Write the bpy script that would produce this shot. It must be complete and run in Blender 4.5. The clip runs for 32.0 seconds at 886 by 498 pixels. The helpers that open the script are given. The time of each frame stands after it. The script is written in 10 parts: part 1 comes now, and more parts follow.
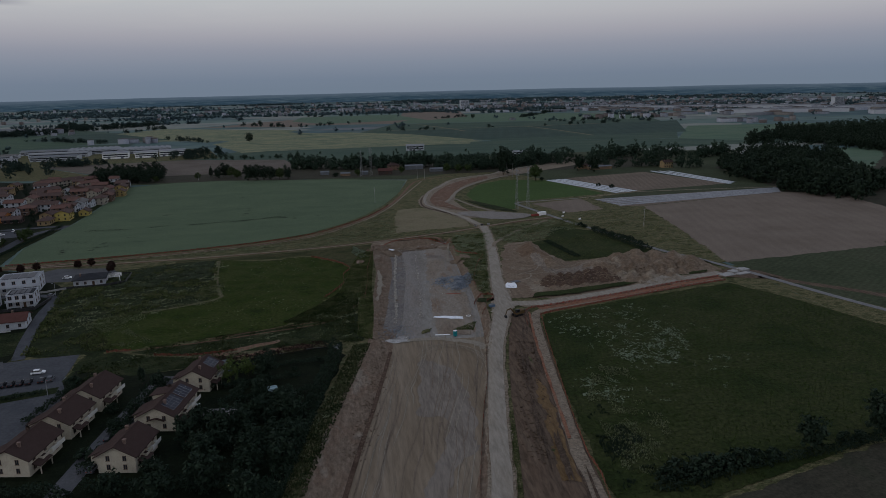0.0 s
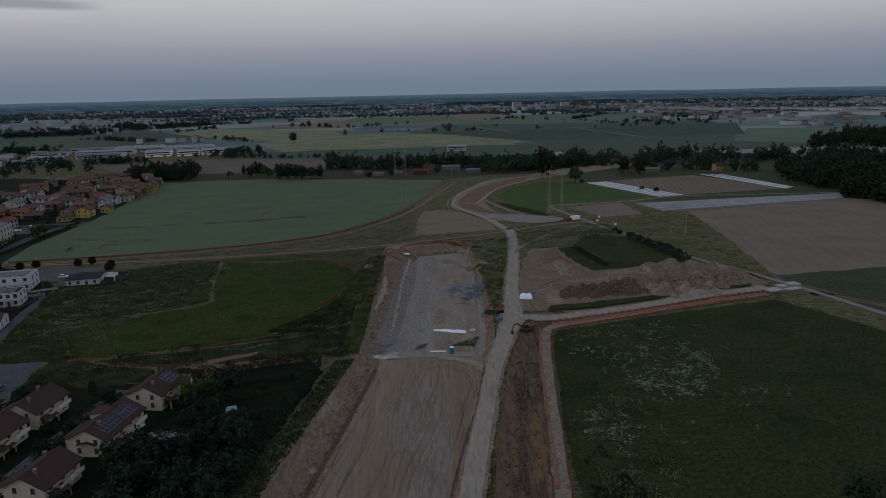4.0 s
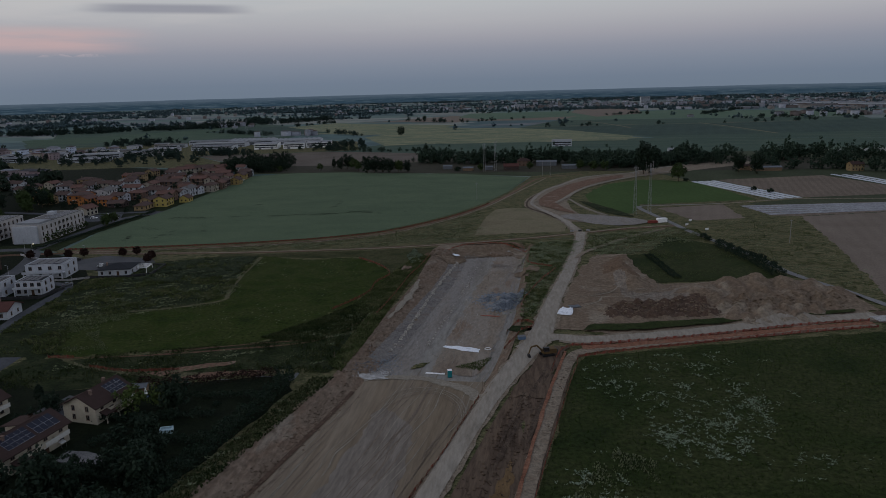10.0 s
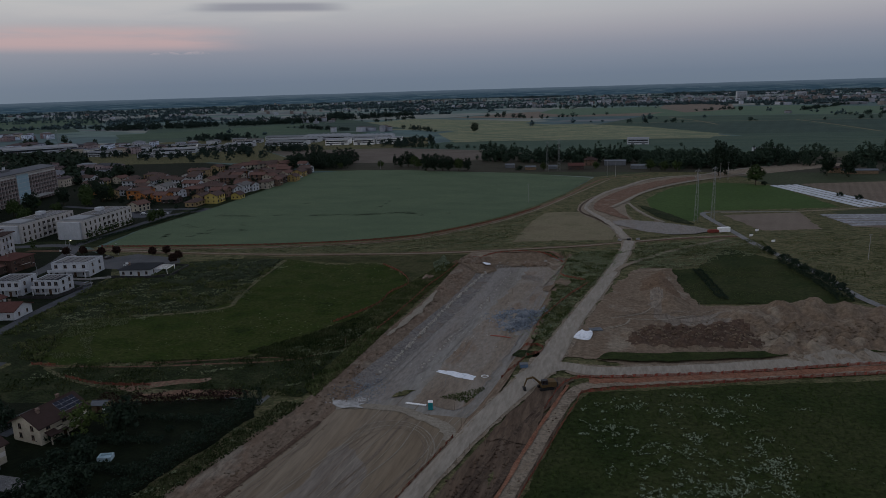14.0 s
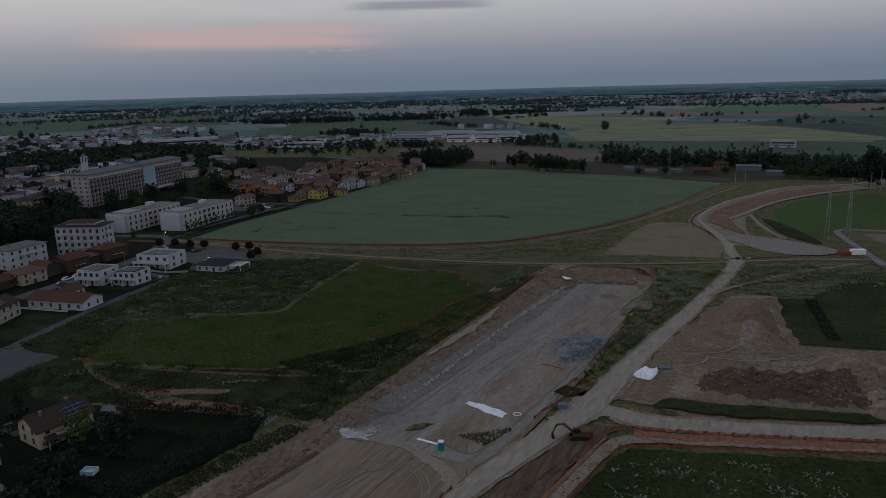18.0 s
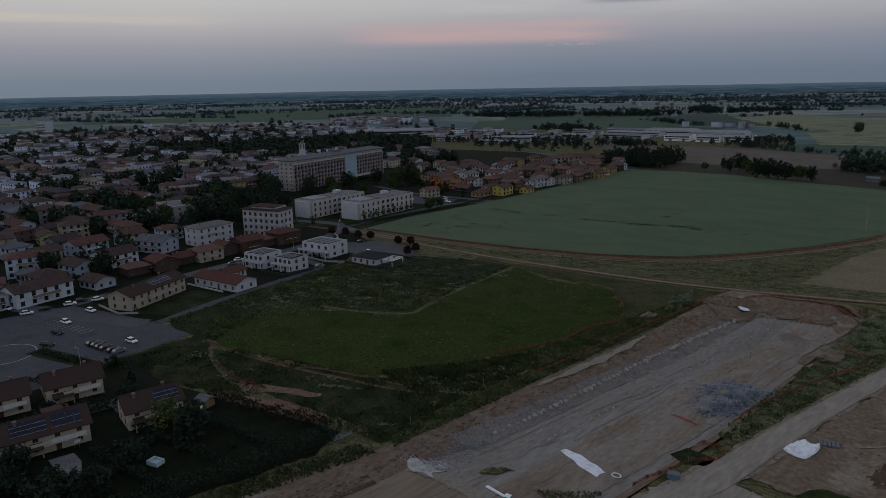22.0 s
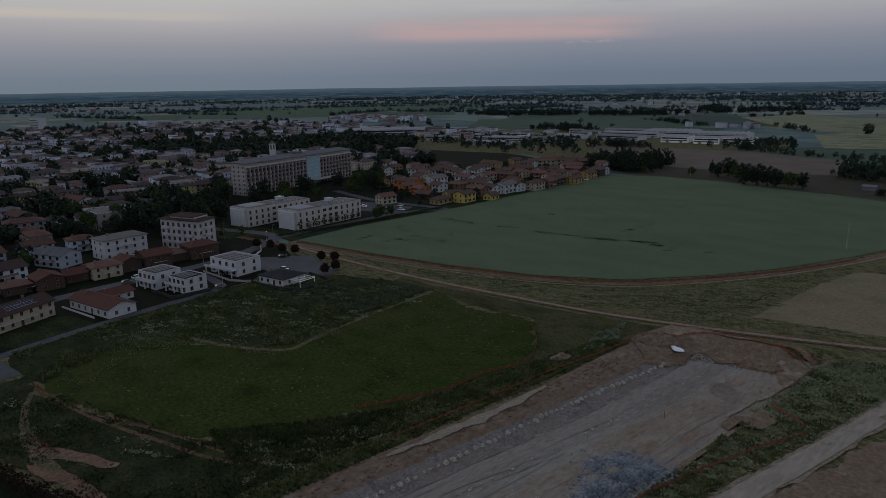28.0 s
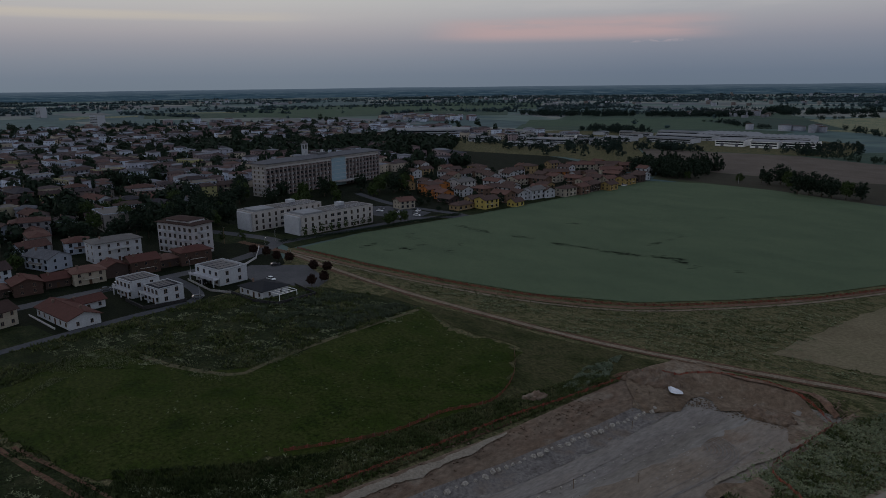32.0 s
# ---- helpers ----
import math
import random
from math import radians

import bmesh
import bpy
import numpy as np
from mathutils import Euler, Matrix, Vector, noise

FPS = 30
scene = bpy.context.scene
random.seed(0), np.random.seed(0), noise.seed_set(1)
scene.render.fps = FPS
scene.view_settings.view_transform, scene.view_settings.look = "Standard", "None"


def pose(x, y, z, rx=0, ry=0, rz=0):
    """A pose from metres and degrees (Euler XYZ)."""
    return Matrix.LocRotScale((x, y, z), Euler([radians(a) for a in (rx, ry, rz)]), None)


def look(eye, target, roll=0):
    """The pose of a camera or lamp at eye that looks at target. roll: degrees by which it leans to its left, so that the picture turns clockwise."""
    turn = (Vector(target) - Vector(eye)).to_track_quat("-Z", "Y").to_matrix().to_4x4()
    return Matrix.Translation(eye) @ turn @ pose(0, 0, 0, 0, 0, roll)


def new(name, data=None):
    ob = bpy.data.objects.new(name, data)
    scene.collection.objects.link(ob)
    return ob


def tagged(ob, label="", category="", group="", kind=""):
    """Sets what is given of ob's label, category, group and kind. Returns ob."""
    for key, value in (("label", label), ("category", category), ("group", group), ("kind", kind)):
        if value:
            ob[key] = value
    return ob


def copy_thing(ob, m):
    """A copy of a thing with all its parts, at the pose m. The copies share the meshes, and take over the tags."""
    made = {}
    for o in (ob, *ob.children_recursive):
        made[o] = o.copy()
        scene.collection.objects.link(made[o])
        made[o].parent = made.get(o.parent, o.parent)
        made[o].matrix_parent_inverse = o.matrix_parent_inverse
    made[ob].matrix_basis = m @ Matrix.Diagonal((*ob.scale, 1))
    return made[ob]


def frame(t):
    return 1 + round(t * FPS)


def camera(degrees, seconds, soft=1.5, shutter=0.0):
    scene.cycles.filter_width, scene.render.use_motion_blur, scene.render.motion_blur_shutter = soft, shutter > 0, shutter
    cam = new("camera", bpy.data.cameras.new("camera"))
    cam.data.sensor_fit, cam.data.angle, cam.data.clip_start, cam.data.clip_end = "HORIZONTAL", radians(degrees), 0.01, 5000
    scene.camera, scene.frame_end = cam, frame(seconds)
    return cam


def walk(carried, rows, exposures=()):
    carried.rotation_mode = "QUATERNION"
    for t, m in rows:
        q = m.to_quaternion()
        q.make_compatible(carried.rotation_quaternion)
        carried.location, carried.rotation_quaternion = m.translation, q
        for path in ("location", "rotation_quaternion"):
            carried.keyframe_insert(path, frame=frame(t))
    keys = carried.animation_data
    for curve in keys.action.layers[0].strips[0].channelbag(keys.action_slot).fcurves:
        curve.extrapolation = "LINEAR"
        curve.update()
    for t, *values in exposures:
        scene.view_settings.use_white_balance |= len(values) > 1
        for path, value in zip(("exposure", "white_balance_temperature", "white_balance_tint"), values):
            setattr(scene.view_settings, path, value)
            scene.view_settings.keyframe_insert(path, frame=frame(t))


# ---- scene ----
cam = camera(64.41, 32.0, soft=0.8)

PATH = [
    (0.0, pose(-35.75, -44.46, 90.67, 76.92, 1.25, -7.13)),
    (0.5, pose(-33.08, -40.96, 89.99, 77.02, 1.23, -6.90)),
    (1.0, pose(-30.40, -37.49, 89.29, 77.09, 1.21, -6.90)),
    (1.5, pose(-27.70, -34.04, 88.58, 77.13, 1.19, -6.70)),
    (2.0, pose(-24.96, -30.65, 87.86, 77.15, 1.18, -6.09)),
    (2.5, pose(-22.18, -27.30, 87.11, 77.16, 1.17, -5.26)),
    (3.0, pose(-19.33, -24.02, 86.33, 77.17, 1.16, -4.49)),
    (3.5, pose(-16.41, -20.79, 85.55, 77.20, 1.15, -3.52)),
    (4.0, pose(-13.44, -17.63, 84.75, 77.24, 1.15, -2.62)),
    (4.5, pose(-10.42, -14.52, 83.95, 77.26, 1.15, -1.75)),
    (5.0, pose(-7.36, -11.45, 83.17, 77.28, 1.16, -0.86)),
    (5.5, pose(-4.26, -8.41, 82.40, 77.29, 1.17, 0.05)),
    (6.0, pose(-1.14, -5.39, 81.66, 77.29, 1.18, 1.02)),
    (6.5, pose(1.99, -2.38, 80.97, 77.31, 1.19, 2.04)),
    (7.0, pose(5.13, 0.64, 80.34, 77.32, 1.20, 2.93)),
    (7.5, pose(8.26, 3.67, 79.76, 77.30, 1.23, 3.82)),
    (8.0, pose(11.37, 6.72, 79.26, 77.27, 1.27, 4.74)),
    (8.5, pose(14.46, 9.81, 78.85, 77.23, 1.32, 5.61)),
    (9.0, pose(17.51, 12.95, 78.54, 77.20, 1.37, 6.39)),
    (9.5, pose(20.52, 16.17, 78.33, 77.21, 1.42, 7.13)),
    (10.0, pose(23.50, 19.44, 78.20, 77.21, 1.47, 7.83)),
    (10.5, pose(26.44, 22.74, 78.14, 77.20, 1.51, 8.59)),
    (11.0, pose(29.36, 26.05, 78.11, 77.18, 1.56, 9.35)),
    (11.5, pose(32.23, 29.38, 78.11, 77.16, 1.60, 10.15)),
    (12.0, pose(35.07, 32.73, 78.13, 77.14, 1.63, 10.97)),
    (12.5, pose(37.87, 36.10, 78.16, 77.12, 1.64, 11.92)),
    (13.0, pose(40.62, 39.49, 78.19, 77.08, 1.65, 12.94)),
    (13.5, pose(43.32, 42.93, 78.23, 77.04, 1.66, 13.95)),
    (14.0, pose(45.97, 46.41, 78.27, 77.01, 1.65, 15.02)),
    (14.5, pose(48.55, 49.95, 78.31, 77.01, 1.64, 16.06)),
    (15.0, pose(51.06, 53.54, 78.33, 77.00, 1.62, 16.72)),
    (15.5, pose(53.50, 57.18, 78.33, 76.98, 1.61, 17.37)),
    (16.0, pose(55.85, 60.88, 78.32, 76.96, 1.60, 18.03)),
    (16.5, pose(58.10, 64.64, 78.29, 76.96, 1.59, 18.71)),
    (17.0, pose(60.26, 68.48, 78.24, 76.96, 1.59, 20.77)),
    (17.5, pose(62.34, 72.40, 78.17, 76.97, 1.57, 23.49)),
    (18.0, pose(64.34, 76.43, 78.09, 77.02, 1.51, 26.45)),
    (18.5, pose(66.24, 80.55, 78.00, 77.06, 1.42, 31.22)),
    (19.0, pose(68.02, 84.77, 77.91, 77.10, 1.32, 36.57)),
    (19.5, pose(69.65, 89.07, 77.81, 77.10, 1.22, 40.32)),
    (20.0, pose(71.13, 93.42, 77.71, 77.08, 1.14, 41.79)),
    (20.5, pose(72.44, 97.78, 77.61, 77.04, 1.09, 42.60)),
    (21.0, pose(73.57, 102.15, 77.52, 77.00, 1.07, 43.42)),
    (21.5, pose(74.53, 106.54, 77.46, 76.97, 1.06, 44.20)),
    (22.0, pose(75.32, 110.94, 77.42, 76.95, 1.06, 44.86)),
    (22.5, pose(75.97, 115.38, 77.41, 76.93, 1.05, 45.21)),
    (23.0, pose(76.52, 119.86, 77.42, 76.91, 1.03, 45.37)),
    (23.5, pose(76.97, 124.37, 77.44, 76.88, 1.02, 45.36)),
    (24.0, pose(77.35, 128.91, 77.47, 76.85, 1.00, 45.34)),
    (24.5, pose(77.66, 133.45, 77.52, 76.82, 0.98, 45.37)),
    (25.0, pose(77.90, 137.99, 77.56, 76.80, 0.96, 45.40)),
    (25.5, pose(78.09, 142.52, 77.62, 76.79, 0.95, 45.36)),
    (26.0, pose(78.24, 147.03, 77.67, 76.77, 0.94, 45.54)),
    (26.5, pose(78.35, 151.53, 77.71, 76.76, 0.92, 45.72)),
    (27.0, pose(78.43, 156.03, 77.76, 76.75, 0.90, 45.91)),
    (27.5, pose(78.47, 160.52, 77.79, 76.75, 0.88, 46.09)),
    (28.0, pose(78.49, 165.01, 77.82, 76.75, 0.84, 46.32)),
    (28.5, pose(78.48, 169.50, 77.84, 76.76, 0.80, 46.86)),
    (29.0, pose(78.44, 173.99, 77.84, 76.76, 0.76, 47.43)),
    (29.5, pose(78.39, 178.47, 77.83, 76.76, 0.72, 48.06)),
    (30.0, pose(78.30, 182.91, 77.79, 76.77, 0.68, 48.75)),
    (30.5, pose(78.19, 187.32, 77.74, 76.77, 0.66, 49.77)),
    (31.0, pose(78.04, 191.67, 77.66, 76.77, 0.64, 50.78)),
    (31.5, pose(77.86, 195.96, 77.57, 76.77, 0.64, 51.01)),
    (32.0, pose(77.67, 200.22, 77.47, 76.77, 0.65, 51.29)),
]
walk(cam, PATH, [(0.0, 0.08), (11.0, 0.0), (18.0, -0.05), (23.0, -0.10), (32.0, -0.18)])

# ---- light ----
SUN_AZ, SUN_EL = 105.0, 1.5  # degrees, counted to the left of straight ahead
world = bpy.data.worlds.new("dusk_sky")
scene.world = world
world.use_nodes = True
wt = world.node_tree
wt.nodes.clear()


def wnode(kind, **sets):
    n = wt.nodes.new(kind)
    for k, v in sets.items():
        n.inputs[k].default_value = v
    return n


w_out = wt.nodes.new("ShaderNodeOutputWorld")
w_bg = wt.nodes.new("ShaderNodeBackground")
wt.links.new(w_bg.outputs[0], w_out.inputs[0])
sky = wt.nodes.new("ShaderNodeTexSky")
sky.sky_type = "NISHITA"
sky.sun_disc = False
sky.sun_elevation = radians(SUN_EL)
sky.sun_rotation = radians(-SUN_AZ)
sky.air_density, sky.dust_density = 1.5, 3.0
coord = wt.nodes.new("ShaderNodeTexCoord")
sep = wt.nodes.new("ShaderNodeSeparateXYZ")
wt.links.new(coord.outputs["Generated"], sep.inputs[0])
ramp = wt.nodes.new("ShaderNodeValToRGB")
ramp.color_ramp.interpolation = "LINEAR"
stops = ramp.color_ramp.elements
# colour of the dusk sky by the sine of the height over the horizon
SKY = [(0.0, (0.111, 0.142, 0.187)), (0.012, (0.117, 0.147, 0.195)), (0.032, (0.148, 0.173, 0.220)), (0.052, (0.190, 0.203, 0.246)), (0.069, (0.244, 0.245, 0.279)), (0.090, (0.297, 0.300, 0.323)),
       (0.112, (0.331, 0.343, 0.360)), (0.20, (0.401, 0.412, 0.438)), (0.50, (0.275, 0.306, 0.387)), (1.0, (0.226, 0.258, 0.345))]
stops[0].position, stops[0].color = SKY[0][0], (*SKY[0][1], 1)
stops[1].position, stops[1].color = SKY[-1][0], (*SKY[-1][1], 1)
for pos, col in SKY[1:-1]:
    e = stops.new(pos)
    e.color = (*col, 1)
wt.links.new(sep.outputs["Z"], ramp.inputs[0])
# the side where the sun has gone down is a little warmer
warm = wt.nodes.new("ShaderNodeVectorMath")
warm.operation = "DOT_PRODUCT"
warm.inputs[1].default_value = (-math.sin(radians(SUN_AZ)), math.cos(radians(SUN_AZ)), 0)
wt.links.new(coord.outputs["Generated"], warm.inputs[0])
warm_r = wt.nodes.new("ShaderNodeMapRange")
warm_r.inputs[1].default_value, warm_r.inputs[2].default_value = 0.35, 0.75
warm_r.inputs[3].default_value, warm_r.inputs[4].default_value = 0.0, 0.95
wt.links.new(warm.outputs["Value"], warm_r.inputs[0])
warm_mix = wt.nodes.new("ShaderNodeMix")
warm_mix.data_type, warm_mix.blend_type = "RGBA", "MULTIPLY"
warm_mix.inputs[7].default_value = (1.22, 1.17, 1.10, 1)
wt.links.new(warm_r.outputs[0], warm_mix.inputs[0])
wt.links.new(ramp.outputs[0], warm_mix.inputs[6])


def sky_cloud(before, scale, stretch, low, high, zlo, zhi, azimuth, spread, colour, most):
    """A streak of thin cloud: stretched noise, kept to a height and to a side of the sky."""
    mp = wt.nodes.new("ShaderNodeMapping")
    mp.inputs["Scale"].default_value = (scale, scale, scale * stretch)
    wt.links.new(coord.outputs["Generated"], mp.inputs[0])
    nz = wnode("ShaderNodeTexNoise", Scale=1.0, Detail=5.0, Roughness=0.55)
    wt.links.new(mp.outputs[0], nz.inputs[0])
    a = wt.nodes.new("ShaderNodeMapRange")
    a.interpolation_type = "SMOOTHSTEP"
    a.inputs[1].default_value, a.inputs[2].default_value = low, high
    wt.links.new(nz.outputs[0], a.inputs[0])
    mid, half = (zlo + zhi) / 2, (zhi - zlo) / 2
    d = wt.nodes.new("ShaderNodeMath")
    d.operation = "SUBTRACT"
    d.inputs[1].default_value = mid
    wt.links.new(sep.outputs["Z"], d.inputs[0])
    d2 = wt.nodes.new("ShaderNodeMath")
    d2.operation = "ABSOLUTE"
    wt.links.new(d.outputs[0], d2.inputs[0])
    b = wt.nodes.new("ShaderNodeMapRange")
    b.interpolation_type = "SMOOTHSTEP"
    b.inputs[1].default_value, b.inputs[2].default_value = half, half * 0.3
    wt.links.new(d2.outputs[0], b.inputs[0])
    dot = wt.nodes.new("ShaderNodeVectorMath")
    dot.operation = "DOT_PRODUCT"
    dot.inputs[1].default_value = (-math.sin(radians(azimuth)), math.cos(radians(azimuth)), 0)
    wt.links.new(coord.outputs["Generated"], dot.inputs[0])
    c = wt.nodes.new("ShaderNodeMapRange")
    c.interpolation_type = "SMOOTHSTEP"
    level = math.sqrt(1 - mid * mid)
    c.inputs[1].default_value, c.inputs[2].default_value = level * math.cos(radians(spread)), level * math.cos(radians(spread * 0.35))
    wt.links.new(dot.outputs["Value"], c.inputs[0])
    m1 = wt.nodes.new("ShaderNodeMath")
    m1.operation = "MULTIPLY"
    wt.links.new(a.outputs[0], m1.inputs[0])
    wt.links.new(b.outputs[0], m1.inputs[1])
    m2 = wt.nodes.new("ShaderNodeMath")
    m2.operation = "MULTIPLY"
    wt.links.new(m1.outputs[0], m2.inputs[0])
    wt.links.new(c.outputs[0], m2.inputs[1])
    m3 = wt.nodes.new("ShaderNodeMath")
    m3.operation = "MULTIPLY"
    m3.inputs[1].default_value = most
    wt.links.new(m2.outputs[0], m3.inputs[0])
    mix = wt.nodes.new("ShaderNodeMix")
    mix.data_type = "RGBA"
    mix.inputs[7].default_value = (*colour, 1)
    wt.links.new(m3.outputs[0], mix.inputs[0])
    wt.links.new(before, mix.inputs[6])
    return mix.outputs[2]


col = warm_mix.outputs[2]
col = sky_cloud(col, 3.2, 13.0, 0.30, 0.58, 0.050, 0.090, 41, 13, (0.40, 0.285, 0.285), 0.75)
col = sky_cloud(col, 3.0, 7.0, 0.45, 0.65, 0.060, 0.20, 55, 60, (0.40, 0.385, 0.385), 0.45)
col = sky_cloud(col, 5.0, 14.0, 0.20, 0.40, 0.100, 0.116, 28, 6.5, (0.20, 0.205, 0.24), 0.9)
col = sky_cloud(col, 2.2, 22.0, 0.28, 0.52, 0.080, 0.096, 76, 16, (0.46, 0.415, 0.345), 0.5)
for puff in (33.6, 35.8):
    col = sky_cloud(col, 60.0, 2.0, 0.36, 0.62, 0.049, 0.0575, puff, 0.62, (0.34, 0.29, 0.315), 0.5)
nish = wt.nodes.new("ShaderNodeMix")
nish.data_type, nish.blend_type = "RGBA", "ADD"
nish.inputs[0].default_value = 0.002
wt.links.new(col, nish.inputs[6])
wt.links.new(sky.outputs[0], nish.inputs[7])
wt.links.new(nish.outputs[2], w_bg.inputs[0])
w_bg.inputs[1].default_value = 1.35

sun = new("sun", bpy.data.lights.new("sun", "SUN"))
sun.data.energy, sun.data.angle, sun.data.color = 0.34, radians(40), (1.0, 0.93, 0.88)
sun.matrix_world = look((-300 * math.sin(radians(SUN_AZ)), 300 * math.cos(radians(SUN_AZ)), 105), (0, 0, 0))

# ---- materials ----
def material(name, colours, scale=1.0, rough=0.9, bump=0.0, bump_scale=None, metal=0.0, fine=6.0, stretch=(1, 1, 1), turn=0.0, spread=(0.35, 0.65),
             per_object=None, per_island=None, rows=None, spec=0.04, grain=0.42):
    """Colours mixed by coarse noise, broken up by fine noise. scale: metres of the coarse patches. per_object: colours drawn at random for each object.
    rows: (spacing in metres, strength, turn) of straight tracks or crop rows."""
    m = bpy.data.materials.new(name)
    m.use_nodes = True
    t = m.node_tree
    bsdf = t.nodes["Principled BSDF"]
    bsdf.inputs["Roughness"].default_value, bsdf.inputs["Metallic"].default_value = rough, metal
    bsdf.inputs["Specular IOR Level"].default_value = spec
    tc = t.nodes.new("ShaderNodeTexCoord")
    mp = t.nodes.new("ShaderNodeMapping")
    mp.inputs["Rotation"].default_value = (0, 0, radians(turn))
    mp.inputs["Scale"].default_value = stretch
    t.links.new(tc.outputs["Object"], mp.inputs[0])
    n1 = t.nodes.new("ShaderNodeTexNoise")
    n1.inputs["Scale"].default_value, n1.inputs["Detail"].default_value, n1.inputs["Roughness"].default_value = 1.0 / scale, 6, 0.62
    t.links.new(mp.outputs[0], n1.inputs[0])
    r = t.nodes.new("ShaderNodeValToRGB")
    el = r.color_ramp.elements
    el[0].position, el[0].color = spread[0], (*colours[0], 1)
    el[1].position, el[1].color = spread[1], (*colours[-1], 1)
    for i, c in enumerate(colours[1:-1]):
        e = el.new(spread[0] + (spread[1] - spread[0]) * (i + 1) / (len(colours) - 1))
        e.color = (*c, 1)
    t.links.new(n1.outputs[0], r.inputs[0])
    out = r.outputs[0]
    n2 = t.nodes.new("ShaderNodeTexNoise")
    n2.inputs["Scale"].default_value, n2.inputs["Detail"].default_value, n2.inputs["Roughness"].default_value = fine / scale, 4, 0.7
    t.links.new(mp.outputs[0], n2.inputs[0])

    def mix(kind, fac, a, b):
        x = t.nodes.new("ShaderNodeMix")
        x.data_type, x.blend_type = "RGBA", kind
        x.inputs[0].default_value = fac
        for i, v in ((6, a), (7, b)):
            if isinstance(v, tuple):
                x.inputs[i].default_value = (*v, 1)
            else:
                t.links.new(v, x.inputs[i])
        return x.outputs[2]

    if per_object or per_island:
        cols = per_object or per_island
        if per_object:
            src = t.nodes.new("ShaderNodeObjectInfo").outputs["Random"]
        else:
            src = t.nodes.new("ShaderNodeNewGeometry").outputs["Random Per Island"]
        rr = t.nodes.new("ShaderNodeValToRGB")
        rr.color_ramp.interpolation = "CONSTANT" if per_object or len(per_island) > 4 else "LINEAR"
        e2 = rr.color_ramp.elements
        e2[0].position, e2[0].color = 0, (*cols[0], 1)
        e2[1].position, e2[1].color = 1 - 1 / len(cols), (*cols[-1], 1)
        for i, c in enumerate(cols[1:-1]):
            e = e2.new((i + 1) / len(cols))
            e.color = (*c, 1)
        t.links.new(src, rr.inputs[0])
        out = mix("MULTIPLY", 1.0, out, rr.outputs[0])
    sharp = t.nodes.new("ShaderNodeMapRange")
    sharp.inputs[1].default_value, sharp.inputs[2].default_value = 0.30, 0.70
    t.links.new(n2.outputs[0], sharp.inputs[0])
    out = mix("OVERLAY", grain, out, sharp.outputs[0])
    height = n2.outputs[0]
    if rows:
        gap, strong, ang = rows
        mr = t.nodes.new("ShaderNodeMapping")
        mr.inputs["Rotation"].default_value = (0, 0, radians(ang))
        t.links.new(tc.outputs["Object"], mr.inputs[0])
        wv = t.nodes.new("ShaderNodeTexWave")
        wv.inputs["Scale"].default_value = 0.314 / gap
        wv.inputs["Distortion"].default_value, wv.inputs["Detail"].default_value, wv.inputs["Detail Scale"].default_value = 1.2, 2, 1.5
        t.links.new(mr.outputs[0], wv.inputs[0])
        out = mix("OVERLAY", strong, out, wv.outputs[0])
    t.links.new(out, bsdf.inputs["Base Color"])
    if bump:
        bp = t.nodes.new("ShaderNodeBump")
        bp.inputs["Strength"].default_value, bp.inputs["Distance"].default_value = 1.0, bump
        t.links.new(height, bp.inputs["Height"])
        t.links.new(bp.outputs[0], bsdf.inputs["Normal"])
    return m


M = {}
# far plain: a patchwork of fields
def plain_material():
    m = bpy.data.materials.new("plain_fields")
    m.use_nodes = True
    t = m.node_tree
    bsdf = t.nodes["Principled BSDF"]
    bsdf.inputs["Roughness"].default_value, bsdf.inputs["Specular IOR Level"].default_value = 1.0, 0.1
    tc = t.nodes.new("ShaderNodeTexCoord")
    mp = t.nodes.new("ShaderNodeMapping")
    mp.inputs["Rotation"].default_value, mp.inputs["Scale"].default_value = (0, 0, radians(12)), (1 / 460, 1 / 170, 1)
    t.links.new(tc.outputs["Object"], mp.inputs[0])
    vo = t.nodes.new("ShaderNodeTexVoronoi")
    vo.inputs["Scale"].default_value = 1.25
    vo.distance = "CHEBYCHEV"
    t.links.new(mp.outputs[0], vo.inputs[0])
    sp = t.nodes.new("ShaderNodeSeparateXYZ")
    t.links.new(vo.outputs["Color"], sp.inputs[0])
    r = t.nodes.new("ShaderNodeValToRGB")
    r.color_ramp.interpolation = "CONSTANT"
    # blue-shifted field colours: distance haze is painted in here
    cols = [(0.066, 0.104, 0.100), (0.092, 0.132, 0.116), (0.128, 0.150, 0.136), (0.066, 0.106, 0.104), (0.056, 0.092, 0.096), (0.165, 0.178, 0.155), (0.062, 0.098, 0.100), (0.110, 0.118, 0.122), (0.080, 0.120, 0.110)]
    e = r.color_ramp.elements
    e[0].position, e[0].color = 0, (*cols[0], 1)
    e[1].position, e[1].color = 1 - 1 / len(cols), (*cols[-1], 1)
    for i, c in enumerate(cols[1:-1]):
        q = e.new((i + 1) / len(cols))
        q.color = (*c, 1)
    t.links.new(sp.outputs[0], r.inputs[0])
    nz = t.nodes.new("ShaderNodeTexNoise")
    nz.inputs["Scale"].default_value, nz.inputs["Detail"].default_value = 0.02, 8
    t.links.new(tc.outputs["Object"], nz.inputs[0])
    x = t.nodes.new("ShaderNodeMix")
    x.data_type, x.blend_type = "RGBA", "OVERLAY"
    x.inputs[0].default_value = 0.5
    t.links.new(r.outputs[0], x.inputs[6])
    t.links.new(nz.outputs[0], x.inputs[7])
    t.links.new(x.outputs[2], bsdf.inputs["Base Color"])
    return m


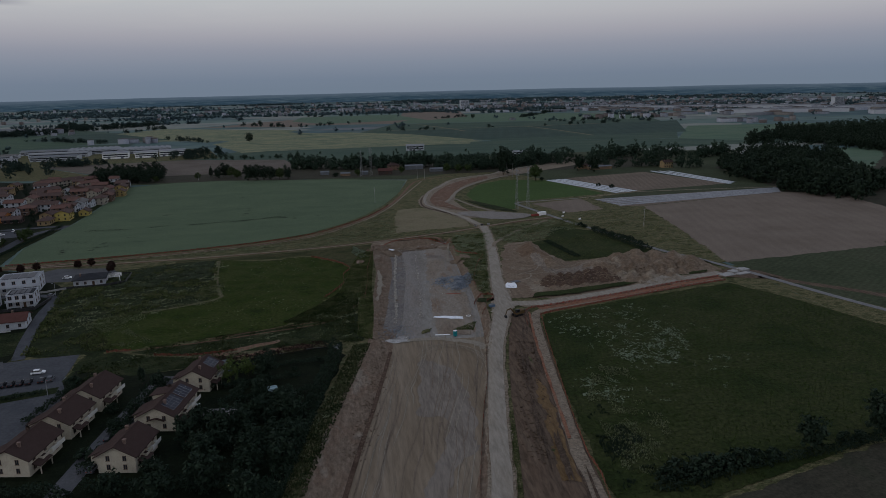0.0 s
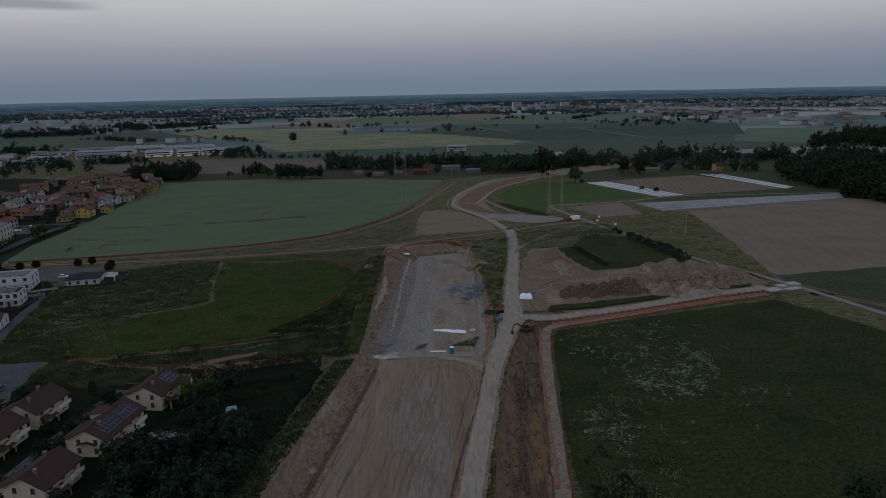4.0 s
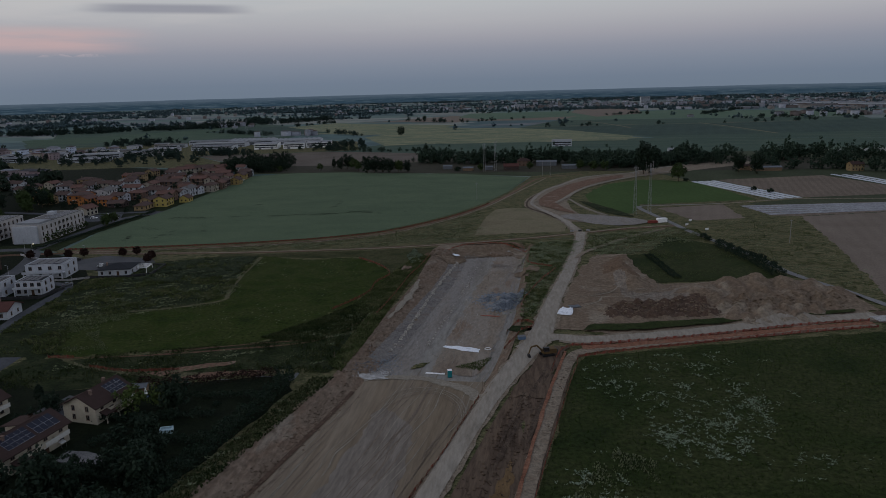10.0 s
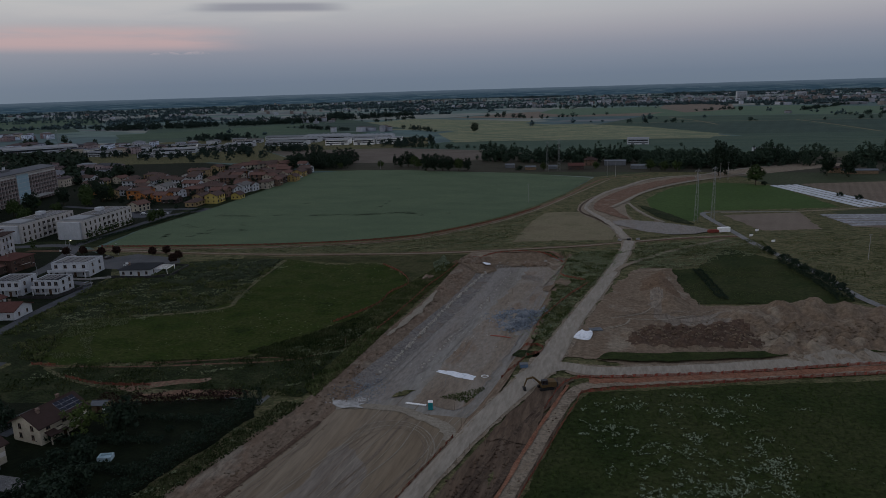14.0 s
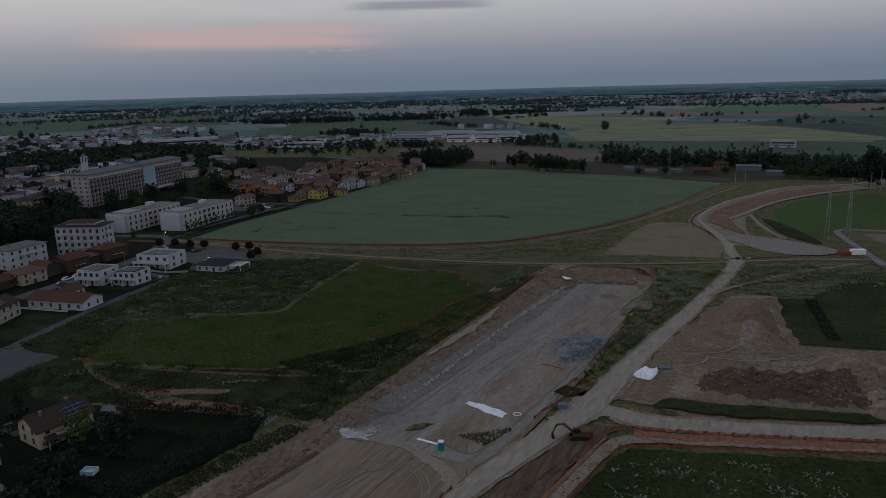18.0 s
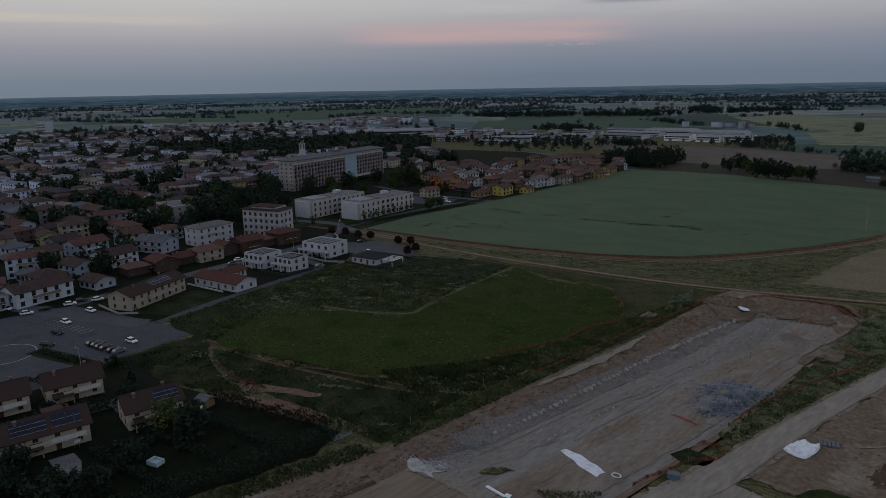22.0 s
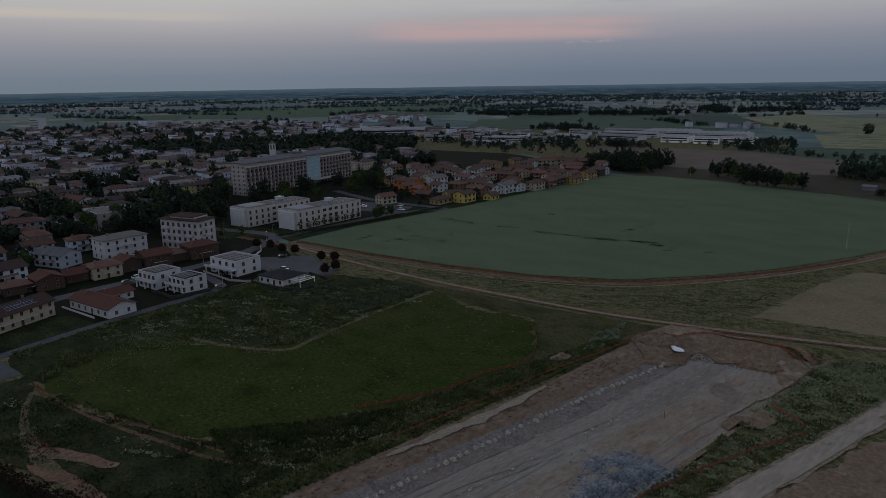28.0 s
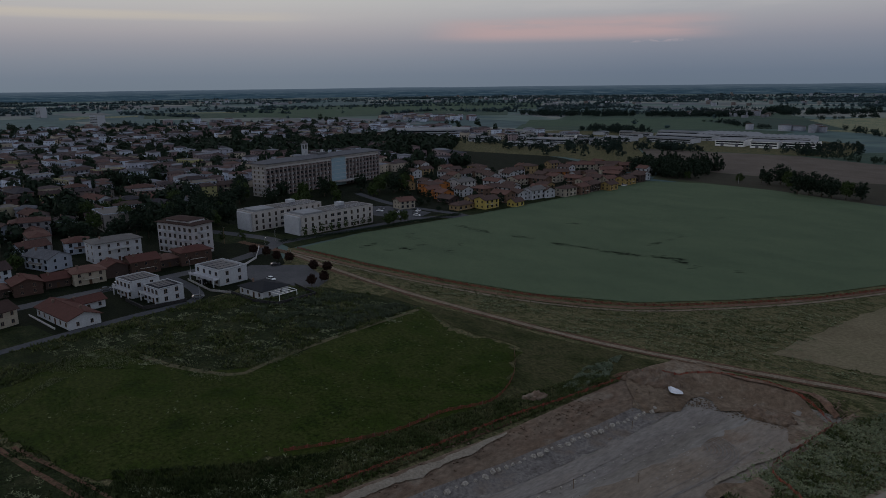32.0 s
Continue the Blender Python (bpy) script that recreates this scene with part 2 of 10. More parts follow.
M["plain"] = plain_material()
M["rough_grass"] = material("rough_grass", [(0.031, 0.036, 0.015), (0.058, 0.060, 0.026), (0.110, 0.098, 0.052), (0.046, 0.052, 0.022), (0.078, 0.073, 0.036)], 8, grain=0.6, bump=0.2, fine=9, stretch=(1, 1.8, 1), turn=20)
M["weeds"] = material("weed_green", [(0.0092, 0.0140, 0.0054), (0.0158, 0.0226, 0.0084), (0.0290, 0.0325, 0.0148)], 7, grain=0.6, bump=0.25, fine=8)
M["lawn"] = material("meadow_green", [(0.0112, 0.0190, 0.0036), (0.0184, 0.0300, 0.0044), (0.0290, 0.0370, 0.0086), (0.0198, 0.0322, 0.0046), (0.0140, 0.0236, 0.0042)], 17, bump=0.12, fine=16, grain=0.6, spread=(0.3, 0.7))
M["olive_grass"] = material("olive_grass", [(0.022, 0.026, 0.0095), (0.033, 0.037, 0.014), (0.050, 0.048, 0.022), (0.027, 0.031, 0.012)], 12, bump=0.15, fine=10, grain=0.6, stretch=(1, 1.6, 1), turn=20)
M["meadow"] = material("flower_meadow_green", [(0.0143, 0.0225, 0.0066), (0.0212, 0.0292, 0.0088), (0.0286, 0.0342, 0.0124), (0.0186, 0.0268, 0.0080)], 26, bump=0.15, fine=20, grain=0.6)
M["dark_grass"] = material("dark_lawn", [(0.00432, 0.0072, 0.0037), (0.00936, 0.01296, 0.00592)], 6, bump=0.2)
M["wheat"] = material("young_wheat", [(0.0650, 0.0915, 0.0540), (0.0730, 0.1015, 0.0595), (0.0800, 0.1085, 0.0630)], 38, bump=0.12, fine=70, stretch=(1, 2.0, 1), turn=-20, grain=0.36)
M["soil"] = material("ploughed_soil", [(0.1229, 0.09947, 0.07878), (0.1392, 0.1127, 0.0909), (0.1517, 0.1238, 0.09898)], 30, bump=0.1, fine=30, rows=(7.0, 0.03, 12), grain=0.2)
M["soil_dim"] = material("dull_ploughed_soil", [(0.084, 0.070, 0.058), (0.098, 0.082, 0.068), (0.110, 0.094, 0.078)], 30, bump=0.1, fine=30, rows=(7.0, 0.03, 12), grain=0.25)
M["soil_dark"] = material("dark_soil", [(0.11, 0.088, 0.068), (0.14, 0.11, 0.085)], 25, fine=25, rows=(5.0, 0.08, 12))
M["dry_field"] = material("dry_stubble", [(0.1232, 0.1056, 0.0660), (0.1474, 0.1265, 0.0803), (0.1155, 0.1056, 0.0627)], 22, bump=0.1, fine=18, grain=0.25)
M["straw"] = material("straw_field", [(0.070, 0.100, 0.066), (0.105, 0.125, 0.078), (0.215, 0.205, 0.120), (0.125, 0.140, 0.085)], 80, fine=8, stretch=(1, 11.0, 1), turn=-8, spread=(0.42, 0.58))
# field_green, field_deep and field_dark hold a bluish haze tint in their base colour
M["field_green"] = material("field_green", [(0.062, 0.102, 0.068), (0.076, 0.116, 0.076), (0.086, 0.120, 0.082)], 90, fine=30, grain=0.3, stretch=(1, 4, 1), turn=12)
M["field_olive"] = material("field_olive", [(0.032, 0.040, 0.022), (0.040, 0.049, 0.027), (0.047, 0.053, 0.031)], 40, fine=20, rows=(3.0, 0.06, 50), grain=0.35)
M["crop_green"] = material("crop_green", [(0.034, 0.060, 0.018), (0.044, 0.074, 0.022)], 60, fine=25, grain=0.25)
M["field_meadow"] = material("field_meadow_green", [(0.040, 0.068, 0.045), (0.050, 0.080, 0.052), (0.060, 0.090, 0.058)], 80, fine=25, grain=0.4, stretch=(1, 4, 1), turn=20)
M["field_deep"] = material("field_deep_green", [(0.028, 0.049, 0.043), (0.036, 0.058, 0.047), (0.042, 0.065, 0.051)], 70, fine=25, rows=(22.0, 0.05, 12), grain=0.4)
M["field_dark"] = material("field_dark_green", [(0.036, 0.061, 0.047), (0.047, 0.074, 0.054), (0.058, 0.082, 0.058)], 90, fine=30, grain=0.4, stretch=(1, 3, 1), turn=12)
M["earth"] = material("site_earth", [(0.135, 0.104, 0.071), (0.155, 0.122, 0.086), (0.170, 0.138, 0.102), (0.147, 0.115, 0.081)], 26, bump=0.04, fine=26, stretch=(1, 0.08, 1), turn=10, grain=0.22)
M["bank"] = material("cut_bank_earth", [(0.108, 0.080, 0.058), (0.138, 0.106, 0.079), (0.124, 0.088, 0.063), (0.165, 0.138, 0.108)], 9, bump=0.14, fine=9, grain=0.38, stretch=(1, 0.45, 1))
M["graded"] = material("graded_grey_earth", [(0.140, 0.118, 0.096), (0.162, 0.141, 0.119), (0.150, 0.126, 0.102)], 14, bump=0.05, fine=16, stretch=(1, 0.14, 1), turn=8, grain=0.25)
M["ochre_ridge"] = material("ochre_subsoil", [(0.098, 0.062, 0.030), (0.125, 0.082, 0.043), (0.085, 0.055, 0.030)], 8, bump=0.12, fine=9, stretch=(1, 0.25, 1), turn=9, grain=0.35)
M["far_corner"] = material("dull_stubble", [(0.030, 0.029, 0.021), (0.042, 0.039, 0.028), (0.035, 0.036, 0.024)], 14, bump=0.1, fine=14, grain=0.35, rows=(3.0, 0.05, 70))
M["gravel"] = material("grey_gravel", [(0.1463, 0.1330, 0.1149), (0.1767, 0.1634, 0.1434), (0.1957, 0.1862, 0.1672), (0.1767, 0.1520, 0.1206)], 15, grain=0.2, bump=0.06, fine=16, stretch=(1, 0.25, 1), turn=-4)
M["shale"] = material("grey_shale", [(0.110, 0.100, 0.092), (0.148, 0.137, 0.127), (0.128, 0.107, 0.089)], 6, bump=0.2, fine=8, grain=0.35)
M["haul"] = material("haul_road_stone", [(0.190, 0.166, 0.134), (0.222, 0.199, 0.165), (0.204, 0.178, 0.144)], 9, bump=0.04, fine=9, stretch=(1, 0.2, 1), grain=0.24)
M["brown_gravel"] = material("brown_gravel", [(0.144, 0.114, 0.087), (0.172, 0.142, 0.111), (0.190, 0.166, 0.139), (0.158, 0.118, 0.087)], 11, grain=0.24, bump=0.06, fine=14, stretch=(1, 0.3, 1))
M["cut_red"] = material("dull_red_subsoil", [(0.1058, 0.0626, 0.0432), (0.1382, 0.0886, 0.0626), (0.1210, 0.0734, 0.0508), (0.1620, 0.1188, 0.0886)], 12, bump=0.2, fine=10, grain=0.45)
M["rust_dim"] = material("trodden_red_earth", [(0.060, 0.042, 0.026), (0.105, 0.060, 0.041), (0.048, 0.044, 0.022)], 5, bump=0.15, fine=6, grain=0.5)
M["worn_grass"] = material("worn_grass", [(0.062, 0.060, 0.032), (0.095, 0.085, 0.050), (0.045, 0.050, 0.022)], 5, bump=0.1, fine=6, grain=0.5)
M["rut_soft"] = material("churned_rut", [(0.045, 0.032, 0.024), (0.082, 0.060, 0.044)], 5, grain=0.5, bump=0.2)
M["rut_dark"] = material("damp_rut", [(0.125, 0.098, 0.075), (0.150, 0.120, 0.093)], 4, grain=0.3)
M["rut_pale"] = material("dusty_rut", [(0.1781, 0.1560, 0.1232), (0.2086, 0.1851, 0.1478)], 4, grain=0.3)
M["dirt"] = material("brown_dirt", [(0.066, 0.047, 0.035), (0.092, 0.067, 0.048), (0.080, 0.056, 0.040), (0.108, 0.082, 0.061)], 12, bump=0.16, fine=11, stretch=(1, 0.14, 1), turn=9, grain=0.42)
M["rust"] = material("rust_red_dirt", [(0.132, 0.05952, 0.03784), (0.1815, 0.08742, 0.05544), (0.1595, 0.09114, 0.0616)], 7, bump=0.15, fine=8)
M["track"] = material("trodden_track", [(0.1214, 0.0960, 0.0700), (0.1816, 0.1507, 0.1144), (0.1499, 0.1173, 0.0855)], 6, bump=0.1, fine=8)
M["mound"] = material("heaped_earth", [(0.1050, 0.0777, 0.0546), (0.1449, 0.1113, 0.0798), (0.1260, 0.0924, 0.0651), (0.1890, 0.1575, 0.1197)], 18, bump=0.10, fine=14, grain=0.36)
M["bank_brown"] = material("brown_heaped_earth", [(0.092, 0.062, 0.041), (0.122, 0.085, 0.058), (0.108, 0.074, 0.050)], 9, bump=0.12, fine=9, grain=0.4)
M["chalky"] = material("chalky_subsoil", [(0.122, 0.098, 0.076), (0.165, 0.142, 0.118), (0.140, 0.112, 0.087)], 6, bump=0.12, fine=7, stretch=(1, 0.3, 1), turn=15, grain=0.4)
M["topsoil"] = material("dark_topsoil", [(0.052, 0.034, 0.025), (0.078, 0.053, 0.038), (0.064, 0.042, 0.031)], 7, bump=0.14, fine=7, grain=0.4)
M["pale_lane"] = material("packed_grey_stone", [(0.152, 0.138, 0.124), (0.178, 0.165, 0.150), (0.164, 0.145, 0.126)], 8, bump=0.05, fine=12, stretch=(1, 0.25, 1), grain=0.25)
M["lane"] = material("worn_pale_asphalt", [(0.13, 0.13, 0.13), (0.17, 0.168, 0.165)], 8, fine=12, grain=0.25)
M["asphalt"] = material("asphalt", [(0.046, 0.050, 0.057), (0.064, 0.067, 0.073), (0.054, 0.057, 0.064)], 12, bump=0.02, fine=12, grain=0.2)
M["asphalt_dark"] = material("dark_asphalt", [(0.062, 0.064, 0.068), (0.082, 0.083, 0.086)], 10, fine=12, grain=0.2)
M["paving"] = material("grey_paving", [(0.100, 0.098, 0.096), (0.136, 0.133, 0.130)], 3, fine=8)
M["paint"] = material("road_paint", [(0.22, 0.22, 0.215), (0.34, 0.34, 0.33)], 2)
M["concrete"] = material("concrete", [(0.23, 0.225, 0.22), (0.30, 0.295, 0.285)], 3, bump=0.03)
M["rock"] = material("blue_grey_rock", [(0.088, 0.102, 0.122), (0.130, 0.146, 0.166), (0.165, 0.176, 0.192)], 3, bump=0.1, per_island=[(0.7, 0.7, 0.72), (1, 1, 1), (1.25, 1.25, 1.2)])
M["stone"] = material("pale_stone", [(0.2, 0.185, 0.165), (0.28, 0.265, 0.24)], 2, bump=0.1, per_island=[(0.7, 0.7, 0.7), (1, 1, 1), (1.3, 1.3, 1.25)])
M["mulch"] = material("plastic_mulch", [(0.24, 0.265, 0.295), (0.33, 0.355, 0.385), (0.22, 0.24, 0.265)], 12, rough=0.5, fine=8, spec=0.5)
M["mulch_grey"] = material("dusty_plastic_mulch", [(0.16, 0.165, 0.175), (0.21, 0.215, 0.225)], 14, rough=0.6, fine=8)
M["tarp"] = material("white_tarp", [(0.55, 0.58, 0.62), (0.76, 0.79, 0.83), (0.66, 0.68, 0.71)], 1.6, rough=0.6, bump=0.3)
M["white"] = material("white_paint", [(0.66, 0.66, 0.65), (0.78, 0.78, 0.77)], 2, rough=0.6)
M["mesh_red"] = material("orange_safety_mesh", [(0.17, 0.050, 0.036), (0.23, 0.066, 0.046), (0.15, 0.055, 0.042)], 3, rough=0.7, bump=0.1)
M["mesh_old"] = material("faded_safety_mesh", [(0.12, 0.040, 0.028), (0.17, 0.052, 0.036), (0.10, 0.042, 0.032)], 3, rough=0.8)
M["mesh_post"] = material("weathered_stake", [(0.14, 0.105, 0.08), (0.20, 0.155, 0.12)], 1, rough=0.8)
M["steel"] = material("galvanised_steel", [(0.22, 0.225, 0.23), (0.30, 0.305, 0.31)], 2, rough=0.7, metal=0.2)
M["dark_metal"] = material("dark_metal", [(0.03, 0.03, 0.032), (0.05, 0.05, 0.052)], 1, rough=0.5, metal=0.3)
M["wood"] = material("weathered_wood", [(0.14, 0.095, 0.06), (0.21, 0.15, 0.1)], 1, rough=0.85)
M["bark"] = material("bark", [(0.055, 0.042, 0.03), (0.09, 0.07, 0.052)], 0.8, bump=0.05)
LEAF = [(0.75, 0.8, 0.7), (1.0, 1.0, 1.0), (1.25, 1.2, 1.05), (0.88, 0.95, 0.8)]
M["scrub_grey"] = material("grey_green_scrub", [(0.052, 0.066, 0.046), (0.082, 0.098, 0.070)], 6, per_island=LEAF)
M["leaf"] = material("leaf_green", [(0.026, 0.042, 0.016), (0.038, 0.058, 0.022), (0.052, 0.072, 0.030)], 2.5, rough=0.75, per_island=LEAF)
M["leaf_dark"] = material("leaf_dark", [(0.0150, 0.0245, 0.0185), (0.0240, 0.0360, 0.0255)], 2.5, rough=0.75, per_island=LEAF)
# lighter, bluer copy of leaf_dark: haze over the tree belts put into the colour
M["leaf_belt"] = material("leaf_dark", [(0.024, 0.040, 0.031), (0.037, 0.057, 0.042)], 2.5, rough=0.75, per_island=LEAF)
M["leaf_light"] = material("leaf_light", [(0.050, 0.072, 0.022), (0.072, 0.095, 0.032)], 2.5, rough=0.75, per_island=LEAF)
M["leaf_red"] = material("leaf_plum", [(0.024, 0.014, 0.013), (0.036, 0.020, 0.017)], 2.5, rough=0.75, per_island=LEAF)
# the blue haze of distance is put into these two leaf colours
M["leaf_wood"] = material("leaf_haze_dark", [(0.0210, 0.0350, 0.0330), (0.0310, 0.0480, 0.0440)], 6, rough=0.8, per_island=LEAF)
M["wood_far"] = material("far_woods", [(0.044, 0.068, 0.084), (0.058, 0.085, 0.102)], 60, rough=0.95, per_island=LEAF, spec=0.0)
M["tuft"] = material("weed_tuft", [(0.042, 0.058, 0.022), (0.074, 0.088, 0.039), (0.122, 0.124, 0.068)], 6, per_island=LEAF)
M["tuft_dark"] = material("dark_weed_tuft", [(0.0200, 0.0310, 0.0130), (0.0370, 0.0490, 0.0210), (0.0620, 0.0690, 0.0350)], 6, per_island=LEAF)
M["tuft_pale"] = material("pale_weed_tuft", [(0.100, 0.114, 0.068), (0.160, 0.172, 0.115)], 4, per_island=LEAF)
M["flower"] = material("white_umbels", [(0.10, 0.13, 0.08), (0.20, 0.235, 0.17)], 2)
M["chalk"] = material("pale_chalk", [(0.23, 0.225, 0.215), (0.37, 0.365, 0.35)], 2, bump=0.1)
M["lawn_tuft"] = material("lawn_tuft", [(0.026, 0.045, 0.009), (0.040, 0.060, 0.014)], 8, per_island=LEAF)
M["grass_tuft"] = material("meadow_tuft", [(0.030, 0.050, 0.015), (0.043, 0.065, 0.020)], 8, per_island=LEAF)
WALLS = [(0.327, 0.361, 0.421), (0.292, 0.275, 0.198), (0.189, 0.142, 0.133), (0.413, 0.473, 0.568), (0.181, 0.189, 0.215), (0.292, 0.327, 0.387), (0.129, 0.084, 0.083), (0.327, 0.318, 0.155), (0.447, 0.499, 0.568), (0.224, 0.211, 0.202), (0.267, 0.224, 0.228), (0.361, 0.413, 0.499)]
ROOFS = [(0.062, 0.043, 0.040), (0.050, 0.041, 0.043), (0.082, 0.048, 0.042), (0.046, 0.044, 0.050), (0.066, 0.049, 0.045), (0.095, 0.052, 0.044), (0.054, 0.039, 0.038), (0.095, 0.100, 0.112)]
M["town_wall"] = material("town_plaster", [(0.82, 0.82, 0.82), (1, 1, 1)], 3, rough=0.9, per_object=WALLS, grain=0.1)
M["town_roof"] = material("town_roof_tiles", [(0.75, 0.75, 0.75), (1.1, 1.1, 1.1)], 2.5, rough=0.9, bump=0.04, per_object=ROOFS, grain=0.25)
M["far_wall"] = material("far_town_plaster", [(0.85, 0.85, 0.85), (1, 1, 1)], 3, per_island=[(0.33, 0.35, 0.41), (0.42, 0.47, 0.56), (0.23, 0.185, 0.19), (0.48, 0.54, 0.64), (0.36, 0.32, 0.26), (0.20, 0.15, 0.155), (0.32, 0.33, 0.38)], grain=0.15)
M["village_wall"] = material("village_plaster", [(0.85, 0.85, 0.85), (1, 1, 1)], 3, per_island=[(0.1728, 0.18, 0.1976), (0.2448, 0.2592, 0.2888), (0.144, 0.1224, 0.114), (0.3312, 0.3528, 0.3952), (0.2016, 0.1872, 0.1748)])
M["village_roof"] = material("village_roofs", [(0.8, 0.8, 0.8), (1, 1, 1)], 3, per_island=[(0.070, 0.062, 0.060), (0.085, 0.080, 0.080), (0.075, 0.055, 0.048), (0.16, 0.17, 0.18), (0.065, 0.065, 0.070)])
M["far_roof"] = material("far_town_roofs", [(0.8, 0.8, 0.8), (1, 1, 1)], 3, per_island=[(0.070, 0.050, 0.050), (0.058, 0.051, 0.055), (0.098, 0.062, 0.056), (0.068, 0.054, 0.055), (0.060, 0.060, 0.070), (0.16, 0.17, 0.19)], grain=0.15)


def plain(name, c, rough=0.85, dark=0.85, scale=2.0, **kw):
    M[name] = material(name, [tuple(v * dark for v in c), c], scale, rough=rough, **{"grain": 0.14, **kw})


plain("cream", (0.33, 0.30, 0.245))
plain("plaster_white", (0.41, 0.43, 0.46))
plain("plaster_yellow", (0.40, 0.32, 0.10))
plain("plaster_orange", (0.37, 0.15, 0.05))
plain("plaster_rust", (0.15, 0.100, 0.076))
plain("plaster_amber", (0.31, 0.225, 0.09))
plain("plaster_ochre", (0.27, 0.20, 0.11))
plain("plaster_brick", (0.064, 0.048, 0.044))
plain("plaster_terracotta", (0.076, 0.050, 0.042))
plain("plaster_grey", (0.46, 0.45, 0.45))
plain("plaster_pink", (0.38, 0.375, 0.39))
plain("beige_stone", (0.40, 0.385, 0.37), scale=4)
plain("hosp_pier", (0.27, 0.245, 0.245), scale=6)
plain("hosp_roof", (0.115, 0.118, 0.128), scale=5)
plain("hosp_wall", (0.135, 0.100, 0.095), scale=6)
plain("hosp_end", (0.36, 0.335, 0.315), scale=6)
plain("hosp_glass", (0.25, 0.36, 0.42), rough=0.3)
plain("roof_brown", (0.050, 0.033, 0.029), bump=0.05, scale=1.5)
plain("roof_tile_brown", (0.084, 0.058, 0.051), bump=0.05, scale=1.5)
plain("roof_tile_red", (0.122, 0.070, 0.058), bump=0.05, scale=1.5)
plain("roof_red", (0.084, 0.040, 0.034), bump=0.05, scale=1.5)
plain("roof_grey", (0.13, 0.125, 0.12), scale=3)
plain("roof_black", (0.028, 0.030, 0.034), scale=3)
plain("roof_light", (0.23, 0.24, 0.25), scale=4)
plain("roof_metal", (0.125, 0.135, 0.148), rough=0.6, scale=6)
plain("fascia", (0.55, 0.54, 0.5))
plain("shutter", (0.075, 0.045, 0.03))
plain("frame", (0.22, 0.16, 0.12))
plain("solar", (0.010, 0.014, 0.028), rough=0.4, spec=0.15)
plain("solar_frame", (0.42, 0.43, 0.45), rough=0.4)
plain("chimney_brick", (0.17, 0.12, 0.10))
plain("cream_yellow", (0.43, 0.39, 0.31))
plain("teal", (0.02, 0.20, 0.22), rough=0.5)
plain("digger_yellow", (0.10, 0.066, 0.032), rough=0.6)
plain("rubber", (0.022, 0.022, 0.023))
plain("red_box", (0.20, 0.05, 0.04))
plain("blue_box", (0.10, 0.15, 0.22))
plain("pool_blue", (0.40, 0.52, 0.56), rough=0.5)
plain("lamp_grey", (0.28, 0.29, 0.30), rough=0.5)
M["car_paint"] = material("car_paint", [(0.95, 0.95, 0.95), (1, 1, 1)], 3, rough=0.3, per_object=[(0.72, 0.73, 0.74), (0.02, 0.021, 0.024), (0.66, 0.67, 0.68), (0.045, 0.05, 0.06), (0.35, 0.36, 0.38), (0.7, 0.7, 0.7), (0.03, 0.04, 0.07)], spec=0.5)
plain("car_white", (0.74, 0.75, 0.76), rough=0.3)
plain("car_black", (0.025, 0.026, 0.03), rough=0.3)


def glass(name, tint):
    m = bpy.data.materials.new(name)
    m.use_nodes = True
    b = m.node_tree.nodes["Principled BSDF"]
    b.inputs["Base Color"].default_value = (*tint, 1)
    b.inputs["Roughness"].default_value, b.inputs["Specular IOR Level"].default_value = 0.08, 0.6
    return m


M["glass"] = glass("dark_window_glass", (0.018, 0.022, 0.028))
M["car_glass"] = glass("car_glass", (0.012, 0.014, 0.016))


def glow_material(name, colour, strength):
    m = bpy.data.materials.new(name)
    m.use_nodes = True
    b = m.node_tree.nodes["Principled BSDF"]
    b.inputs["Emission Color"].default_value, b.inputs["Emission Strength"].default_value = (*colour, 1), strength
    return m


M["lit_lamp"] = glow_material("lit_lamp", (1.0, 0.85, 0.6), 3.0)
M["lit_red"] = glow_material("lit_red_sign", (1.0, 0.12, 0.06), 0.9)

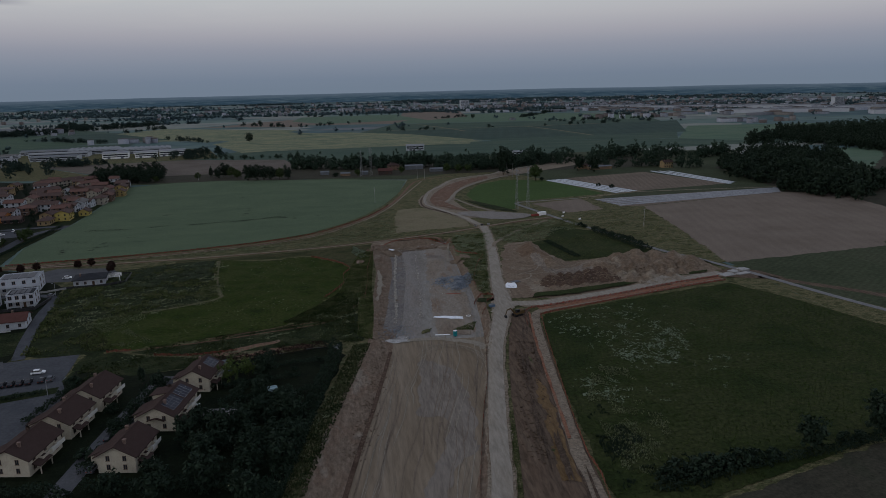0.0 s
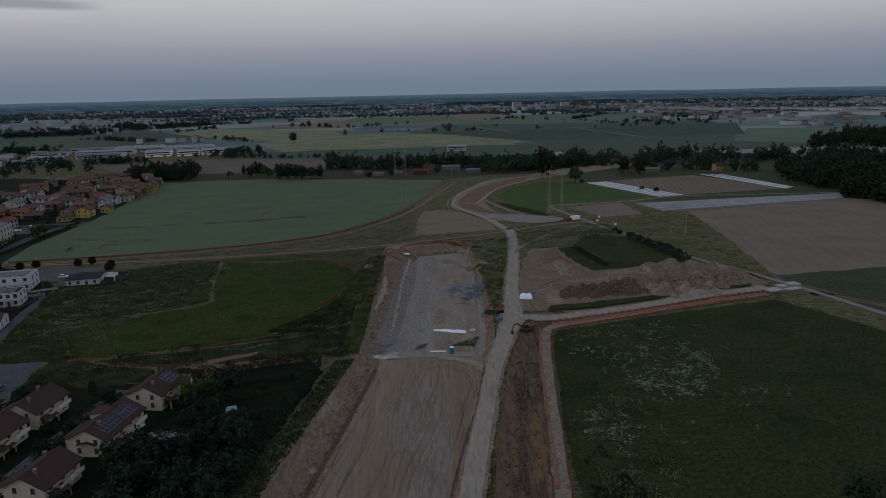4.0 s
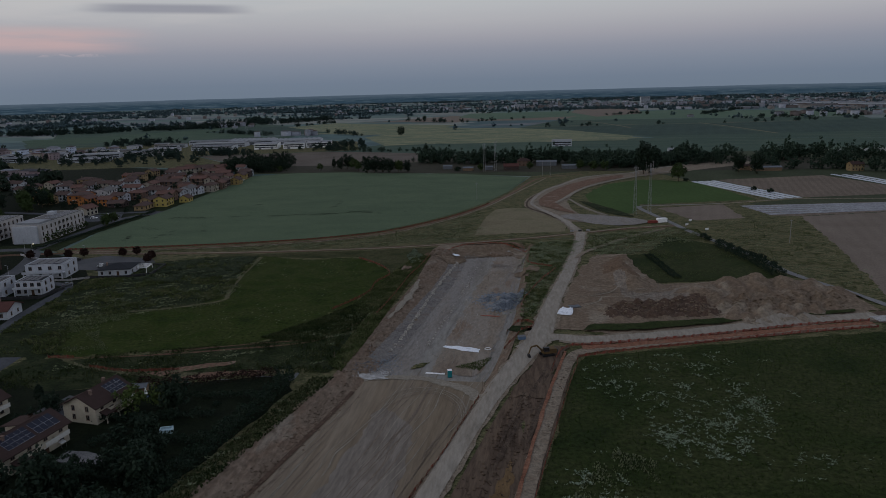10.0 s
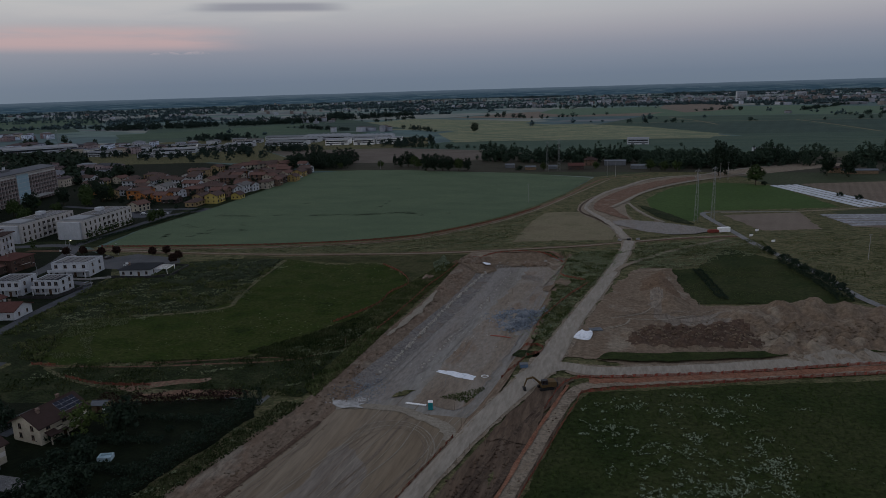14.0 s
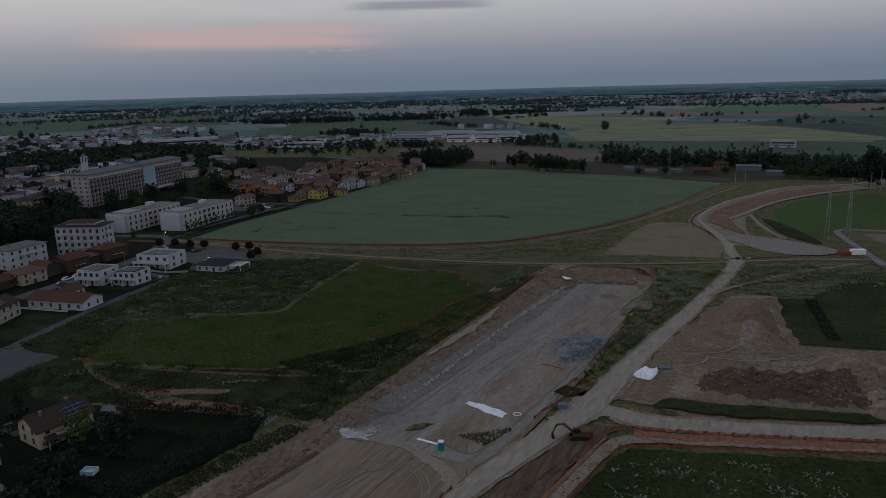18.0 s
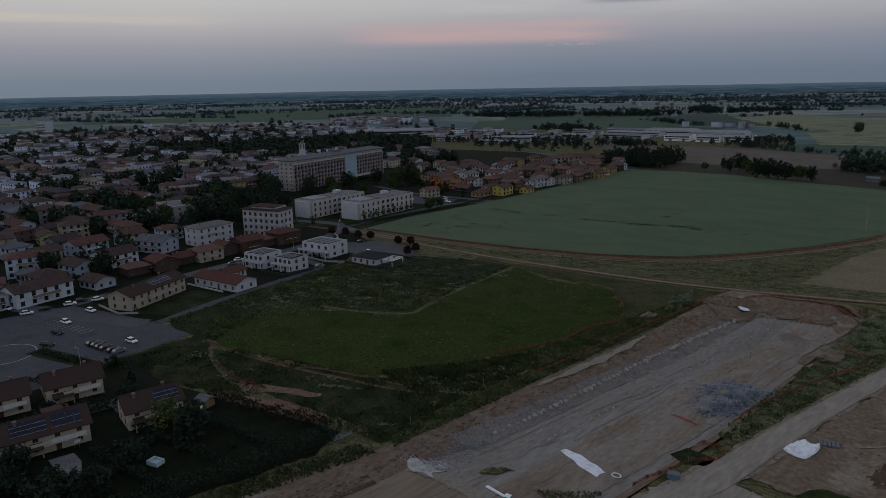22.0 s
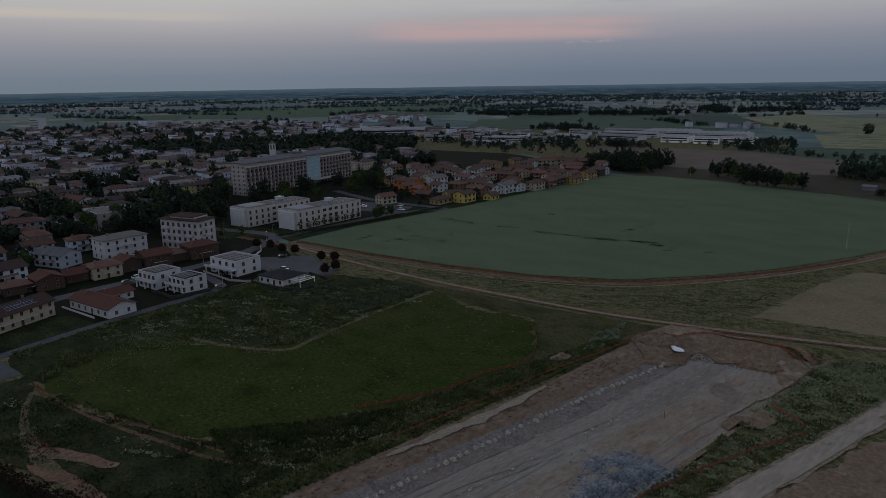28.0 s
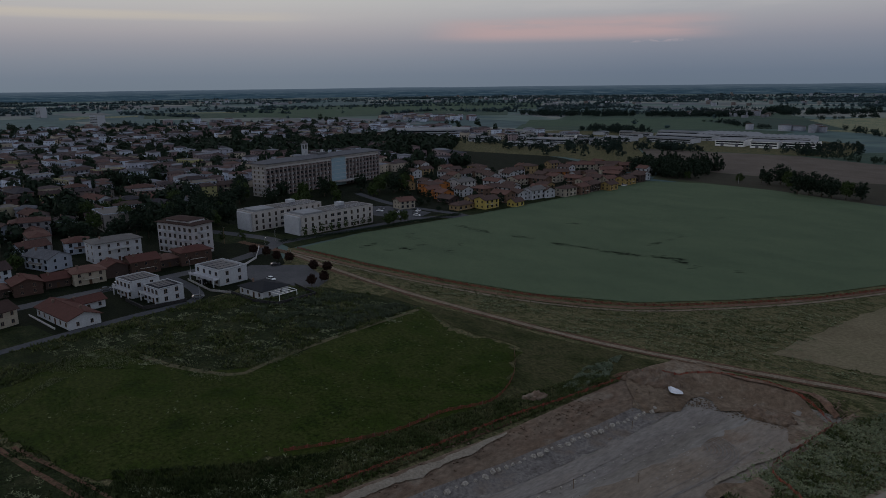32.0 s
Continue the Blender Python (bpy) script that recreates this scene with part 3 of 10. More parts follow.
# ---- building blocks ----
class Geo:
    """Gathers points and faces, then becomes one mesh."""

    def __init__(self):
        self.v, self.f, self.mi = [], [], []

    def add(self, vs, fs, k=0):
        n = len(self.v)
        self.v += [tuple(p) for p in vs]
        self.f += [tuple(i + n for i in q) for q in fs]
        self.mi += [k] * len(fs)
        return self

    def box(self, x0, y0, z0, x1, y1, z1, k=0, m=None):
        vs = [(x0, y0, z0), (x1, y0, z0), (x1, y1, z0), (x0, y1, z0), (x0, y0, z1), (x1, y0, z1), (x1, y1, z1), (x0, y1, z1)]
        if m is not None:
            vs = [m @ Vector(p) for p in vs]
        return self.add(vs, [(0, 3, 2, 1), (4, 5, 6, 7), (0, 1, 5, 4), (1, 2, 6, 5), (2, 3, 7, 6), (3, 0, 4, 7)], k)

    def tube(self, a, b, r0, r1=None, n=8, k=0, cap=True):
        a, b = Vector(a), Vector(b)
        r1 = r0 if r1 is None else r1
        q = (b - a).to_track_quat("Z", "Y")
        vs = []
        for c, r in ((a, r0), (b, r1)):
            vs += [c + q @ Vector((r * math.cos(2 * math.pi * i / n), r * math.sin(2 * math.pi * i / n), 0)) for i in range(n)]
        fs = [(i, (i + 1) % n, n + (i + 1) % n, n + i) for i in range(n)]
        if cap:
            fs += [tuple(range(n - 1, -1, -1)), tuple(range(n, 2 * n))]
        return self.add(vs, fs, k)

    def prism(self, pts, z0, z1, k=0):
        """An upright prism over a flat outline that runs anticlockwise."""
        n = len(pts)
        vs = [(x, y, z0) for x, y in pts] + [(x, y, z1) for x, y in pts]
        fs = [(i, (i + 1) % n, n + (i + 1) % n, n + i) for i in range(n)] + [tuple(range(n - 1, -1, -1)), tuple(range(n, 2 * n))]
        return self.add(vs, fs, k)

    def data(self, name, mats, smooth=False):
        me = bpy.data.meshes.new(name)
        me.from_pydata(self.v, [], self.f)
        for m in (mats if isinstance(mats, (list, tuple)) else [mats]):
            me.materials.append(m)
        if any(self.mi):
            me.polygons.foreach_set("material_index", self.mi)
        if smooth:
            me.polygons.foreach_set("use_smooth", [True] * len(self.f))
        me.update()
        return me


def piece(name, data, parent=None, label="", m=None):
    """A mesh object under a thing (or on its own)."""
    ob = new(name, data)
    if m is not None:
        ob.matrix_basis = m
    if parent is not None:
        ob.parent = parent
    if label:
        ob["label"] = label
    return ob


def part(name, geo, mat, parent=None, label="", smooth=False, m=None):
    return piece(name, geo.data(name, mat, smooth), parent, label, m)


def thing(name, label, category, m=None, group="", kind=""):
    ob = new(name)
    ob.empty_display_size = 0.5
    if m is not None:
        ob.matrix_basis = m
    return tagged(ob, label, category, group, kind)


def at(x, y, z=0.0, turn=0.0, s=1.0):
    return Matrix.Translation((x, y, z)) @ Matrix.Rotation(radians(turn), 4, "Z") @ Matrix.Scale(s, 4)


def big_mesh(name, verts, faces, mat, smooth=False):
    """A mesh from arrays; all faces have the same number of corners."""
    me = bpy.data.meshes.new(name)
    k = faces.shape[1]
    me.vertices.add(len(verts))
    me.vertices.foreach_set("co", np.asarray(verts, np.float32).ravel())
    me.loops.add(faces.size)
    me.loops.foreach_set("vertex_index", faces.astype(np.int32).ravel())
    me.polygons.add(len(faces))
    me.polygons.foreach_set("loop_start", np.arange(0, faces.size, k, dtype=np.int32))
    me.polygons.foreach_set("loop_total", np.full(len(faces), k, np.int32))
    if smooth:
        me.polygons.foreach_set("use_smooth", np.ones(len(faces), bool))
    me.materials.append(mat)
    me.update(calc_edges=True)
    return me


def spread(name, tv, tf, xyz, turn, size, mat, squash=None):
    """Many turned and scaled copies of a small shape, as one mesh."""
    c, s = np.cos(turn), np.sin(turn)
    n = len(xyz)
    sz = np.asarray(size).reshape(n, 1)
    hz = sz if squash is None else np.asarray(squash).reshape(n, 1)
    x = (tv[None, :, 0] * c[:, None] - tv[None, :, 1] * s[:, None]) * sz + xyz[:, 0:1]
    y = (tv[None, :, 0] * s[:, None] + tv[None, :, 1] * c[:, None]) * sz + xyz[:, 1:2]
    z = tv[None, :, 2] * hz + xyz[:, 2:3]
    v = np.stack([x, y, z], 2).reshape(-1, 3)
    f = (tf[None] + (np.arange(n) * len(tv))[:, None, None]).reshape(-1, tf.shape[1])
    return big_mesh(name, v, f, mat)


def curve_through(pts, per=6, closed=False):
    """A smooth line through points."""
    n = len(pts)
    out = []
    for i in range(n if closed else n - 1):
        p = [Vector((*pts[(i + j) % n], 0)) if closed else Vector((*pts[min(max(i + j, 0), n - 1)], 0)) for j in (-1, 0, 1, 2)]
        for k in range(per):
            t = k / per
            q = 0.5 * (2 * p[1] + (p[2] - p[0]) * t + (2 * p[0] - 5 * p[1] + 4 * p[2] - p[3]) * t * t + (3 * p[1] - p[0] - 3 * p[2] + p[3]) * t ** 3)
            out.append((q.x, q.y))
    if not closed:
        out.append(tuple(pts[-1]))
    return out


def inside(poly, x, y):
    """Which of the points lie in the outline."""
    x, y = np.asarray(x, float), np.asarray(y, float)
    res = np.zeros(x.shape, bool)
    n = len(poly)
    for i in range(n):
        (x0, y0), (x1, y1) = poly[i], poly[(i + 1) % n]
        if y0 != y1:
            res ^= ((y0 > y) != (y1 > y)) & (x < (x1 - x0) * (y - y0) / (y1 - y0) + x0)
    return res


# ---- the lie of the land ----
def sm(t):
    t = min(max(t, 0.0), 1.0)
    return t * t * (3 - 2 * t)


LEFT_Y, LEFT_X = (-150, 96, 121, 146, 170, 199, 217, 245, 260, 294, 325, 347, 372), (-84, -43, -39, -34.5, -30.5, -26, -23.5, -20.5, -19.5, -16, -14.5, -15, -15)
TOP_Y, TOP_X = (-150, 102, 134, 163, 197, 215, 255, 299, 348, 372), (-96, -52, -47, -41, -34.5, -33, -31, -28, -29, -28)
RIGHT_Y, RIGHT_X = (-150, 96, 115, 148, 184, 208, 222, 245, 266, 294, 322, 372), (-66, -13, -8, -1, 6, 9.5, 11, 13, 14.5, 14, 15, 16)
DEPTH_Y, DEPTH_V = (-150, 150, 188, 200, 216, 300, 372), (1.1, 1.3, 1.5, 1.2, 2.1, 2.8, 3.2)
HAUL = [(-52, -150), (-25.5, 0), (-6.7, 95), (-3.4, 115), (2.5, 148), (9.4, 184), (17, 213), (23.2, 236), (26.4, 262), (30, 287), (34.4, 314), (39.4, 350), (43, 378), (45, 404)]
HAUL_W = [5.0, 5.0, 5.0, 5.0, 5.0, 5.2, 6.0, 7.6, 6.0, 5.2, 4.9, 4.7, 4.7, 5.0]
SPOIL_Y, SPOIL_L, SPOIL_R = (-60, 94, 114, 147, 183, 214), (-31, -2.0, 1.6, 6.8, 13.8, 21.5), (-12, 17.0, 18.6, 23.0, 28.5, 33)
HEAPS = [(84, 287, 3.8, 7, 7), (95, 291, 5.0, 7, 8), (105, 294, 5.6, 7, 9), (115, 294, 5.2, 7, 8), (124, 291, 4.4, 7, 8), (131, 286, 3.0, 6, 8),
         (115, 283, 3.2, 7, 6), (60, 298, 3.6, 5, 8), (58, 310, 3.8, 5, 8), (57, 322, 3.4, 5, 8), (59, 334, 2.8, 5, 6), (61, 343, 2.0, 5, 5)]


# lorry loads tipped side by side: a dark patch and a wider tan one
TIP_DARK = [(45.5, 258.4), (47.2, 266.6), (52.5, 274.8), (59.6, 275.5), (68.2, 274.2), (72.1, 279.4), (81, 282.2), (83.1, 273.2), (85.7, 263.5), (82.9, 259), (60.3, 255), (49, 254.5)]
TIP_TAN = [(82, 291), (93, 298), (107, 301), (119, 298), (128, 290), (130, 276), (118.5, 266.5), (108, 259.5), (87.6, 256), (86.7, 266), (83, 283.5)]
rq = random.Random(29)
for outline, gap, tip, wide in ((TIP_DARK, 4.8, 1.9, 2.3), (TIP_TAN, 5.4, 3.0, 2.9)):
    for j in range(14):
        for i in range(20):
            qx, qy = 44 + i * gap + (gap / 2 if j % 2 else 0) + rq.uniform(-0.7, 0.7), 250 + j * gap + 0.16 * i * gap + rq.uniform(-0.7, 0.7)
            if inside(outline, [qx], [qy])[0]:
                HEAPS.append((qx, qy, tip * rq.uniform(0.7, 1.25), wide * rq.uniform(0.85, 1.15), wide * rq.uniform(0.85, 1.1)))


ROCKS = [(9.5, 277, 2.3, 3.2, 5.5), (5.5, 283, 1.7, 3.2, 4), (12, 285, 1.6, 2.6, 4), (8, 269, 1.1, 2.4, 3)]


def bed_depth(x, y):
    xl, bt, xr = np.interp(y, LEFT_Y, LEFT_X), np.interp(y, TOP_Y, TOP_X), np.interp(y, RIGHT_Y, RIGHT_X)
    far = 362 + (x + 24) * 0.30
    return float(np.interp(y, DEPTH_Y, DEPTH_V)) * min(sm((x - bt) / (xl - bt)), sm((xr + 2.5 - x) / 3.0), sm((far + 3 - y) / 8))


def height(x, y):
    z = 0.0
    if -100 < x < 25 and y < 385:
        z -= bed_depth(x, y)
    if -6 < x < 20 and 262 < y < 302:
        for cx, cy, hh, sx, sy in ROCKS:
            z += hh * math.exp(-((x - cx) / sx) ** 2 - ((y - cy) / sy) ** 2) * (1 + 0.35 * noise.noise((x * 0.5, y * 0.5, 2.2)))
    if 30 < x < 150 and 245 < y < 365:
        hp = 0.0
        for cx, cy, hh, sx, sy in HEAPS:
            if abs(x - cx) > 2.6 * sx or abs(y - cy) > 2.6 * sy:
                continue
            hp = max(hp, hh * math.exp(-((x - cx) / sx) ** 2 - ((y - cy) / sy) ** 2))
        if hp > 0.05:
            hp *= 1 + 0.34 * noise.noise((x * 0.22, y * 0.22, 3.1)) + 0.24 * noise.noise((x * 0.55, y * 0.55, 8.0))
        z += hp
    if -40 < x < 40 and -60 < y < 215:
        lo, hi = float(np.interp(y, SPOIL_Y, SPOIL_L)), float(np.interp(y, SPOIL_Y, SPOIL_R))
        if lo < x < hi:
            u = (x - lo) / (hi - lo)
            w = sm((x - lo - 0.5) / 2.5) * sm((hi - 4.5 - x) / 3) * sm((205 - y) / 12)
            z += w * (0.55 + 0.6 * noise.noise((x * 0.11, y * 0.06, 1.7)) + 0.34 * noise.noise((x * 0.5, y * 0.07, 5.0)) - 0.9 * math.exp(-((u - 0.5) / 0.1) ** 2))
    return z


def ragged_line(line, edge):
    around = sum(math.dist(p, q) for p, q in zip(line, line[1:] + line[:1]))
    gap = max(1.6, around / 420)
    out = []
    for (x0, y0), (x1, y1) in zip(line, line[1:] + line[:1]):
        n = max(1, int(math.hypot(x1 - x0, y1 - y0) / gap))
        for i in range(n):
            x, y = x0 + (x1 - x0) * i / n, y0 + (y1 - y0) * i / n
            out.append((x + edge * (noise.noise((x * 0.13, y * 0.13, 1.0)) + 0.8 * noise.noise((x * 0.5, y * 0.5, 4.0))), y + edge * (noise.noise((x * 0.13, y * 0.13, 7.0)) + 0.8 * noise.noise((x * 0.5, y * 0.5, 11.0)))))
    return out


def surface(name, pts, mat, layer, label, category="field", step=0.0, smooth=True, rough=0.0, kind="structure", per=5, hole=None, edge=0.0, only=None, without=()):
    """A piece of ground inside an outline, laid on the land; edge: how ragged its border is, in metres; only, without: outlines that keep or leave out part of it."""
    line = curve_through(pts, per, True) if smooth else pts
    if edge:
        line = ragged_line(line, edge)
    bm = bmesh.new()
    face = bm.faces.new([bm.verts.new((x, y, 0)) for x, y in line])
    face.normal_update()
    if face.normal.z < 0:
        face.normal_flip()
    if step:
        xs, ys = [p[0] for p in line], [p[1] for p in line]
        for lo, hi, no in ((min(xs), max(xs), (1, 0, 0)), (min(ys), max(ys), (0, 1, 0))):
            k = math.floor(lo / step) + 1
            while k * step < hi:
                bmesh.ops.bisect_plane(bm, geom=bm.verts[:] + bm.edges[:] + bm.faces[:], plane_co=Vector(no) * (k * step), plane_no=no)
                k += 1
    elif hole:
        x0, y0, x1, y1 = hole
        for co, no in (((x0, 0, 0), (1, 0, 0)), ((x1, 0, 0), (1, 0, 0)), ((0, y0, 0), (0, 1, 0)), ((0, y1, 0), (0, 1, 0))):
            bmesh.ops.bisect_plane(bm, geom=bm.verts[:] + bm.edges[:] + bm.faces[:], plane_co=co, plane_no=no)
        bmesh.ops.triangulate(bm, faces=bm.faces[:])
        gone = [f for f in bm.faces if x0 < f.calc_center_median().x < x1 and y0 < f.calc_center_median().y < y1]
        bmesh.ops.delete(bm, geom=gone, context="FACES")
    else:
        bmesh.ops.triangulate(bm, faces=bm.faces[:])
    if only or without:
        mids = [f.calc_center_median() for f in bm.faces]
        mx, my = np.array([c.x for c in mids]), np.array([c.y for c in mids])
        lost = ~inside(only, mx, my) if only else np.zeros(len(mids), bool)
        for poly in without:
            lost |= inside(poly, mx, my)
        bmesh.ops.delete(bm, geom=[f for f, gone in zip(list(bm.faces), lost) if gone], context="FACES")
    for v in bm.verts:
        x, y = v.co.x, v.co.y
        v.co.z = (height(x, y) if step and step < 8 else 0.0) + layer
        if rough:
            v.co.z += rough * (noise.noise((x * 0.35, y * 0.35, 2.0)) + 0.4 * noise.noise((x * 0.9, y * 0.9, 5.0)))
    me = bpy.data.meshes.new(name)
    bm.to_mesh(me)
    bm.free()
    me.materials.append(mat)
    if step:
        me.polygons.foreach_set("use_smooth", [True] * len(me.polygons))
    ob = new(name, me)
    return tagged(ob, label, category, kind=kind)


def ribbon(name, pts, width, mat, layer, label, category="road", per=8, ragged=0.0, parent=None, on_land=True):
    """A road or path along a line."""
    line = curve_through(pts, per)
    vs, fs = [], []
    wide = width if isinstance(width, list) else [width] * len(pts)
    cols = 4 if wide[0] > 3 else 2
    for i, (x, y) in enumerate(line):
        width = float(np.interp(i / per, range(len(wide)), wide))
        x0, y0 = line[max(i - 1, 0)]
        x1, y1 = line[min(i + 1, len(line) - 1)]
        d = Vector((x1 - x0, y1 - y0)).normalized()
        wl = width / 2 * (1 + ragged * (noise.noise((x * 0.15, y * 0.15, 4)) + 0.7 * noise.noise((x * 0.6, y * 0.6, 14))))
        wr = width / 2 * (1 + ragged * (noise.noise((x * 0.15, y * 0.15, 9)) + 0.7 * noise.noise((x * 0.6, y * 0.6, 19))))
        for j in range(cols + 1):
            u = -wl + (wl + wr) * j / cols
            px, py = x + d.y * u, y - d.x * u
            vs.append((px, py, (height(px, py) if on_land else 0.0) + layer))
    for i in range(len(line) - 1):
        for j in range(cols):
            a = i * (cols + 1) + j
            fs.append((a, a + 1, a + cols + 2, a + cols + 1))
    g = Geo().add(vs, fs)
    ob = part(name, g, mat, parent, smooth=True)
    if parent is None:
        tagged(ob, label, category, kind="structure")
    elif label:
        ob["label"] = label
    return ob


# the ground: one sheet to the horizon
WASTE = [(-170, 205), (-120, 178), (-90, 185), (-46, 200), (-58, 100), (-70, 0), (-100, -150), (200, -150), (215, 160), (155, 262), (126, 320), (108, 420), (150, 600), (120, 690), (60, 690), (14, 655), (-2, 558), (-34, 464), (-66, 410), (-137, 376), (-235, 352), (-200, 330)]
gx = [-4950, -3600, -2400, -1500, -900, -500, -250, -140, -100] + [-99 + 3 * i for i in range(84)] + [156, 200, 300, 500, 900, 1500, 2400, 3600, 4950]
gy = [-4700, -3000, -1500, -700, -300, -160] + [-60 + 3 * i for i in range(150)] + [420, 520, 700, 1000, 1600, 2400, 3400, 5000]
gv, gf, gm = [], [], []
for y in gy:
    for x in gx:
        z = height(x, y) if -100 <= x <= 160 and -150 <= y <= 400 else 0.0
        if 30 < x < 150 and 245 < y < 365:
            z = -0.4 if inside(TIP_DARK, [x], [y])[0] or inside(TIP_TAN, [x], [y])[0] else 0.0  # the heaps are laid on top
        gv.append((x, y, z - 0.12 - min(1.0, 2 * abs(z))))
for j in range(len(gy) - 1):
    for i in range(len(gx) - 1):
        a = j * len(gx) + i
        gf.append((a, a + 1, a + len(gx) + 1, a + len(gx)))
mid_x = np.array([(gx[i] + gx[i + 1]) / 2 for j in range(len(gy) - 1) for i in range(len(gx) - 1)])
mid_y = np.array([(gy[j] + gy[j + 1]) / 2 for j in range(len(gy) - 1) for i in range(len(gx) - 1)])
BOX = (-99, -60, 150, 387)
waste = inside(WASTE, mid_x, mid_y) & (mid_x > BOX[0]) & (mid_x < BOX[2]) & (mid_y > BOX[1]) & (mid_y < BOX[3])
ground_geo = Geo().add(gv, gf)
ground_geo.mi = [int(k) for k in waste]
ground = part("ground", ground_geo, [M["plain"], M["rough_grass"]])
tagged(ground, "flat farmland plain of green and tan fields at dusk", "ground", kind="structure")

# the hazy rim of land and woods beyond
rim = Geo()
n_rim = 240
for i in range(n_rim):
    a = 2 * math.pi * i / n_rim
    c, s = math.cos(a), math.sin(a)
    up = 55 + 3 * noise.noise((c * 9, s * 9, 0)) + 1.5 * noise.noise((c * 40, s * 40, 3))
    rim.v += [(20 + 4650 * c, 80 + 4650 * s, -2), (20 + 4650 * c, 80 + 4650 * s, up), (20 + 4700 * c, 80 + 4700 * s, up), (20 + 4700 * c, 80 + 4700 * s, -2)]
for i in range(n_rim):
    a, b = 4 * i, 4 * ((i + 1) % n_rim)
    rim.f += [(b, a, a + 1, b + 1), (b + 1, a + 1, a + 2, b + 2), (b + 2, a + 2, a + 3, b + 3)]
    rim.mi += [0, 0, 0]


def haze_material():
    """Far land with haze painted into its glow: thin dark and pale strips of woods and fields that fade upwards."""
    m = glow_material("hazy_distance", (0.026, 0.040, 0.054), 1.0)
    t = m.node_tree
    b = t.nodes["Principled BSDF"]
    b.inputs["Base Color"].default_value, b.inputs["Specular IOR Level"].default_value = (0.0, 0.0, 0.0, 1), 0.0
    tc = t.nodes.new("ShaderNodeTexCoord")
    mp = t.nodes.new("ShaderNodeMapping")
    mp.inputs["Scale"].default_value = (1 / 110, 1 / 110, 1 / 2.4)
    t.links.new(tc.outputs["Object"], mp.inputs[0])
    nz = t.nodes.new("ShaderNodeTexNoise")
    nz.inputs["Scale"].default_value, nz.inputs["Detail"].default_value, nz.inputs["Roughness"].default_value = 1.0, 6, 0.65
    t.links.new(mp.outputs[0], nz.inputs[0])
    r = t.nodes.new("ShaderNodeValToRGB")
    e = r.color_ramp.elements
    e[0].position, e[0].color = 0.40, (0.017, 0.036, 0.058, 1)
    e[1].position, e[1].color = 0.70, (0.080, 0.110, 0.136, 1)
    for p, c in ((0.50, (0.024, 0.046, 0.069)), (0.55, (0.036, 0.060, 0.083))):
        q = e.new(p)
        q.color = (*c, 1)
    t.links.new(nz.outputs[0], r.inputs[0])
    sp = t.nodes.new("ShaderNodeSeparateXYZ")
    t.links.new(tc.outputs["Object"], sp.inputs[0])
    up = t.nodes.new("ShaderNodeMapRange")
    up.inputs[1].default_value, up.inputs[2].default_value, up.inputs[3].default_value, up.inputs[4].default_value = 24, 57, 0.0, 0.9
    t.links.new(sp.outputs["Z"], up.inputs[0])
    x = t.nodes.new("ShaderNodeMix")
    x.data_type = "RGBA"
    # upper strips pale to this emitted haze colour; the backdrop is no lamp
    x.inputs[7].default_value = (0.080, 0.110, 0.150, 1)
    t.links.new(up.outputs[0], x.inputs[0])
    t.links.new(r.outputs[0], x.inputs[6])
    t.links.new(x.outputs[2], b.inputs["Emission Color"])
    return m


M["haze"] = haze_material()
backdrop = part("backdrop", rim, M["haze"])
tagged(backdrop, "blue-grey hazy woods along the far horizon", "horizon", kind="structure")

# ---- ground round the site ----
surface("waste_ground", WASTE, M["rough_grass"], -0.04, "rough waste grassland round the building site", "grassland", smooth=False, hole=BOX)
WHEAT = [(-228, 355), (-181, 363), (-137, 373), (-98, 386), (-68, 405), (-47, 434), (-31, 464), (-16, 505), (-2, 558), (12, 648), (-53, 677), (-111, 687), (-168, 699), (-217, 696), (-257, 677), (-246, 570), (-238, 481), (-238, 398)]
surface("farmland", [(150, 440), (350, 470), (345, 620), (460, 830), (300, 880), (-120, 840), (-300, 760), (-262, 690), (-100, 690), (14, 655), (60, 690), (120, 690), (150, 600)], M["field_olive"], -0.02, "rough green farmland round the plots", "field", smooth=False)
surface("farmland", [(-300, 758), (-120, 838), (300, 878), (620, 930), (715, 1075), (479, 1040), (190, 1110), (27, 1060), (-215, 1045), (-270, 960), (-430, 905)], M["field_dark"], -0.01, "dull green farmland behind the tree belt", "field", smooth=False)
surface("wheat_field", WHEAT, M["wheat"], 0.15, "wide even field of blue-green young wheat", "field", smooth=False)
LAWN = [(-146, 243), (-134, 222), (-124, 208), (-95, 214.5), (-66, 225.5), (-54, 250), (-47, 266), (-44, 292), (-41, 308), (-52, 326), (-63, 340), (-91, 336), (-113, 341), (-108, 305), (-102, 272), (-115, 257), (-133, 250)]
surface("meadow_field", LAWN, M["lawn"], 0.04, "bright green mown meadow beside the cutting", "field", per=4, edge=2.6)
surface("overgrown_plot", [(-158, 208), (-166, 240), (-176, 290), (-168, 322), (-140, 338), (-113, 342), (-108, 306), (-101, 273), (-115, 257), (-133, 250), (-146, 243), (-125, 209)], M["weeds"], 0.02,
        "overgrown plot of tall weeds and grasses", "grassland", per=4, edge=1.8)
surface("verge", [(-136, 340), (-113, 343), (-91, 338.5), (-63, 342.5), (-52, 328.5), (-41, 310), (-35, 318), (-33, 350), (-24, 366), (-66, 355), (-117, 346.5), (-136, 345)], M["olive_grass"], 0.022, "olive rough grass between meadow and farm road", "grassland", smooth=False, edge=1.0)
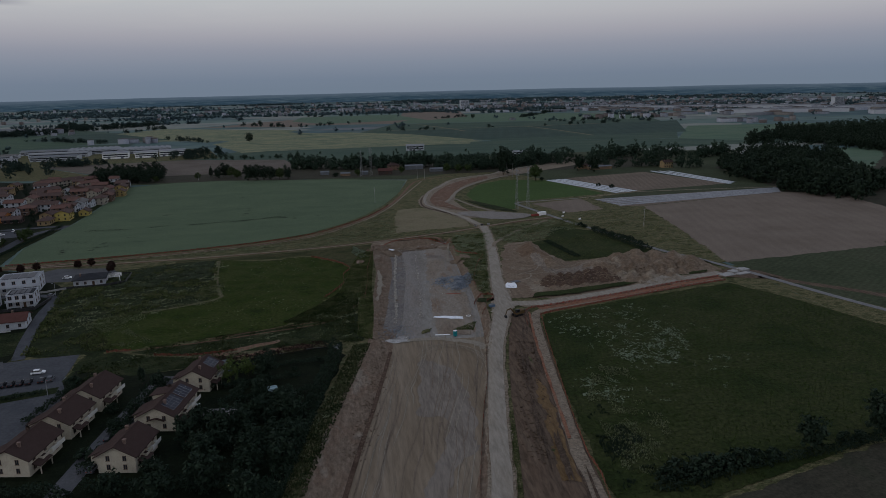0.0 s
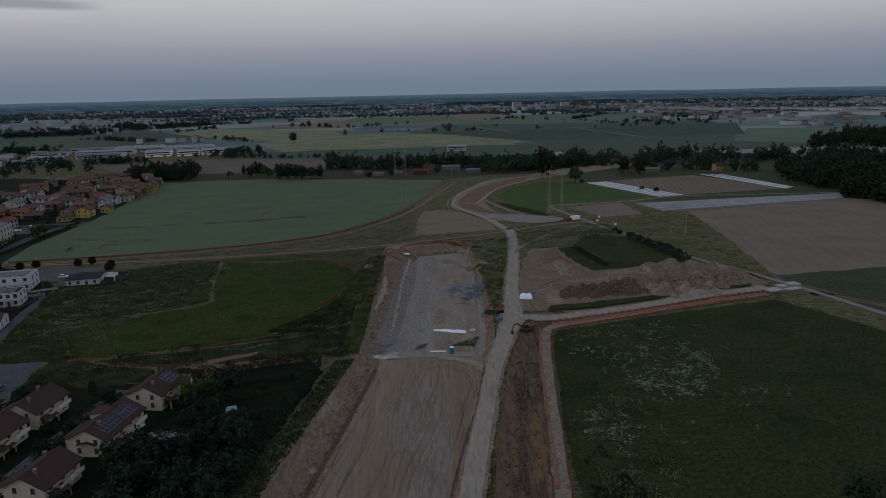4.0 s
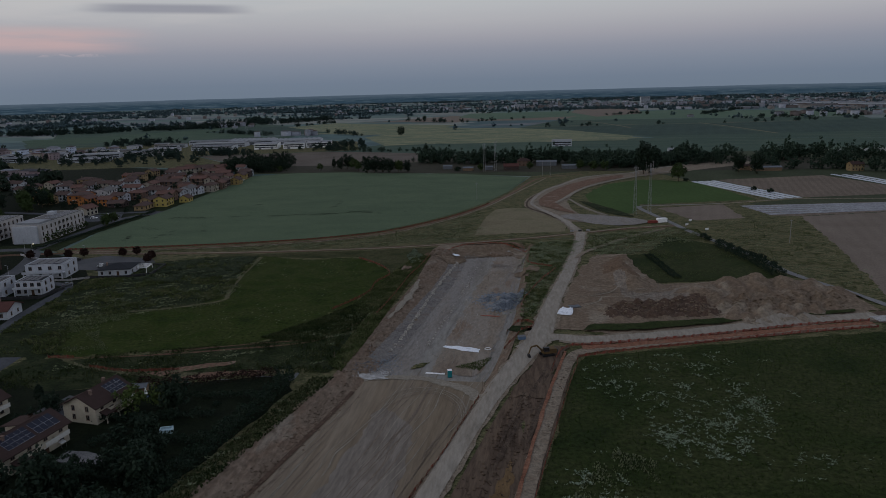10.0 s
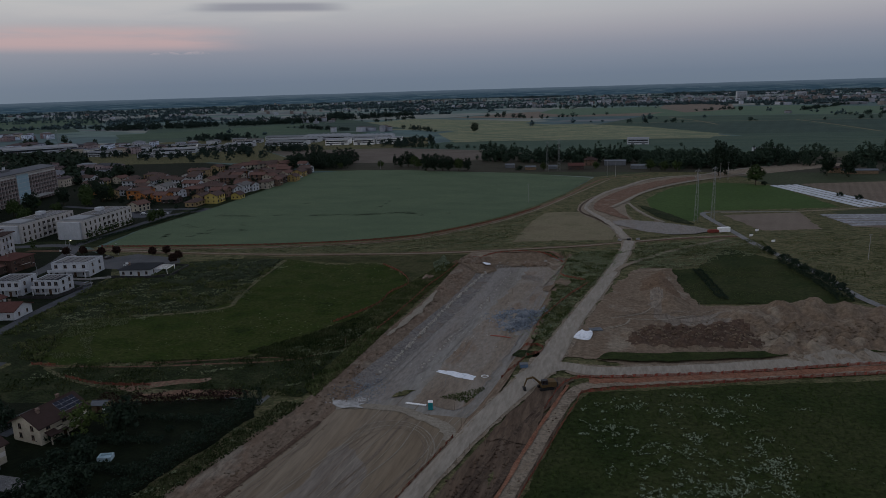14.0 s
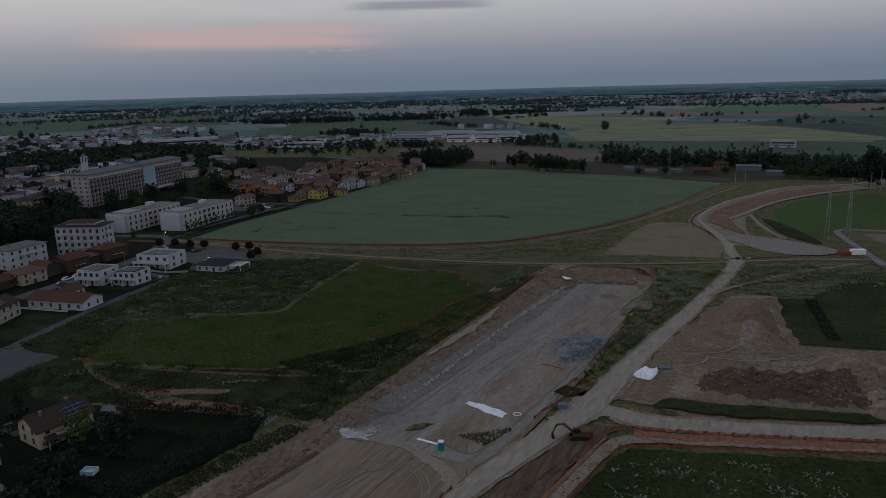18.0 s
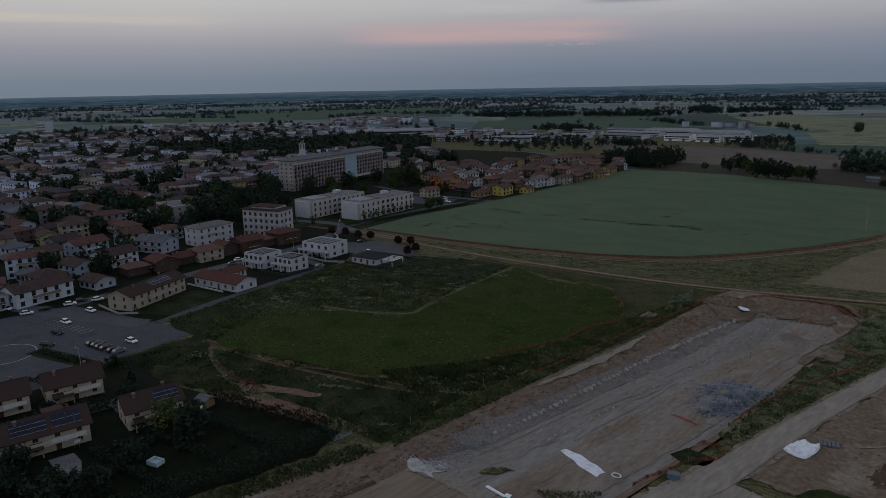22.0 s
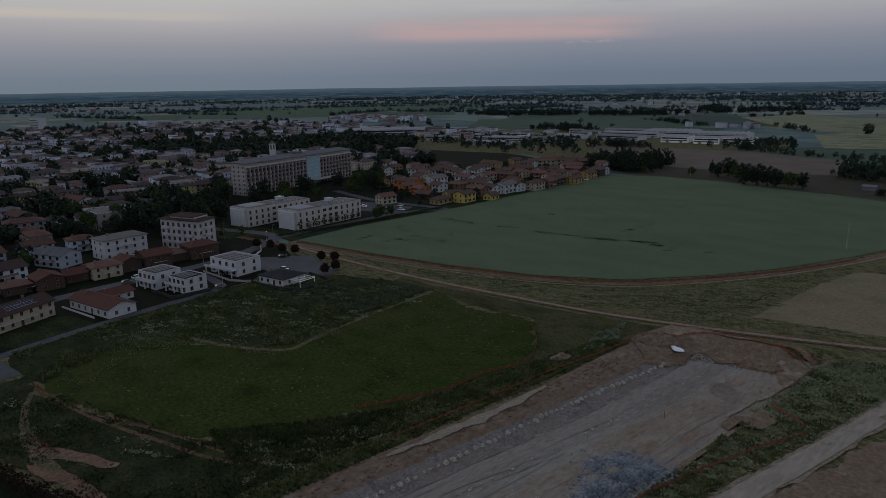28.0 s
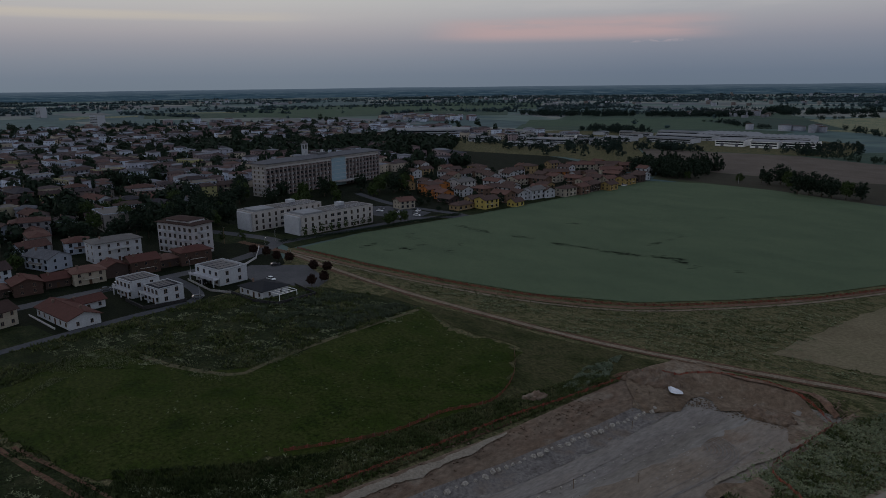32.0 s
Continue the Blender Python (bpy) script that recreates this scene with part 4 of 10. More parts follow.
surface("weed_strip", [(-64, 227), (-50, 225), (-37, 248), (-33, 285), (-31, 330), (-36, 345), (-41, 315), (-43, 290), (-47, 264), (-55, 246)], M["meadow"], 0.03, "dark strip of weeds between meadow and cutting", "grassland", per=4, edge=1.6)
surface("weed_plot", [(-134, 206), (-123, 205), (-95, 212), (-66, 224), (-42, 238), (-36, 215), (-37, 202), (-52, 203), (-88, 190), (-112, 181), (-132, 176)], M["weeds"], 0.025, "weedy plot above the gardens", "grassland", per=4, edge=1.8)
GARDEN = [(-86, 188), (-48, 199), (-43, 188), (-50, 150), (-57, 102), (-70, 20), (-100, 20), (-135, 60), (-133, 190), (-112, 182)]
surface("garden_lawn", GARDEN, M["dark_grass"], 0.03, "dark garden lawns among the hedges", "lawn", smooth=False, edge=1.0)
MEADOW = [(37, 219), (74, 231), (131, 247), (147, 212), (158, 178), (172, 140), (160, 122), (97, 107), (60, 94), (38, 87), (20, 75), (18, 93), (23.5, 147), (29, 183), (33.5, 212)]
surface("flower_meadow", MEADOW, M["meadow"], 0.05, "dark green meadow with patches of white flowers", "field", smooth=False, edge=0.8)
surface("dry_field", [(38, 85), (60, 92), (97, 105), (160, 120), (230, 120), (220, -60), (25, -60), (10, 20), (20, 58)], M["far_corner"], 0.02, "dull dark stubble field beyond the meadow", "field", smooth=False, edge=1.2)
surface("tan_field", [(-13, 394), (36, 406), (38, 424), (28, 462), (19, 486), (-6, 480), (-11, 450)], M["dry_field"], 0.03, "tan stubble field beside the earth road", "field", smooth=False, edge=1.0)
surface("green_plot", [(58.6, 348), (72.8, 353), (82, 375), (89, 397), (109, 372), (118, 340), (123, 314), (111, 310.5), (95, 306), (79.5, 303.5), (68.9, 302), (64.4, 316)], M["meadow"], 0.06, "dark green plot behind the earth mound", "grassland", smooth=False, edge=1.2)
surface("ploughed_field", [(175, 451), (240, 470), (306, 487), (345, 470), (335, 399), (250, 299), (149, 282), (162, 358)], M["soil"], 0.04, "broad brown ploughed field", "field", smooth=False, edge=1.5)
surface("dark_field", [(149, 284), (250, 302), (338, 403), (430, 380), (380, 220), (240, 150), (190, 170), (160, 225), (152, 254)], M["field_olive"], 0.03, "dark green field beyond the lane", "field", smooth=False)
surface("verge", [(113, 379), (124, 326), (143, 281), (150, 284), (163, 358), (176, 452), (160, 456), (141, 448), (108, 440), (100, 424)], M["rough_grass"], 0.02, "rough olive verge between lane and ploughed field", "grassland", smooth=False, edge=1.5)
surface("verge", [(300, 480), (345, 470), (335, 399), (430, 380), (520, 560), (640, 780), (480, 790), (340, 660), (318, 511)], M["far_corner"], 0.015, "dark rough ground round the wood", "grassland", smooth=False)
surface("mulched_field", [(150, 491), (235, 503), (318, 511), (308, 488), (240, 471), (176, 453), (159, 455)], M["soil_dark"], 0.03, "field laid with strips of plastic mulch", "field", smooth=False, edge=1.0)
surface("brown_plot", [(165, 619), (256, 645), (292, 545), (201, 524)], M["soil_dark"], 0.03, "brown vegetable plot between plastic strips", "field", smooth=False)
surface("small_green_field", [(54.5, 536), (63, 566), (75.5, 597), (102, 624), (125, 620), (144.5, 609), (158, 562), (167, 516), (125, 505), (89, 497), (84, 478), (80, 462), (67.5, 464), (58, 490)], M["crop_green"], 0.04, "green field inside the bend of the road", "field", smooth=False, edge=1.2)
surface("small_brown_field", [(97, 482), (141, 496), (142, 446), (111.6, 438)], M["soil"], 0.03, "small brown field by the lane", "field", smooth=False, edge=1.2)
surface("verge", [(92, 424), (180, 452), (158, 500), (205, 522), (172, 600), (150, 612), (120, 500), (84, 486)], M["rough_grass"], -0.01, "rough grass between the small fields", "grassland", smooth=False)
surface("far_brown_field", [(-300, 762), (-430, 905), (-264, 945), (-130, 905), (-100, 795), (-190, 765)], M["soil_dim"], 0.05, "brown field before the industrial sheds", "field", smooth=False)
surface("straw_field", [(-215, 1045), (-160, 1252), (-50, 1389), (100, 1241), (178, 1109), (27, 1060)], M["straw"], 0.05, "patchy straw-yellow field", "field", smooth=False)
surface("straw_field", [(-560, 1380), (-360, 1330), (-170, 1260), (-60, 1395), (-220, 1560), (-520, 1600)], M["straw"], 0.05, "patchy straw-yellow field", "field", smooth=False)
surface("far_green_field", [(190, 1110), (110, 1250), (-30, 1410), (60, 1730), (700, 1650), (620, 1350), (479, 1042)], M["field_dark"], 0.05, "large dark green field", "field", smooth=False)
surface("far_green_field", [(479, 1040), (640, 1340), (900, 1300), (715, 1075), (560, 960)], M["field_green"], 0.05, "bright green field beside the woods", "field", smooth=False)
surface("far_green_field", [(-150, 1780), (60, 1740), (705, 1660), (820, 1900), (460, 2240), (-120, 2200)], M["field_green"], 0.06, "long green field far off", "field", smooth=False)
surface("far_brown_field", [(60, 1745), (-150, 1785), (-420, 1800), (-360, 1900), (-120, 2060), (120, 1950)], M["soil"], 0.07, "far reddish ploughed field", "field", smooth=False)
surface("far_green_field", [(-900, 1250), (-560, 1390), (-520, 1600), (-760, 1900), (-1200, 1700)], M["field_dark"], 0.06, "dark green field behind the town", "field", smooth=False)
surface("far_green_field", [(-560, 1150), (-800, 1060), (-900, 1180), (-640, 1310), (-430, 1290), (-420, 1180)], M["field_dark"], 0.07, "dark green field behind the sheds", "field", smooth=False)
surface("far_green_field", [(-1777, 730), (-1575, 1005), (-1206, 1433), (-1390, 1611), (-1933, 1184), (-2169, 847)], M["field_dark"], 0.08, "long green field beyond the town", "field", smooth=False)
surface("straw_field", [(-1880, 560), (-1930, 760), (-2030, 790), (-2040, 590)], M["straw"], 0.09, "narrow straw-yellow field beyond the town", "field", smooth=False)
surface("straw_field", [(-2060, 900), (-1900, 1130), (-1960, 1180), (-2140, 930)], M["straw"], 0.09, "narrow straw-yellow field beyond the town", "field", smooth=False)

surface("far_green_field", [(-847, 1128), (-755, 1206), (-644, 1212), (-547, 1288), (-452, 1364), (-555, 1597), (-725, 1630), (-822, 1514), (-888, 1385), (-996, 1296)], M["field_meadow"], 0.16, "dark green meadow behind the sheds", "field", smooth=False)
surface("far_green_field", [(-1706, 931), (-1431, 1035), (-1551, 1288), (-1558, 1543), (-1442, 1784), (-1883, 2278), (-2321, 2095), (-2328, 1601), (-2198, 1165)], M["field_meadow"], 0.16, "broad green field beyond the town", "field", smooth=False)
surface("works_yard", [(-730, 800), (-760, 1000), (-690, 1160), (-450, 1190), (-270, 1130), (-225, 965), (-268, 948), (-436, 908), (-310, 766), (-268, 700), (-330, 745), (-430, 770), (-600, 730)], M["rough_grass"], 0.04, "dull yards and rough grass among the sheds", "ground", smooth=False)
surface("verge", [(-262, 700), (-300, 760), (-190, 763), (-100, 793), (-110, 905), (-60, 848), (0, 828), (80, 828), (200, 830), (300, 790), (330, 700), (250, 690), (60, 690), (-100, 686), (-200, 700)], M["far_corner"], 0.03, "dark rough ground behind the wheat", "grassland", smooth=False)
surface("far_green_field", [(29, 1436), (325, 1470), (364, 1164), (185, 1148), (100, 1290)], M["field_deep"], 0.2, "deep green field beyond the tree belt", "field", smooth=False)
surface("far_green_field", [(344, 1472), (711, 1544), (560, 1180), (386, 1171), (366, 1345)], M["field_deep"], 0.2, "deep green field beyond the tree belt", "field", smooth=False)
surface("far_green_field", [(-691, 1470), (-708, 1625), (-572, 1673), (-390, 1380), (-492, 1329)], M["field_deep"], 0.2, "deep green field behind the sheds", "field", smooth=False)
surface("straw_field", [(-569, 1634), (-506, 1799), (-162, 1585), (-201, 1409), (-301, 1275), (-390, 1380)], M["straw"], 0.25, "pale yellow-green field far off", "field", smooth=False)
surface("straw_field", [(-281, 1222), (-223, 1431), (-53, 1450), (66, 1337), (164, 1154), (144, 1067), (31, 1068), (-83, 1078), (-203, 1028)], M["straw"], 0.3, "patchy straw-yellow field beyond the tree belt", "field", smooth=False)
surface("far_brown_field", [(-351, 1938), (-230, 2129), (-121, 1950), (-175, 1715), (-297, 1764)], M["soil"], 0.3, "far reddish ploughed field", "field", smooth=False)
surface("far_green_field", [(-212, 2022), (-203, 2299), (116, 2331), (187, 1955), (-114, 1836)], M["field_green"], 0.35, "long green field far off", "field", smooth=False)
surface("far_brown_field", [(110, 2209), (150, 2665), (342, 2535), (294, 2034), (161, 1877)], M["soil"], 0.4, "far brown ploughed field", "field", smooth=False)
for line in ([(-53, 1456), (102, 1470), (268, 1481), (374, 1478), (520, 1510)], [(334, 1493), (358, 1345), (378, 1160)], [(115, 1665), (156, 1524), (185, 1373)]):
    ribbon("farm_track", line, 5.0, M["dry_field"], 0.45, "pale farm track between far fields", "road", on_land=False, ragged=0.3)

# ---- the cutting and the roads of the site ----
ys = [372 - 6 * i for i in range(70)]
top_edge = [(float(np.interp(y, TOP_Y, TOP_X)) - 0.5, y) for y in ys]
left_edge = [(float(np.interp(y, LEFT_Y, LEFT_X)) + 0.5, y) for y in ys]
right_edge = [(float(np.interp(y, RIGHT_Y, RIGHT_X)), y) for y in ys]
in_range = lambda seq, lo, hi: [p for p in seq if lo <= p[1] <= hi]
surface("cutting_bank", in_range(top_edge, -48, 372) + in_range(left_edge, -48, 372)[::-1], M["bank"], 0.05, "sloping brown earth bank of the cutting", "bank", step=2, smooth=False, rough=0.22)
surface("road_bed", [(-25.5, 201)] + in_range(left_edge, -48, 199) + in_range(right_edge, -48, 199)[::-1] + [(8.2, 201)], M["earth"], 0.05, "graded tan earth bed of the new road", "road bed", step=3, smooth=False, rough=0.05)
surface("gravel_bed", in_range(left_edge, 199, 366) + [(-25.5, 201), (8.2, 201)] + in_range(right_edge, 199, 378)[::-1], M["gravel"], 0.05, "grey gravel bed of the cutting", "road bed", step=3, smooth=False, rough=0.06)
surface("cutting_bank", [(-28, 346), (-30, 356), (-29, 363), (-25, 369), (-15.5, 371), (-7, 371.5), (0.5, 373.5), (9, 370.5), (16.5, 366), (16, 358), (13.4, 351.5), (10, 357), (4.7, 364), (-1, 360), (-5.6, 354.5), (-10, 358), (-14.2, 357.5), (-13.5, 348), (-16.7, 339), (-21, 341)], M["mound"], 0.30, "brown earth slope at the end of the cutting", "bank", step=1.2, smooth=True, rough=0.32, edge=0.4, per=3)
surface("cutting_bank", [(12.0, 318.5), (17, 316.5), (22, 317.3), (22.8, 325), (19, 327.5), (15.6, 328.4), (12.2, 324)], M["mound"], 0.34, "brown face dug into the edge of the cutting", "bank", step=1.0, smooth=True, rough=0.3, edge=0.35, per=3)
surface("pale_ledge", [(11.6, 322.7), (13.0, 336), (15.0, 350), (17.2, 364), (16.0, 364), (13.6, 350), (11.8, 336), (10.6, 324)], M["rut_pale"], 0.5, "pale ledge along the edge of the cutting", "bank", step=2, smooth=False, rough=0.15, edge=0.5)
right_bank = [(min(float(np.interp(y, RIGHT_Y, RIGHT_X)) + 3.5, float(np.interp(y, [p[1] for p in HAUL], [p[0] for p in HAUL])) - 2.4), y) for y in ys]
surface("cutting_bank", in_range(right_edge, -48, 372) + in_range(right_bank, -48, 372)[::-1], M["bank"], 0.06, "brown earth edge beside the haul road", "bank", step=3, smooth=False, rough=0.1)
surface("spoil_strip", [(float(np.interp(y, SPOIL_Y, SPOIL_L)), y) for y in range(-55, 215, 10)] + [(float(np.interp(y, SPOIL_Y, SPOIL_R)), y) for y in range(205, -56, -10)], M["dirt"], 0.05, "churned brown earth with wheel ruts", "bare earth", step=1.5, smooth=False, rough=0.14)
surface("bare_corner", [(21.4, 213), (24, 221), (27, 226.5), (31.5, 227.6), (30.5, 222.5), (29, 214), (26.6, 199), (25, 189), (15, 188), (18, 200)], M["dirt"], 0.28, "churned brown earth in the bend of the tracks", "bare earth", step=1.5, smooth=False, rough=0.14, edge=1.0)
surface("ochre_ridge", [(8, 100), (11.5, 118), (13.2, 134), (15, 152), (17.4, 158), (17.6, 148), (16, 130), (14.2, 114), (12.6, 98)], M["ochre_ridge"], 0.12, "ridge of ochre subsoil in the churned strip", "bare earth", step=1.5, smooth=False, rough=0.12, edge=1.2)
surface("graded_patch", [(-17.5, 183), (-11, 178), (-6.6, 169), (-5.0, 147), (-8.2, 121), (-14.4, 112), (-20, 96), (-24, 100), (-15, 126), (-14.4, 138), (-21, 140), (-20.5, 152), (-18.6, 165)], M["graded"], 0.10, "graded greyish patch on the road bed", "road bed", step=3, rough=0.04, edge=1.5, per=3)
YARD = [(26, 243), (48, 239), (75, 247), (110, 258), (140, 270), (135, 300), (120, 312), (98, 304), (70, 300), (64, 330), (62, 350), (50, 352), (42, 330), (36, 300), (30, 268)]
CHALKY = ragged_line([(53.5, 311.4), (56.3, 310.3), (58.1, 304.7), (56.6, 295.4), (57, 287), (62, 286.5), (73, 289.8), (81.4, 292.6), (73, 286), (79, 282.8), (66.4, 276.5), (59.5, 276.6), (54.8, 282), (53.2, 298.3)], 1.4)
RIDGE = ragged_line([(49.5, 314), (50, 329), (55.7, 338), (61, 327), (64, 308), (66, 296), (61, 304), (58.5, 308), (54, 313)], 1.4)
DARK_TIP = ragged_line(TIP_DARK, 0.8)
for part_of, mat_, only_, words in (("bare_yard", "mound", None, "heaped brown earth mounds on bare ground"), ("topsoil_heaps", "topsoil", DARK_TIP, "rows of dark topsoil heaps before the mound"), ("chalky_slope", "chalky", CHALKY, "pale chalky slope of the mound"), ("brown_ridge", "bank_brown", RIDGE, "brown ridge along the side of the mound")):
    surface(part_of, YARD, M[mat_], 0.06, words, "earth mound", step=0.9, smooth=False, rough=0.16, edge=1.6, only=only_, without=() if only_ else (DARK_TIP, CHALKY, RIDGE))
surface("grass_strip", [(37, 240.5), (56, 243), (75, 249), (108, 259.5), (130, 266), (131, 269), (108, 263.5), (75, 254), (56, 249.5), (40, 247)], M["meadow"], 0.62, "green ditch strip along the site road", "grassland", smooth=False, edge=0.8)
ribbon("road_shoulder", HAUL, [w + 1.8 for w in HAUL_W], M["track"], 0.12, "dusty brown shoulders of the haul road", "road", per=14, ragged=0.25)
road = ribbon("haul_road", HAUL, HAUL_W, M["haul"], 0.22, "pale stone haul road", "road", ragged=0.06)
ribbon("road_shoulder", [(30, 235), (38, 233.5), (56, 237.5), (75, 244), (108, 256), (136, 264)], 8.5, M["track"], 0.09, "dusty brown shoulders of the site road", "road", per=14, ragged=0.3)
ribbon("site_road", [(18, 224), (27, 235), (38, 233.5), (56, 237.5), (75, 244), (108, 256), (136, 264)], 6.0, M["haul"], 0.13, "pale gravel site road to the culvert", "road", ragged=0.15)
ribbon("fence_track", [(4, 20), (13.5, 80), (16, 111), (20, 140), (25, 176), (30, 207), (34, 221), (42, 225.5), (74, 236), (131, 254)], 3.6, M["track"], 0.16, "earth track between the safety fences", "road", ragged=0.2)
ribbon("red_track", [(36, 226.5), (44, 228), (74, 237.2), (108, 248.8), (131, 255.5)], 3.0, M["rust"], 0.19, "reddish earth between the safety fences", "path", ragged=0.4, per=14)
ribbon("red_track", [(31, 222), (27.5, 203), (24, 180), (20, 150), (16, 118)], 0.9, M["rust"], 0.34, "reddish rut beside the safety fence", "path", ragged=0.6, per=14)
ribbon("farm_road", [(-262, 338), (-216, 346), (-180, 346), (-142, 349), (-117, 351), (-66, 360), (-26, 371), (18, 388), (44, 401), (70, 413.5), (100, 424)], 4.2, M["rust_dim"], 0.06, "straight reddish farm road", "road", ragged=0.25, per=14)
ribbon("wheel_track", [(-216, 346), (-142, 349), (-66, 360), (-26, 371), (18, 388), (44, 401), (68.7, 414.5), (97, 424)], 1.9, M["track"], 0.10, "pale wheel track on the farm road", "road", per=14, ragged=0.3)
ribbon("field_track", [(x + 3, y - 6) for x, y in WHEAT[:9]] + [(22, 640), (60, 668)], 2.4, M["cut_red"], 0.07, "reddish fenced track round the wheat field", "road", ragged=0.25)
ribbon("field_track", [(x + 5, y - 8.5) for x, y in WHEAT[:9]] + [(27, 640)], 1.4, M["track"], 0.10, "pale rut beside the wheat field", "road", ragged=0.3)
surface("earthworks", [(41, 402), (34.4, 434), (27.3, 455), (16.2, 475.6), (11.5, 499.7), (13.5, 524.7), (20, 550), (29.4, 578), (37.1, 599.3), (52, 634), (67, 653), (86, 665), (105, 677), (128, 706), (170, 742), (215, 764), (230, 748), (180, 704), (140, 672), (115, 652), (102, 641.6), (79, 612), (61.7, 583), (49.5, 555), (43, 520), (47, 499), (57.3, 467), (63, 455), (50, 430), (46.5, 408)], M["track"], 0.08, "tan earthworks of the curving road", "bare earth", per=4, edge=1.0)
surface("earthworks", [(22.7, 492.3), (21.5, 513.7), (24.2, 532.7), (31.9, 561.5), (41.4, 587.5), (53.9, 612.8), (67.1, 633.2), (80.8, 647.7), (94.4, 655.3), (91, 637.7), (75, 617), (57.7, 585.6), (45.7, 549.4), (38.6, 524.4), (33.5, 505), (37.7, 484), (42.9, 469), (43.7, 462), (36.4, 470.2), (29.4, 481)], M["cut_red"], 0.30, "dark red earth face inside the bend of the new road", "bare earth", per=3, edge=0.8, step=2.5, rough=0.5)
surface("weed_patch", [(41.2, 508), (43, 517), (46, 499), (52, 476), (58.7, 458.4), (48.5, 459.5), (45, 468), (42.6, 488)], M["rough_grass"], 0.22, "weeds inside the bend of the earth road", "grassland", per=3, edge=0.8)
surface("weed_patch", [(49.5, 512), (53.5, 493), (63.4, 464), (79, 450), (72, 472), (59, 499)], M["weeds"], 0.24, "dark weeds along the edge of the green field", "grassland", per=3, edge=0.8)
surface("weed_patch", [(41.5, 434), (53.6, 427.4), (66.2, 420.2), (55, 413), (46.5, 409)], M["rough_grass"], 0.20, "weeds below the gravel yard", "grassland", per=3, edge=1.0)
ribbon("earth_road", [(43.2, 406), (39.1, 427), (34.6, 445.5), (26.7, 467), (19.9, 486), (16.9, 500), (17.6, 518), (20.2, 537), (27.7, 569), (41.3, 599.5), (54.1, 632.6), (67.7, 650.7), (86, 662.4), (104.8, 674.2), (121, 698), (165, 737)], [4.5, 4.5, 4.2, 3.4, 2.8, 2.6, 2.6, 2.6, 3, 3, 3, 3, 3.4, 3.6, 4, 4], M["haul"], 0.36, "pale earth road round the outside of the bend", "road", ragged=0.35, per=12)
ribbon("earth_road", [(33, 444), (25, 463), (15.5, 482), (13.4, 500), (15.5, 523), (22, 549), (31, 577), (40, 602)], 1.3, M["rut_soft"], 0.34, "dark rut along the outside of the bend", "road", ragged=0.6, per=12)
ribbon("earth_road", [(32.7, 503), (40.4, 524.6), (49.5, 557.4), (61.7, 585.8), (79.1, 614.1), (102, 641.6), (138, 680)], 3.0, M["rut_pale"], 0.44, "pale inner track of the bend", "road", ragged=0.35, per=12)
ribbon("earth_road", [(43, 520.2), (46, 505), (51.1, 485), (57.3, 467), (63.2, 455.4)], 2.0, M["rut_pale"], 0.40, "pale track from the bend to the gravel yard", "road", ragged=0.35, per=12)
surface("gravel_yard", [(35.2, 455.7), (46.2, 458.7), (58.6, 455), (69, 449.5), (83, 440), (83.5, 429.6), (69, 422), (55, 426), (43.3, 438), (37, 446)], M["pale_lane"], 0.34, "pale grey gravel yard below the masts", "yard", per=3, edge=1.0)
LANE = [(140, 498), (111.5, 494.5), (92, 491), (86.5, 486.5), (87, 477), (90, 463), (97.5, 431), (103, 406), (113.2, 372), (121, 346), (126.5, 318), (143, 279), (152, 254), (170, 199), (215, 90)]
ribbon("asphalt_lane", LANE, [1.6, 1.8, 2.4] + [3.4] * (len(LANE) - 3), M["lane"], 0.11, "narrow asphalt country lane", "road")
ribbon("farm_track", [(97, 491), (122, 495), (147, 501), (170, 510), (205, 519), (320, 515)], 2.4, M["track"], 0.10, "pale farm track between fields", "road")
ribbon("foot_path", [(39.5, 342), (42.5, 351), (47.9, 360.7), (59.3, 377.5), (72.8, 394.7), (82.6, 404.9), (91, 413)], 2.4, M["track"], 0.24, "pale worn path through the weeds", "path", ragged=0.3)
ribbon("mown_edge", [(-113, 341), (-108, 305), (-102, 279), (-100, 268), (-115, 258), (-134, 251)], 2.0, M["worn_grass"], 0.07, "pale trodden path round the meadow", "path", ragged=0.5)
ribbon("red_track", [(-124, 206), (-99, 210), (-74, 217), (-50, 226), (-40, 243), (-35, 262), (-32, 300), (-32, 350)], 1.2, M["rust_dim"], 0.07, "narrow reddish track along the weeds", "path", ragged=0.4)
ribbon("pale_path", [(-121.6, 204.5), (-110, 200), (-99, 197.4), (-86.6, 196.3), (-70.8, 197.2), (-57.4, 199.4), (-46, 199.6)], [1.2, 1.8, 2.4, 3.2, 3.6, 3.0, 2.0], M["worn_grass"], 0.08, "pale worn path above the hedge", "path", ragged=0.5, per=14)
surface("bare_patch", [(-90, 195.5), (-87.8, 198.7), (-81.7, 201.4), (-69.2, 207.6), (-67.6, 205.9), (-77.8, 199.8), (-83.2, 196.2)], M["cut_red"], 0.11, "patch of bare reddish earth on the weedy plot", "bare earth", per=4, edge=0.9)
surface("bare_patch", [(-81.2, 194.1), (-75.2, 196.6), (-67.5, 200), (-56.3, 201), (-55.5, 197.6), (-66.2, 196.6), (-73.2, 193.8)], M["cut_red"], 0.13, "patch of bare reddish earth above the hedge", "bare earth", per=4, edge=0.9)
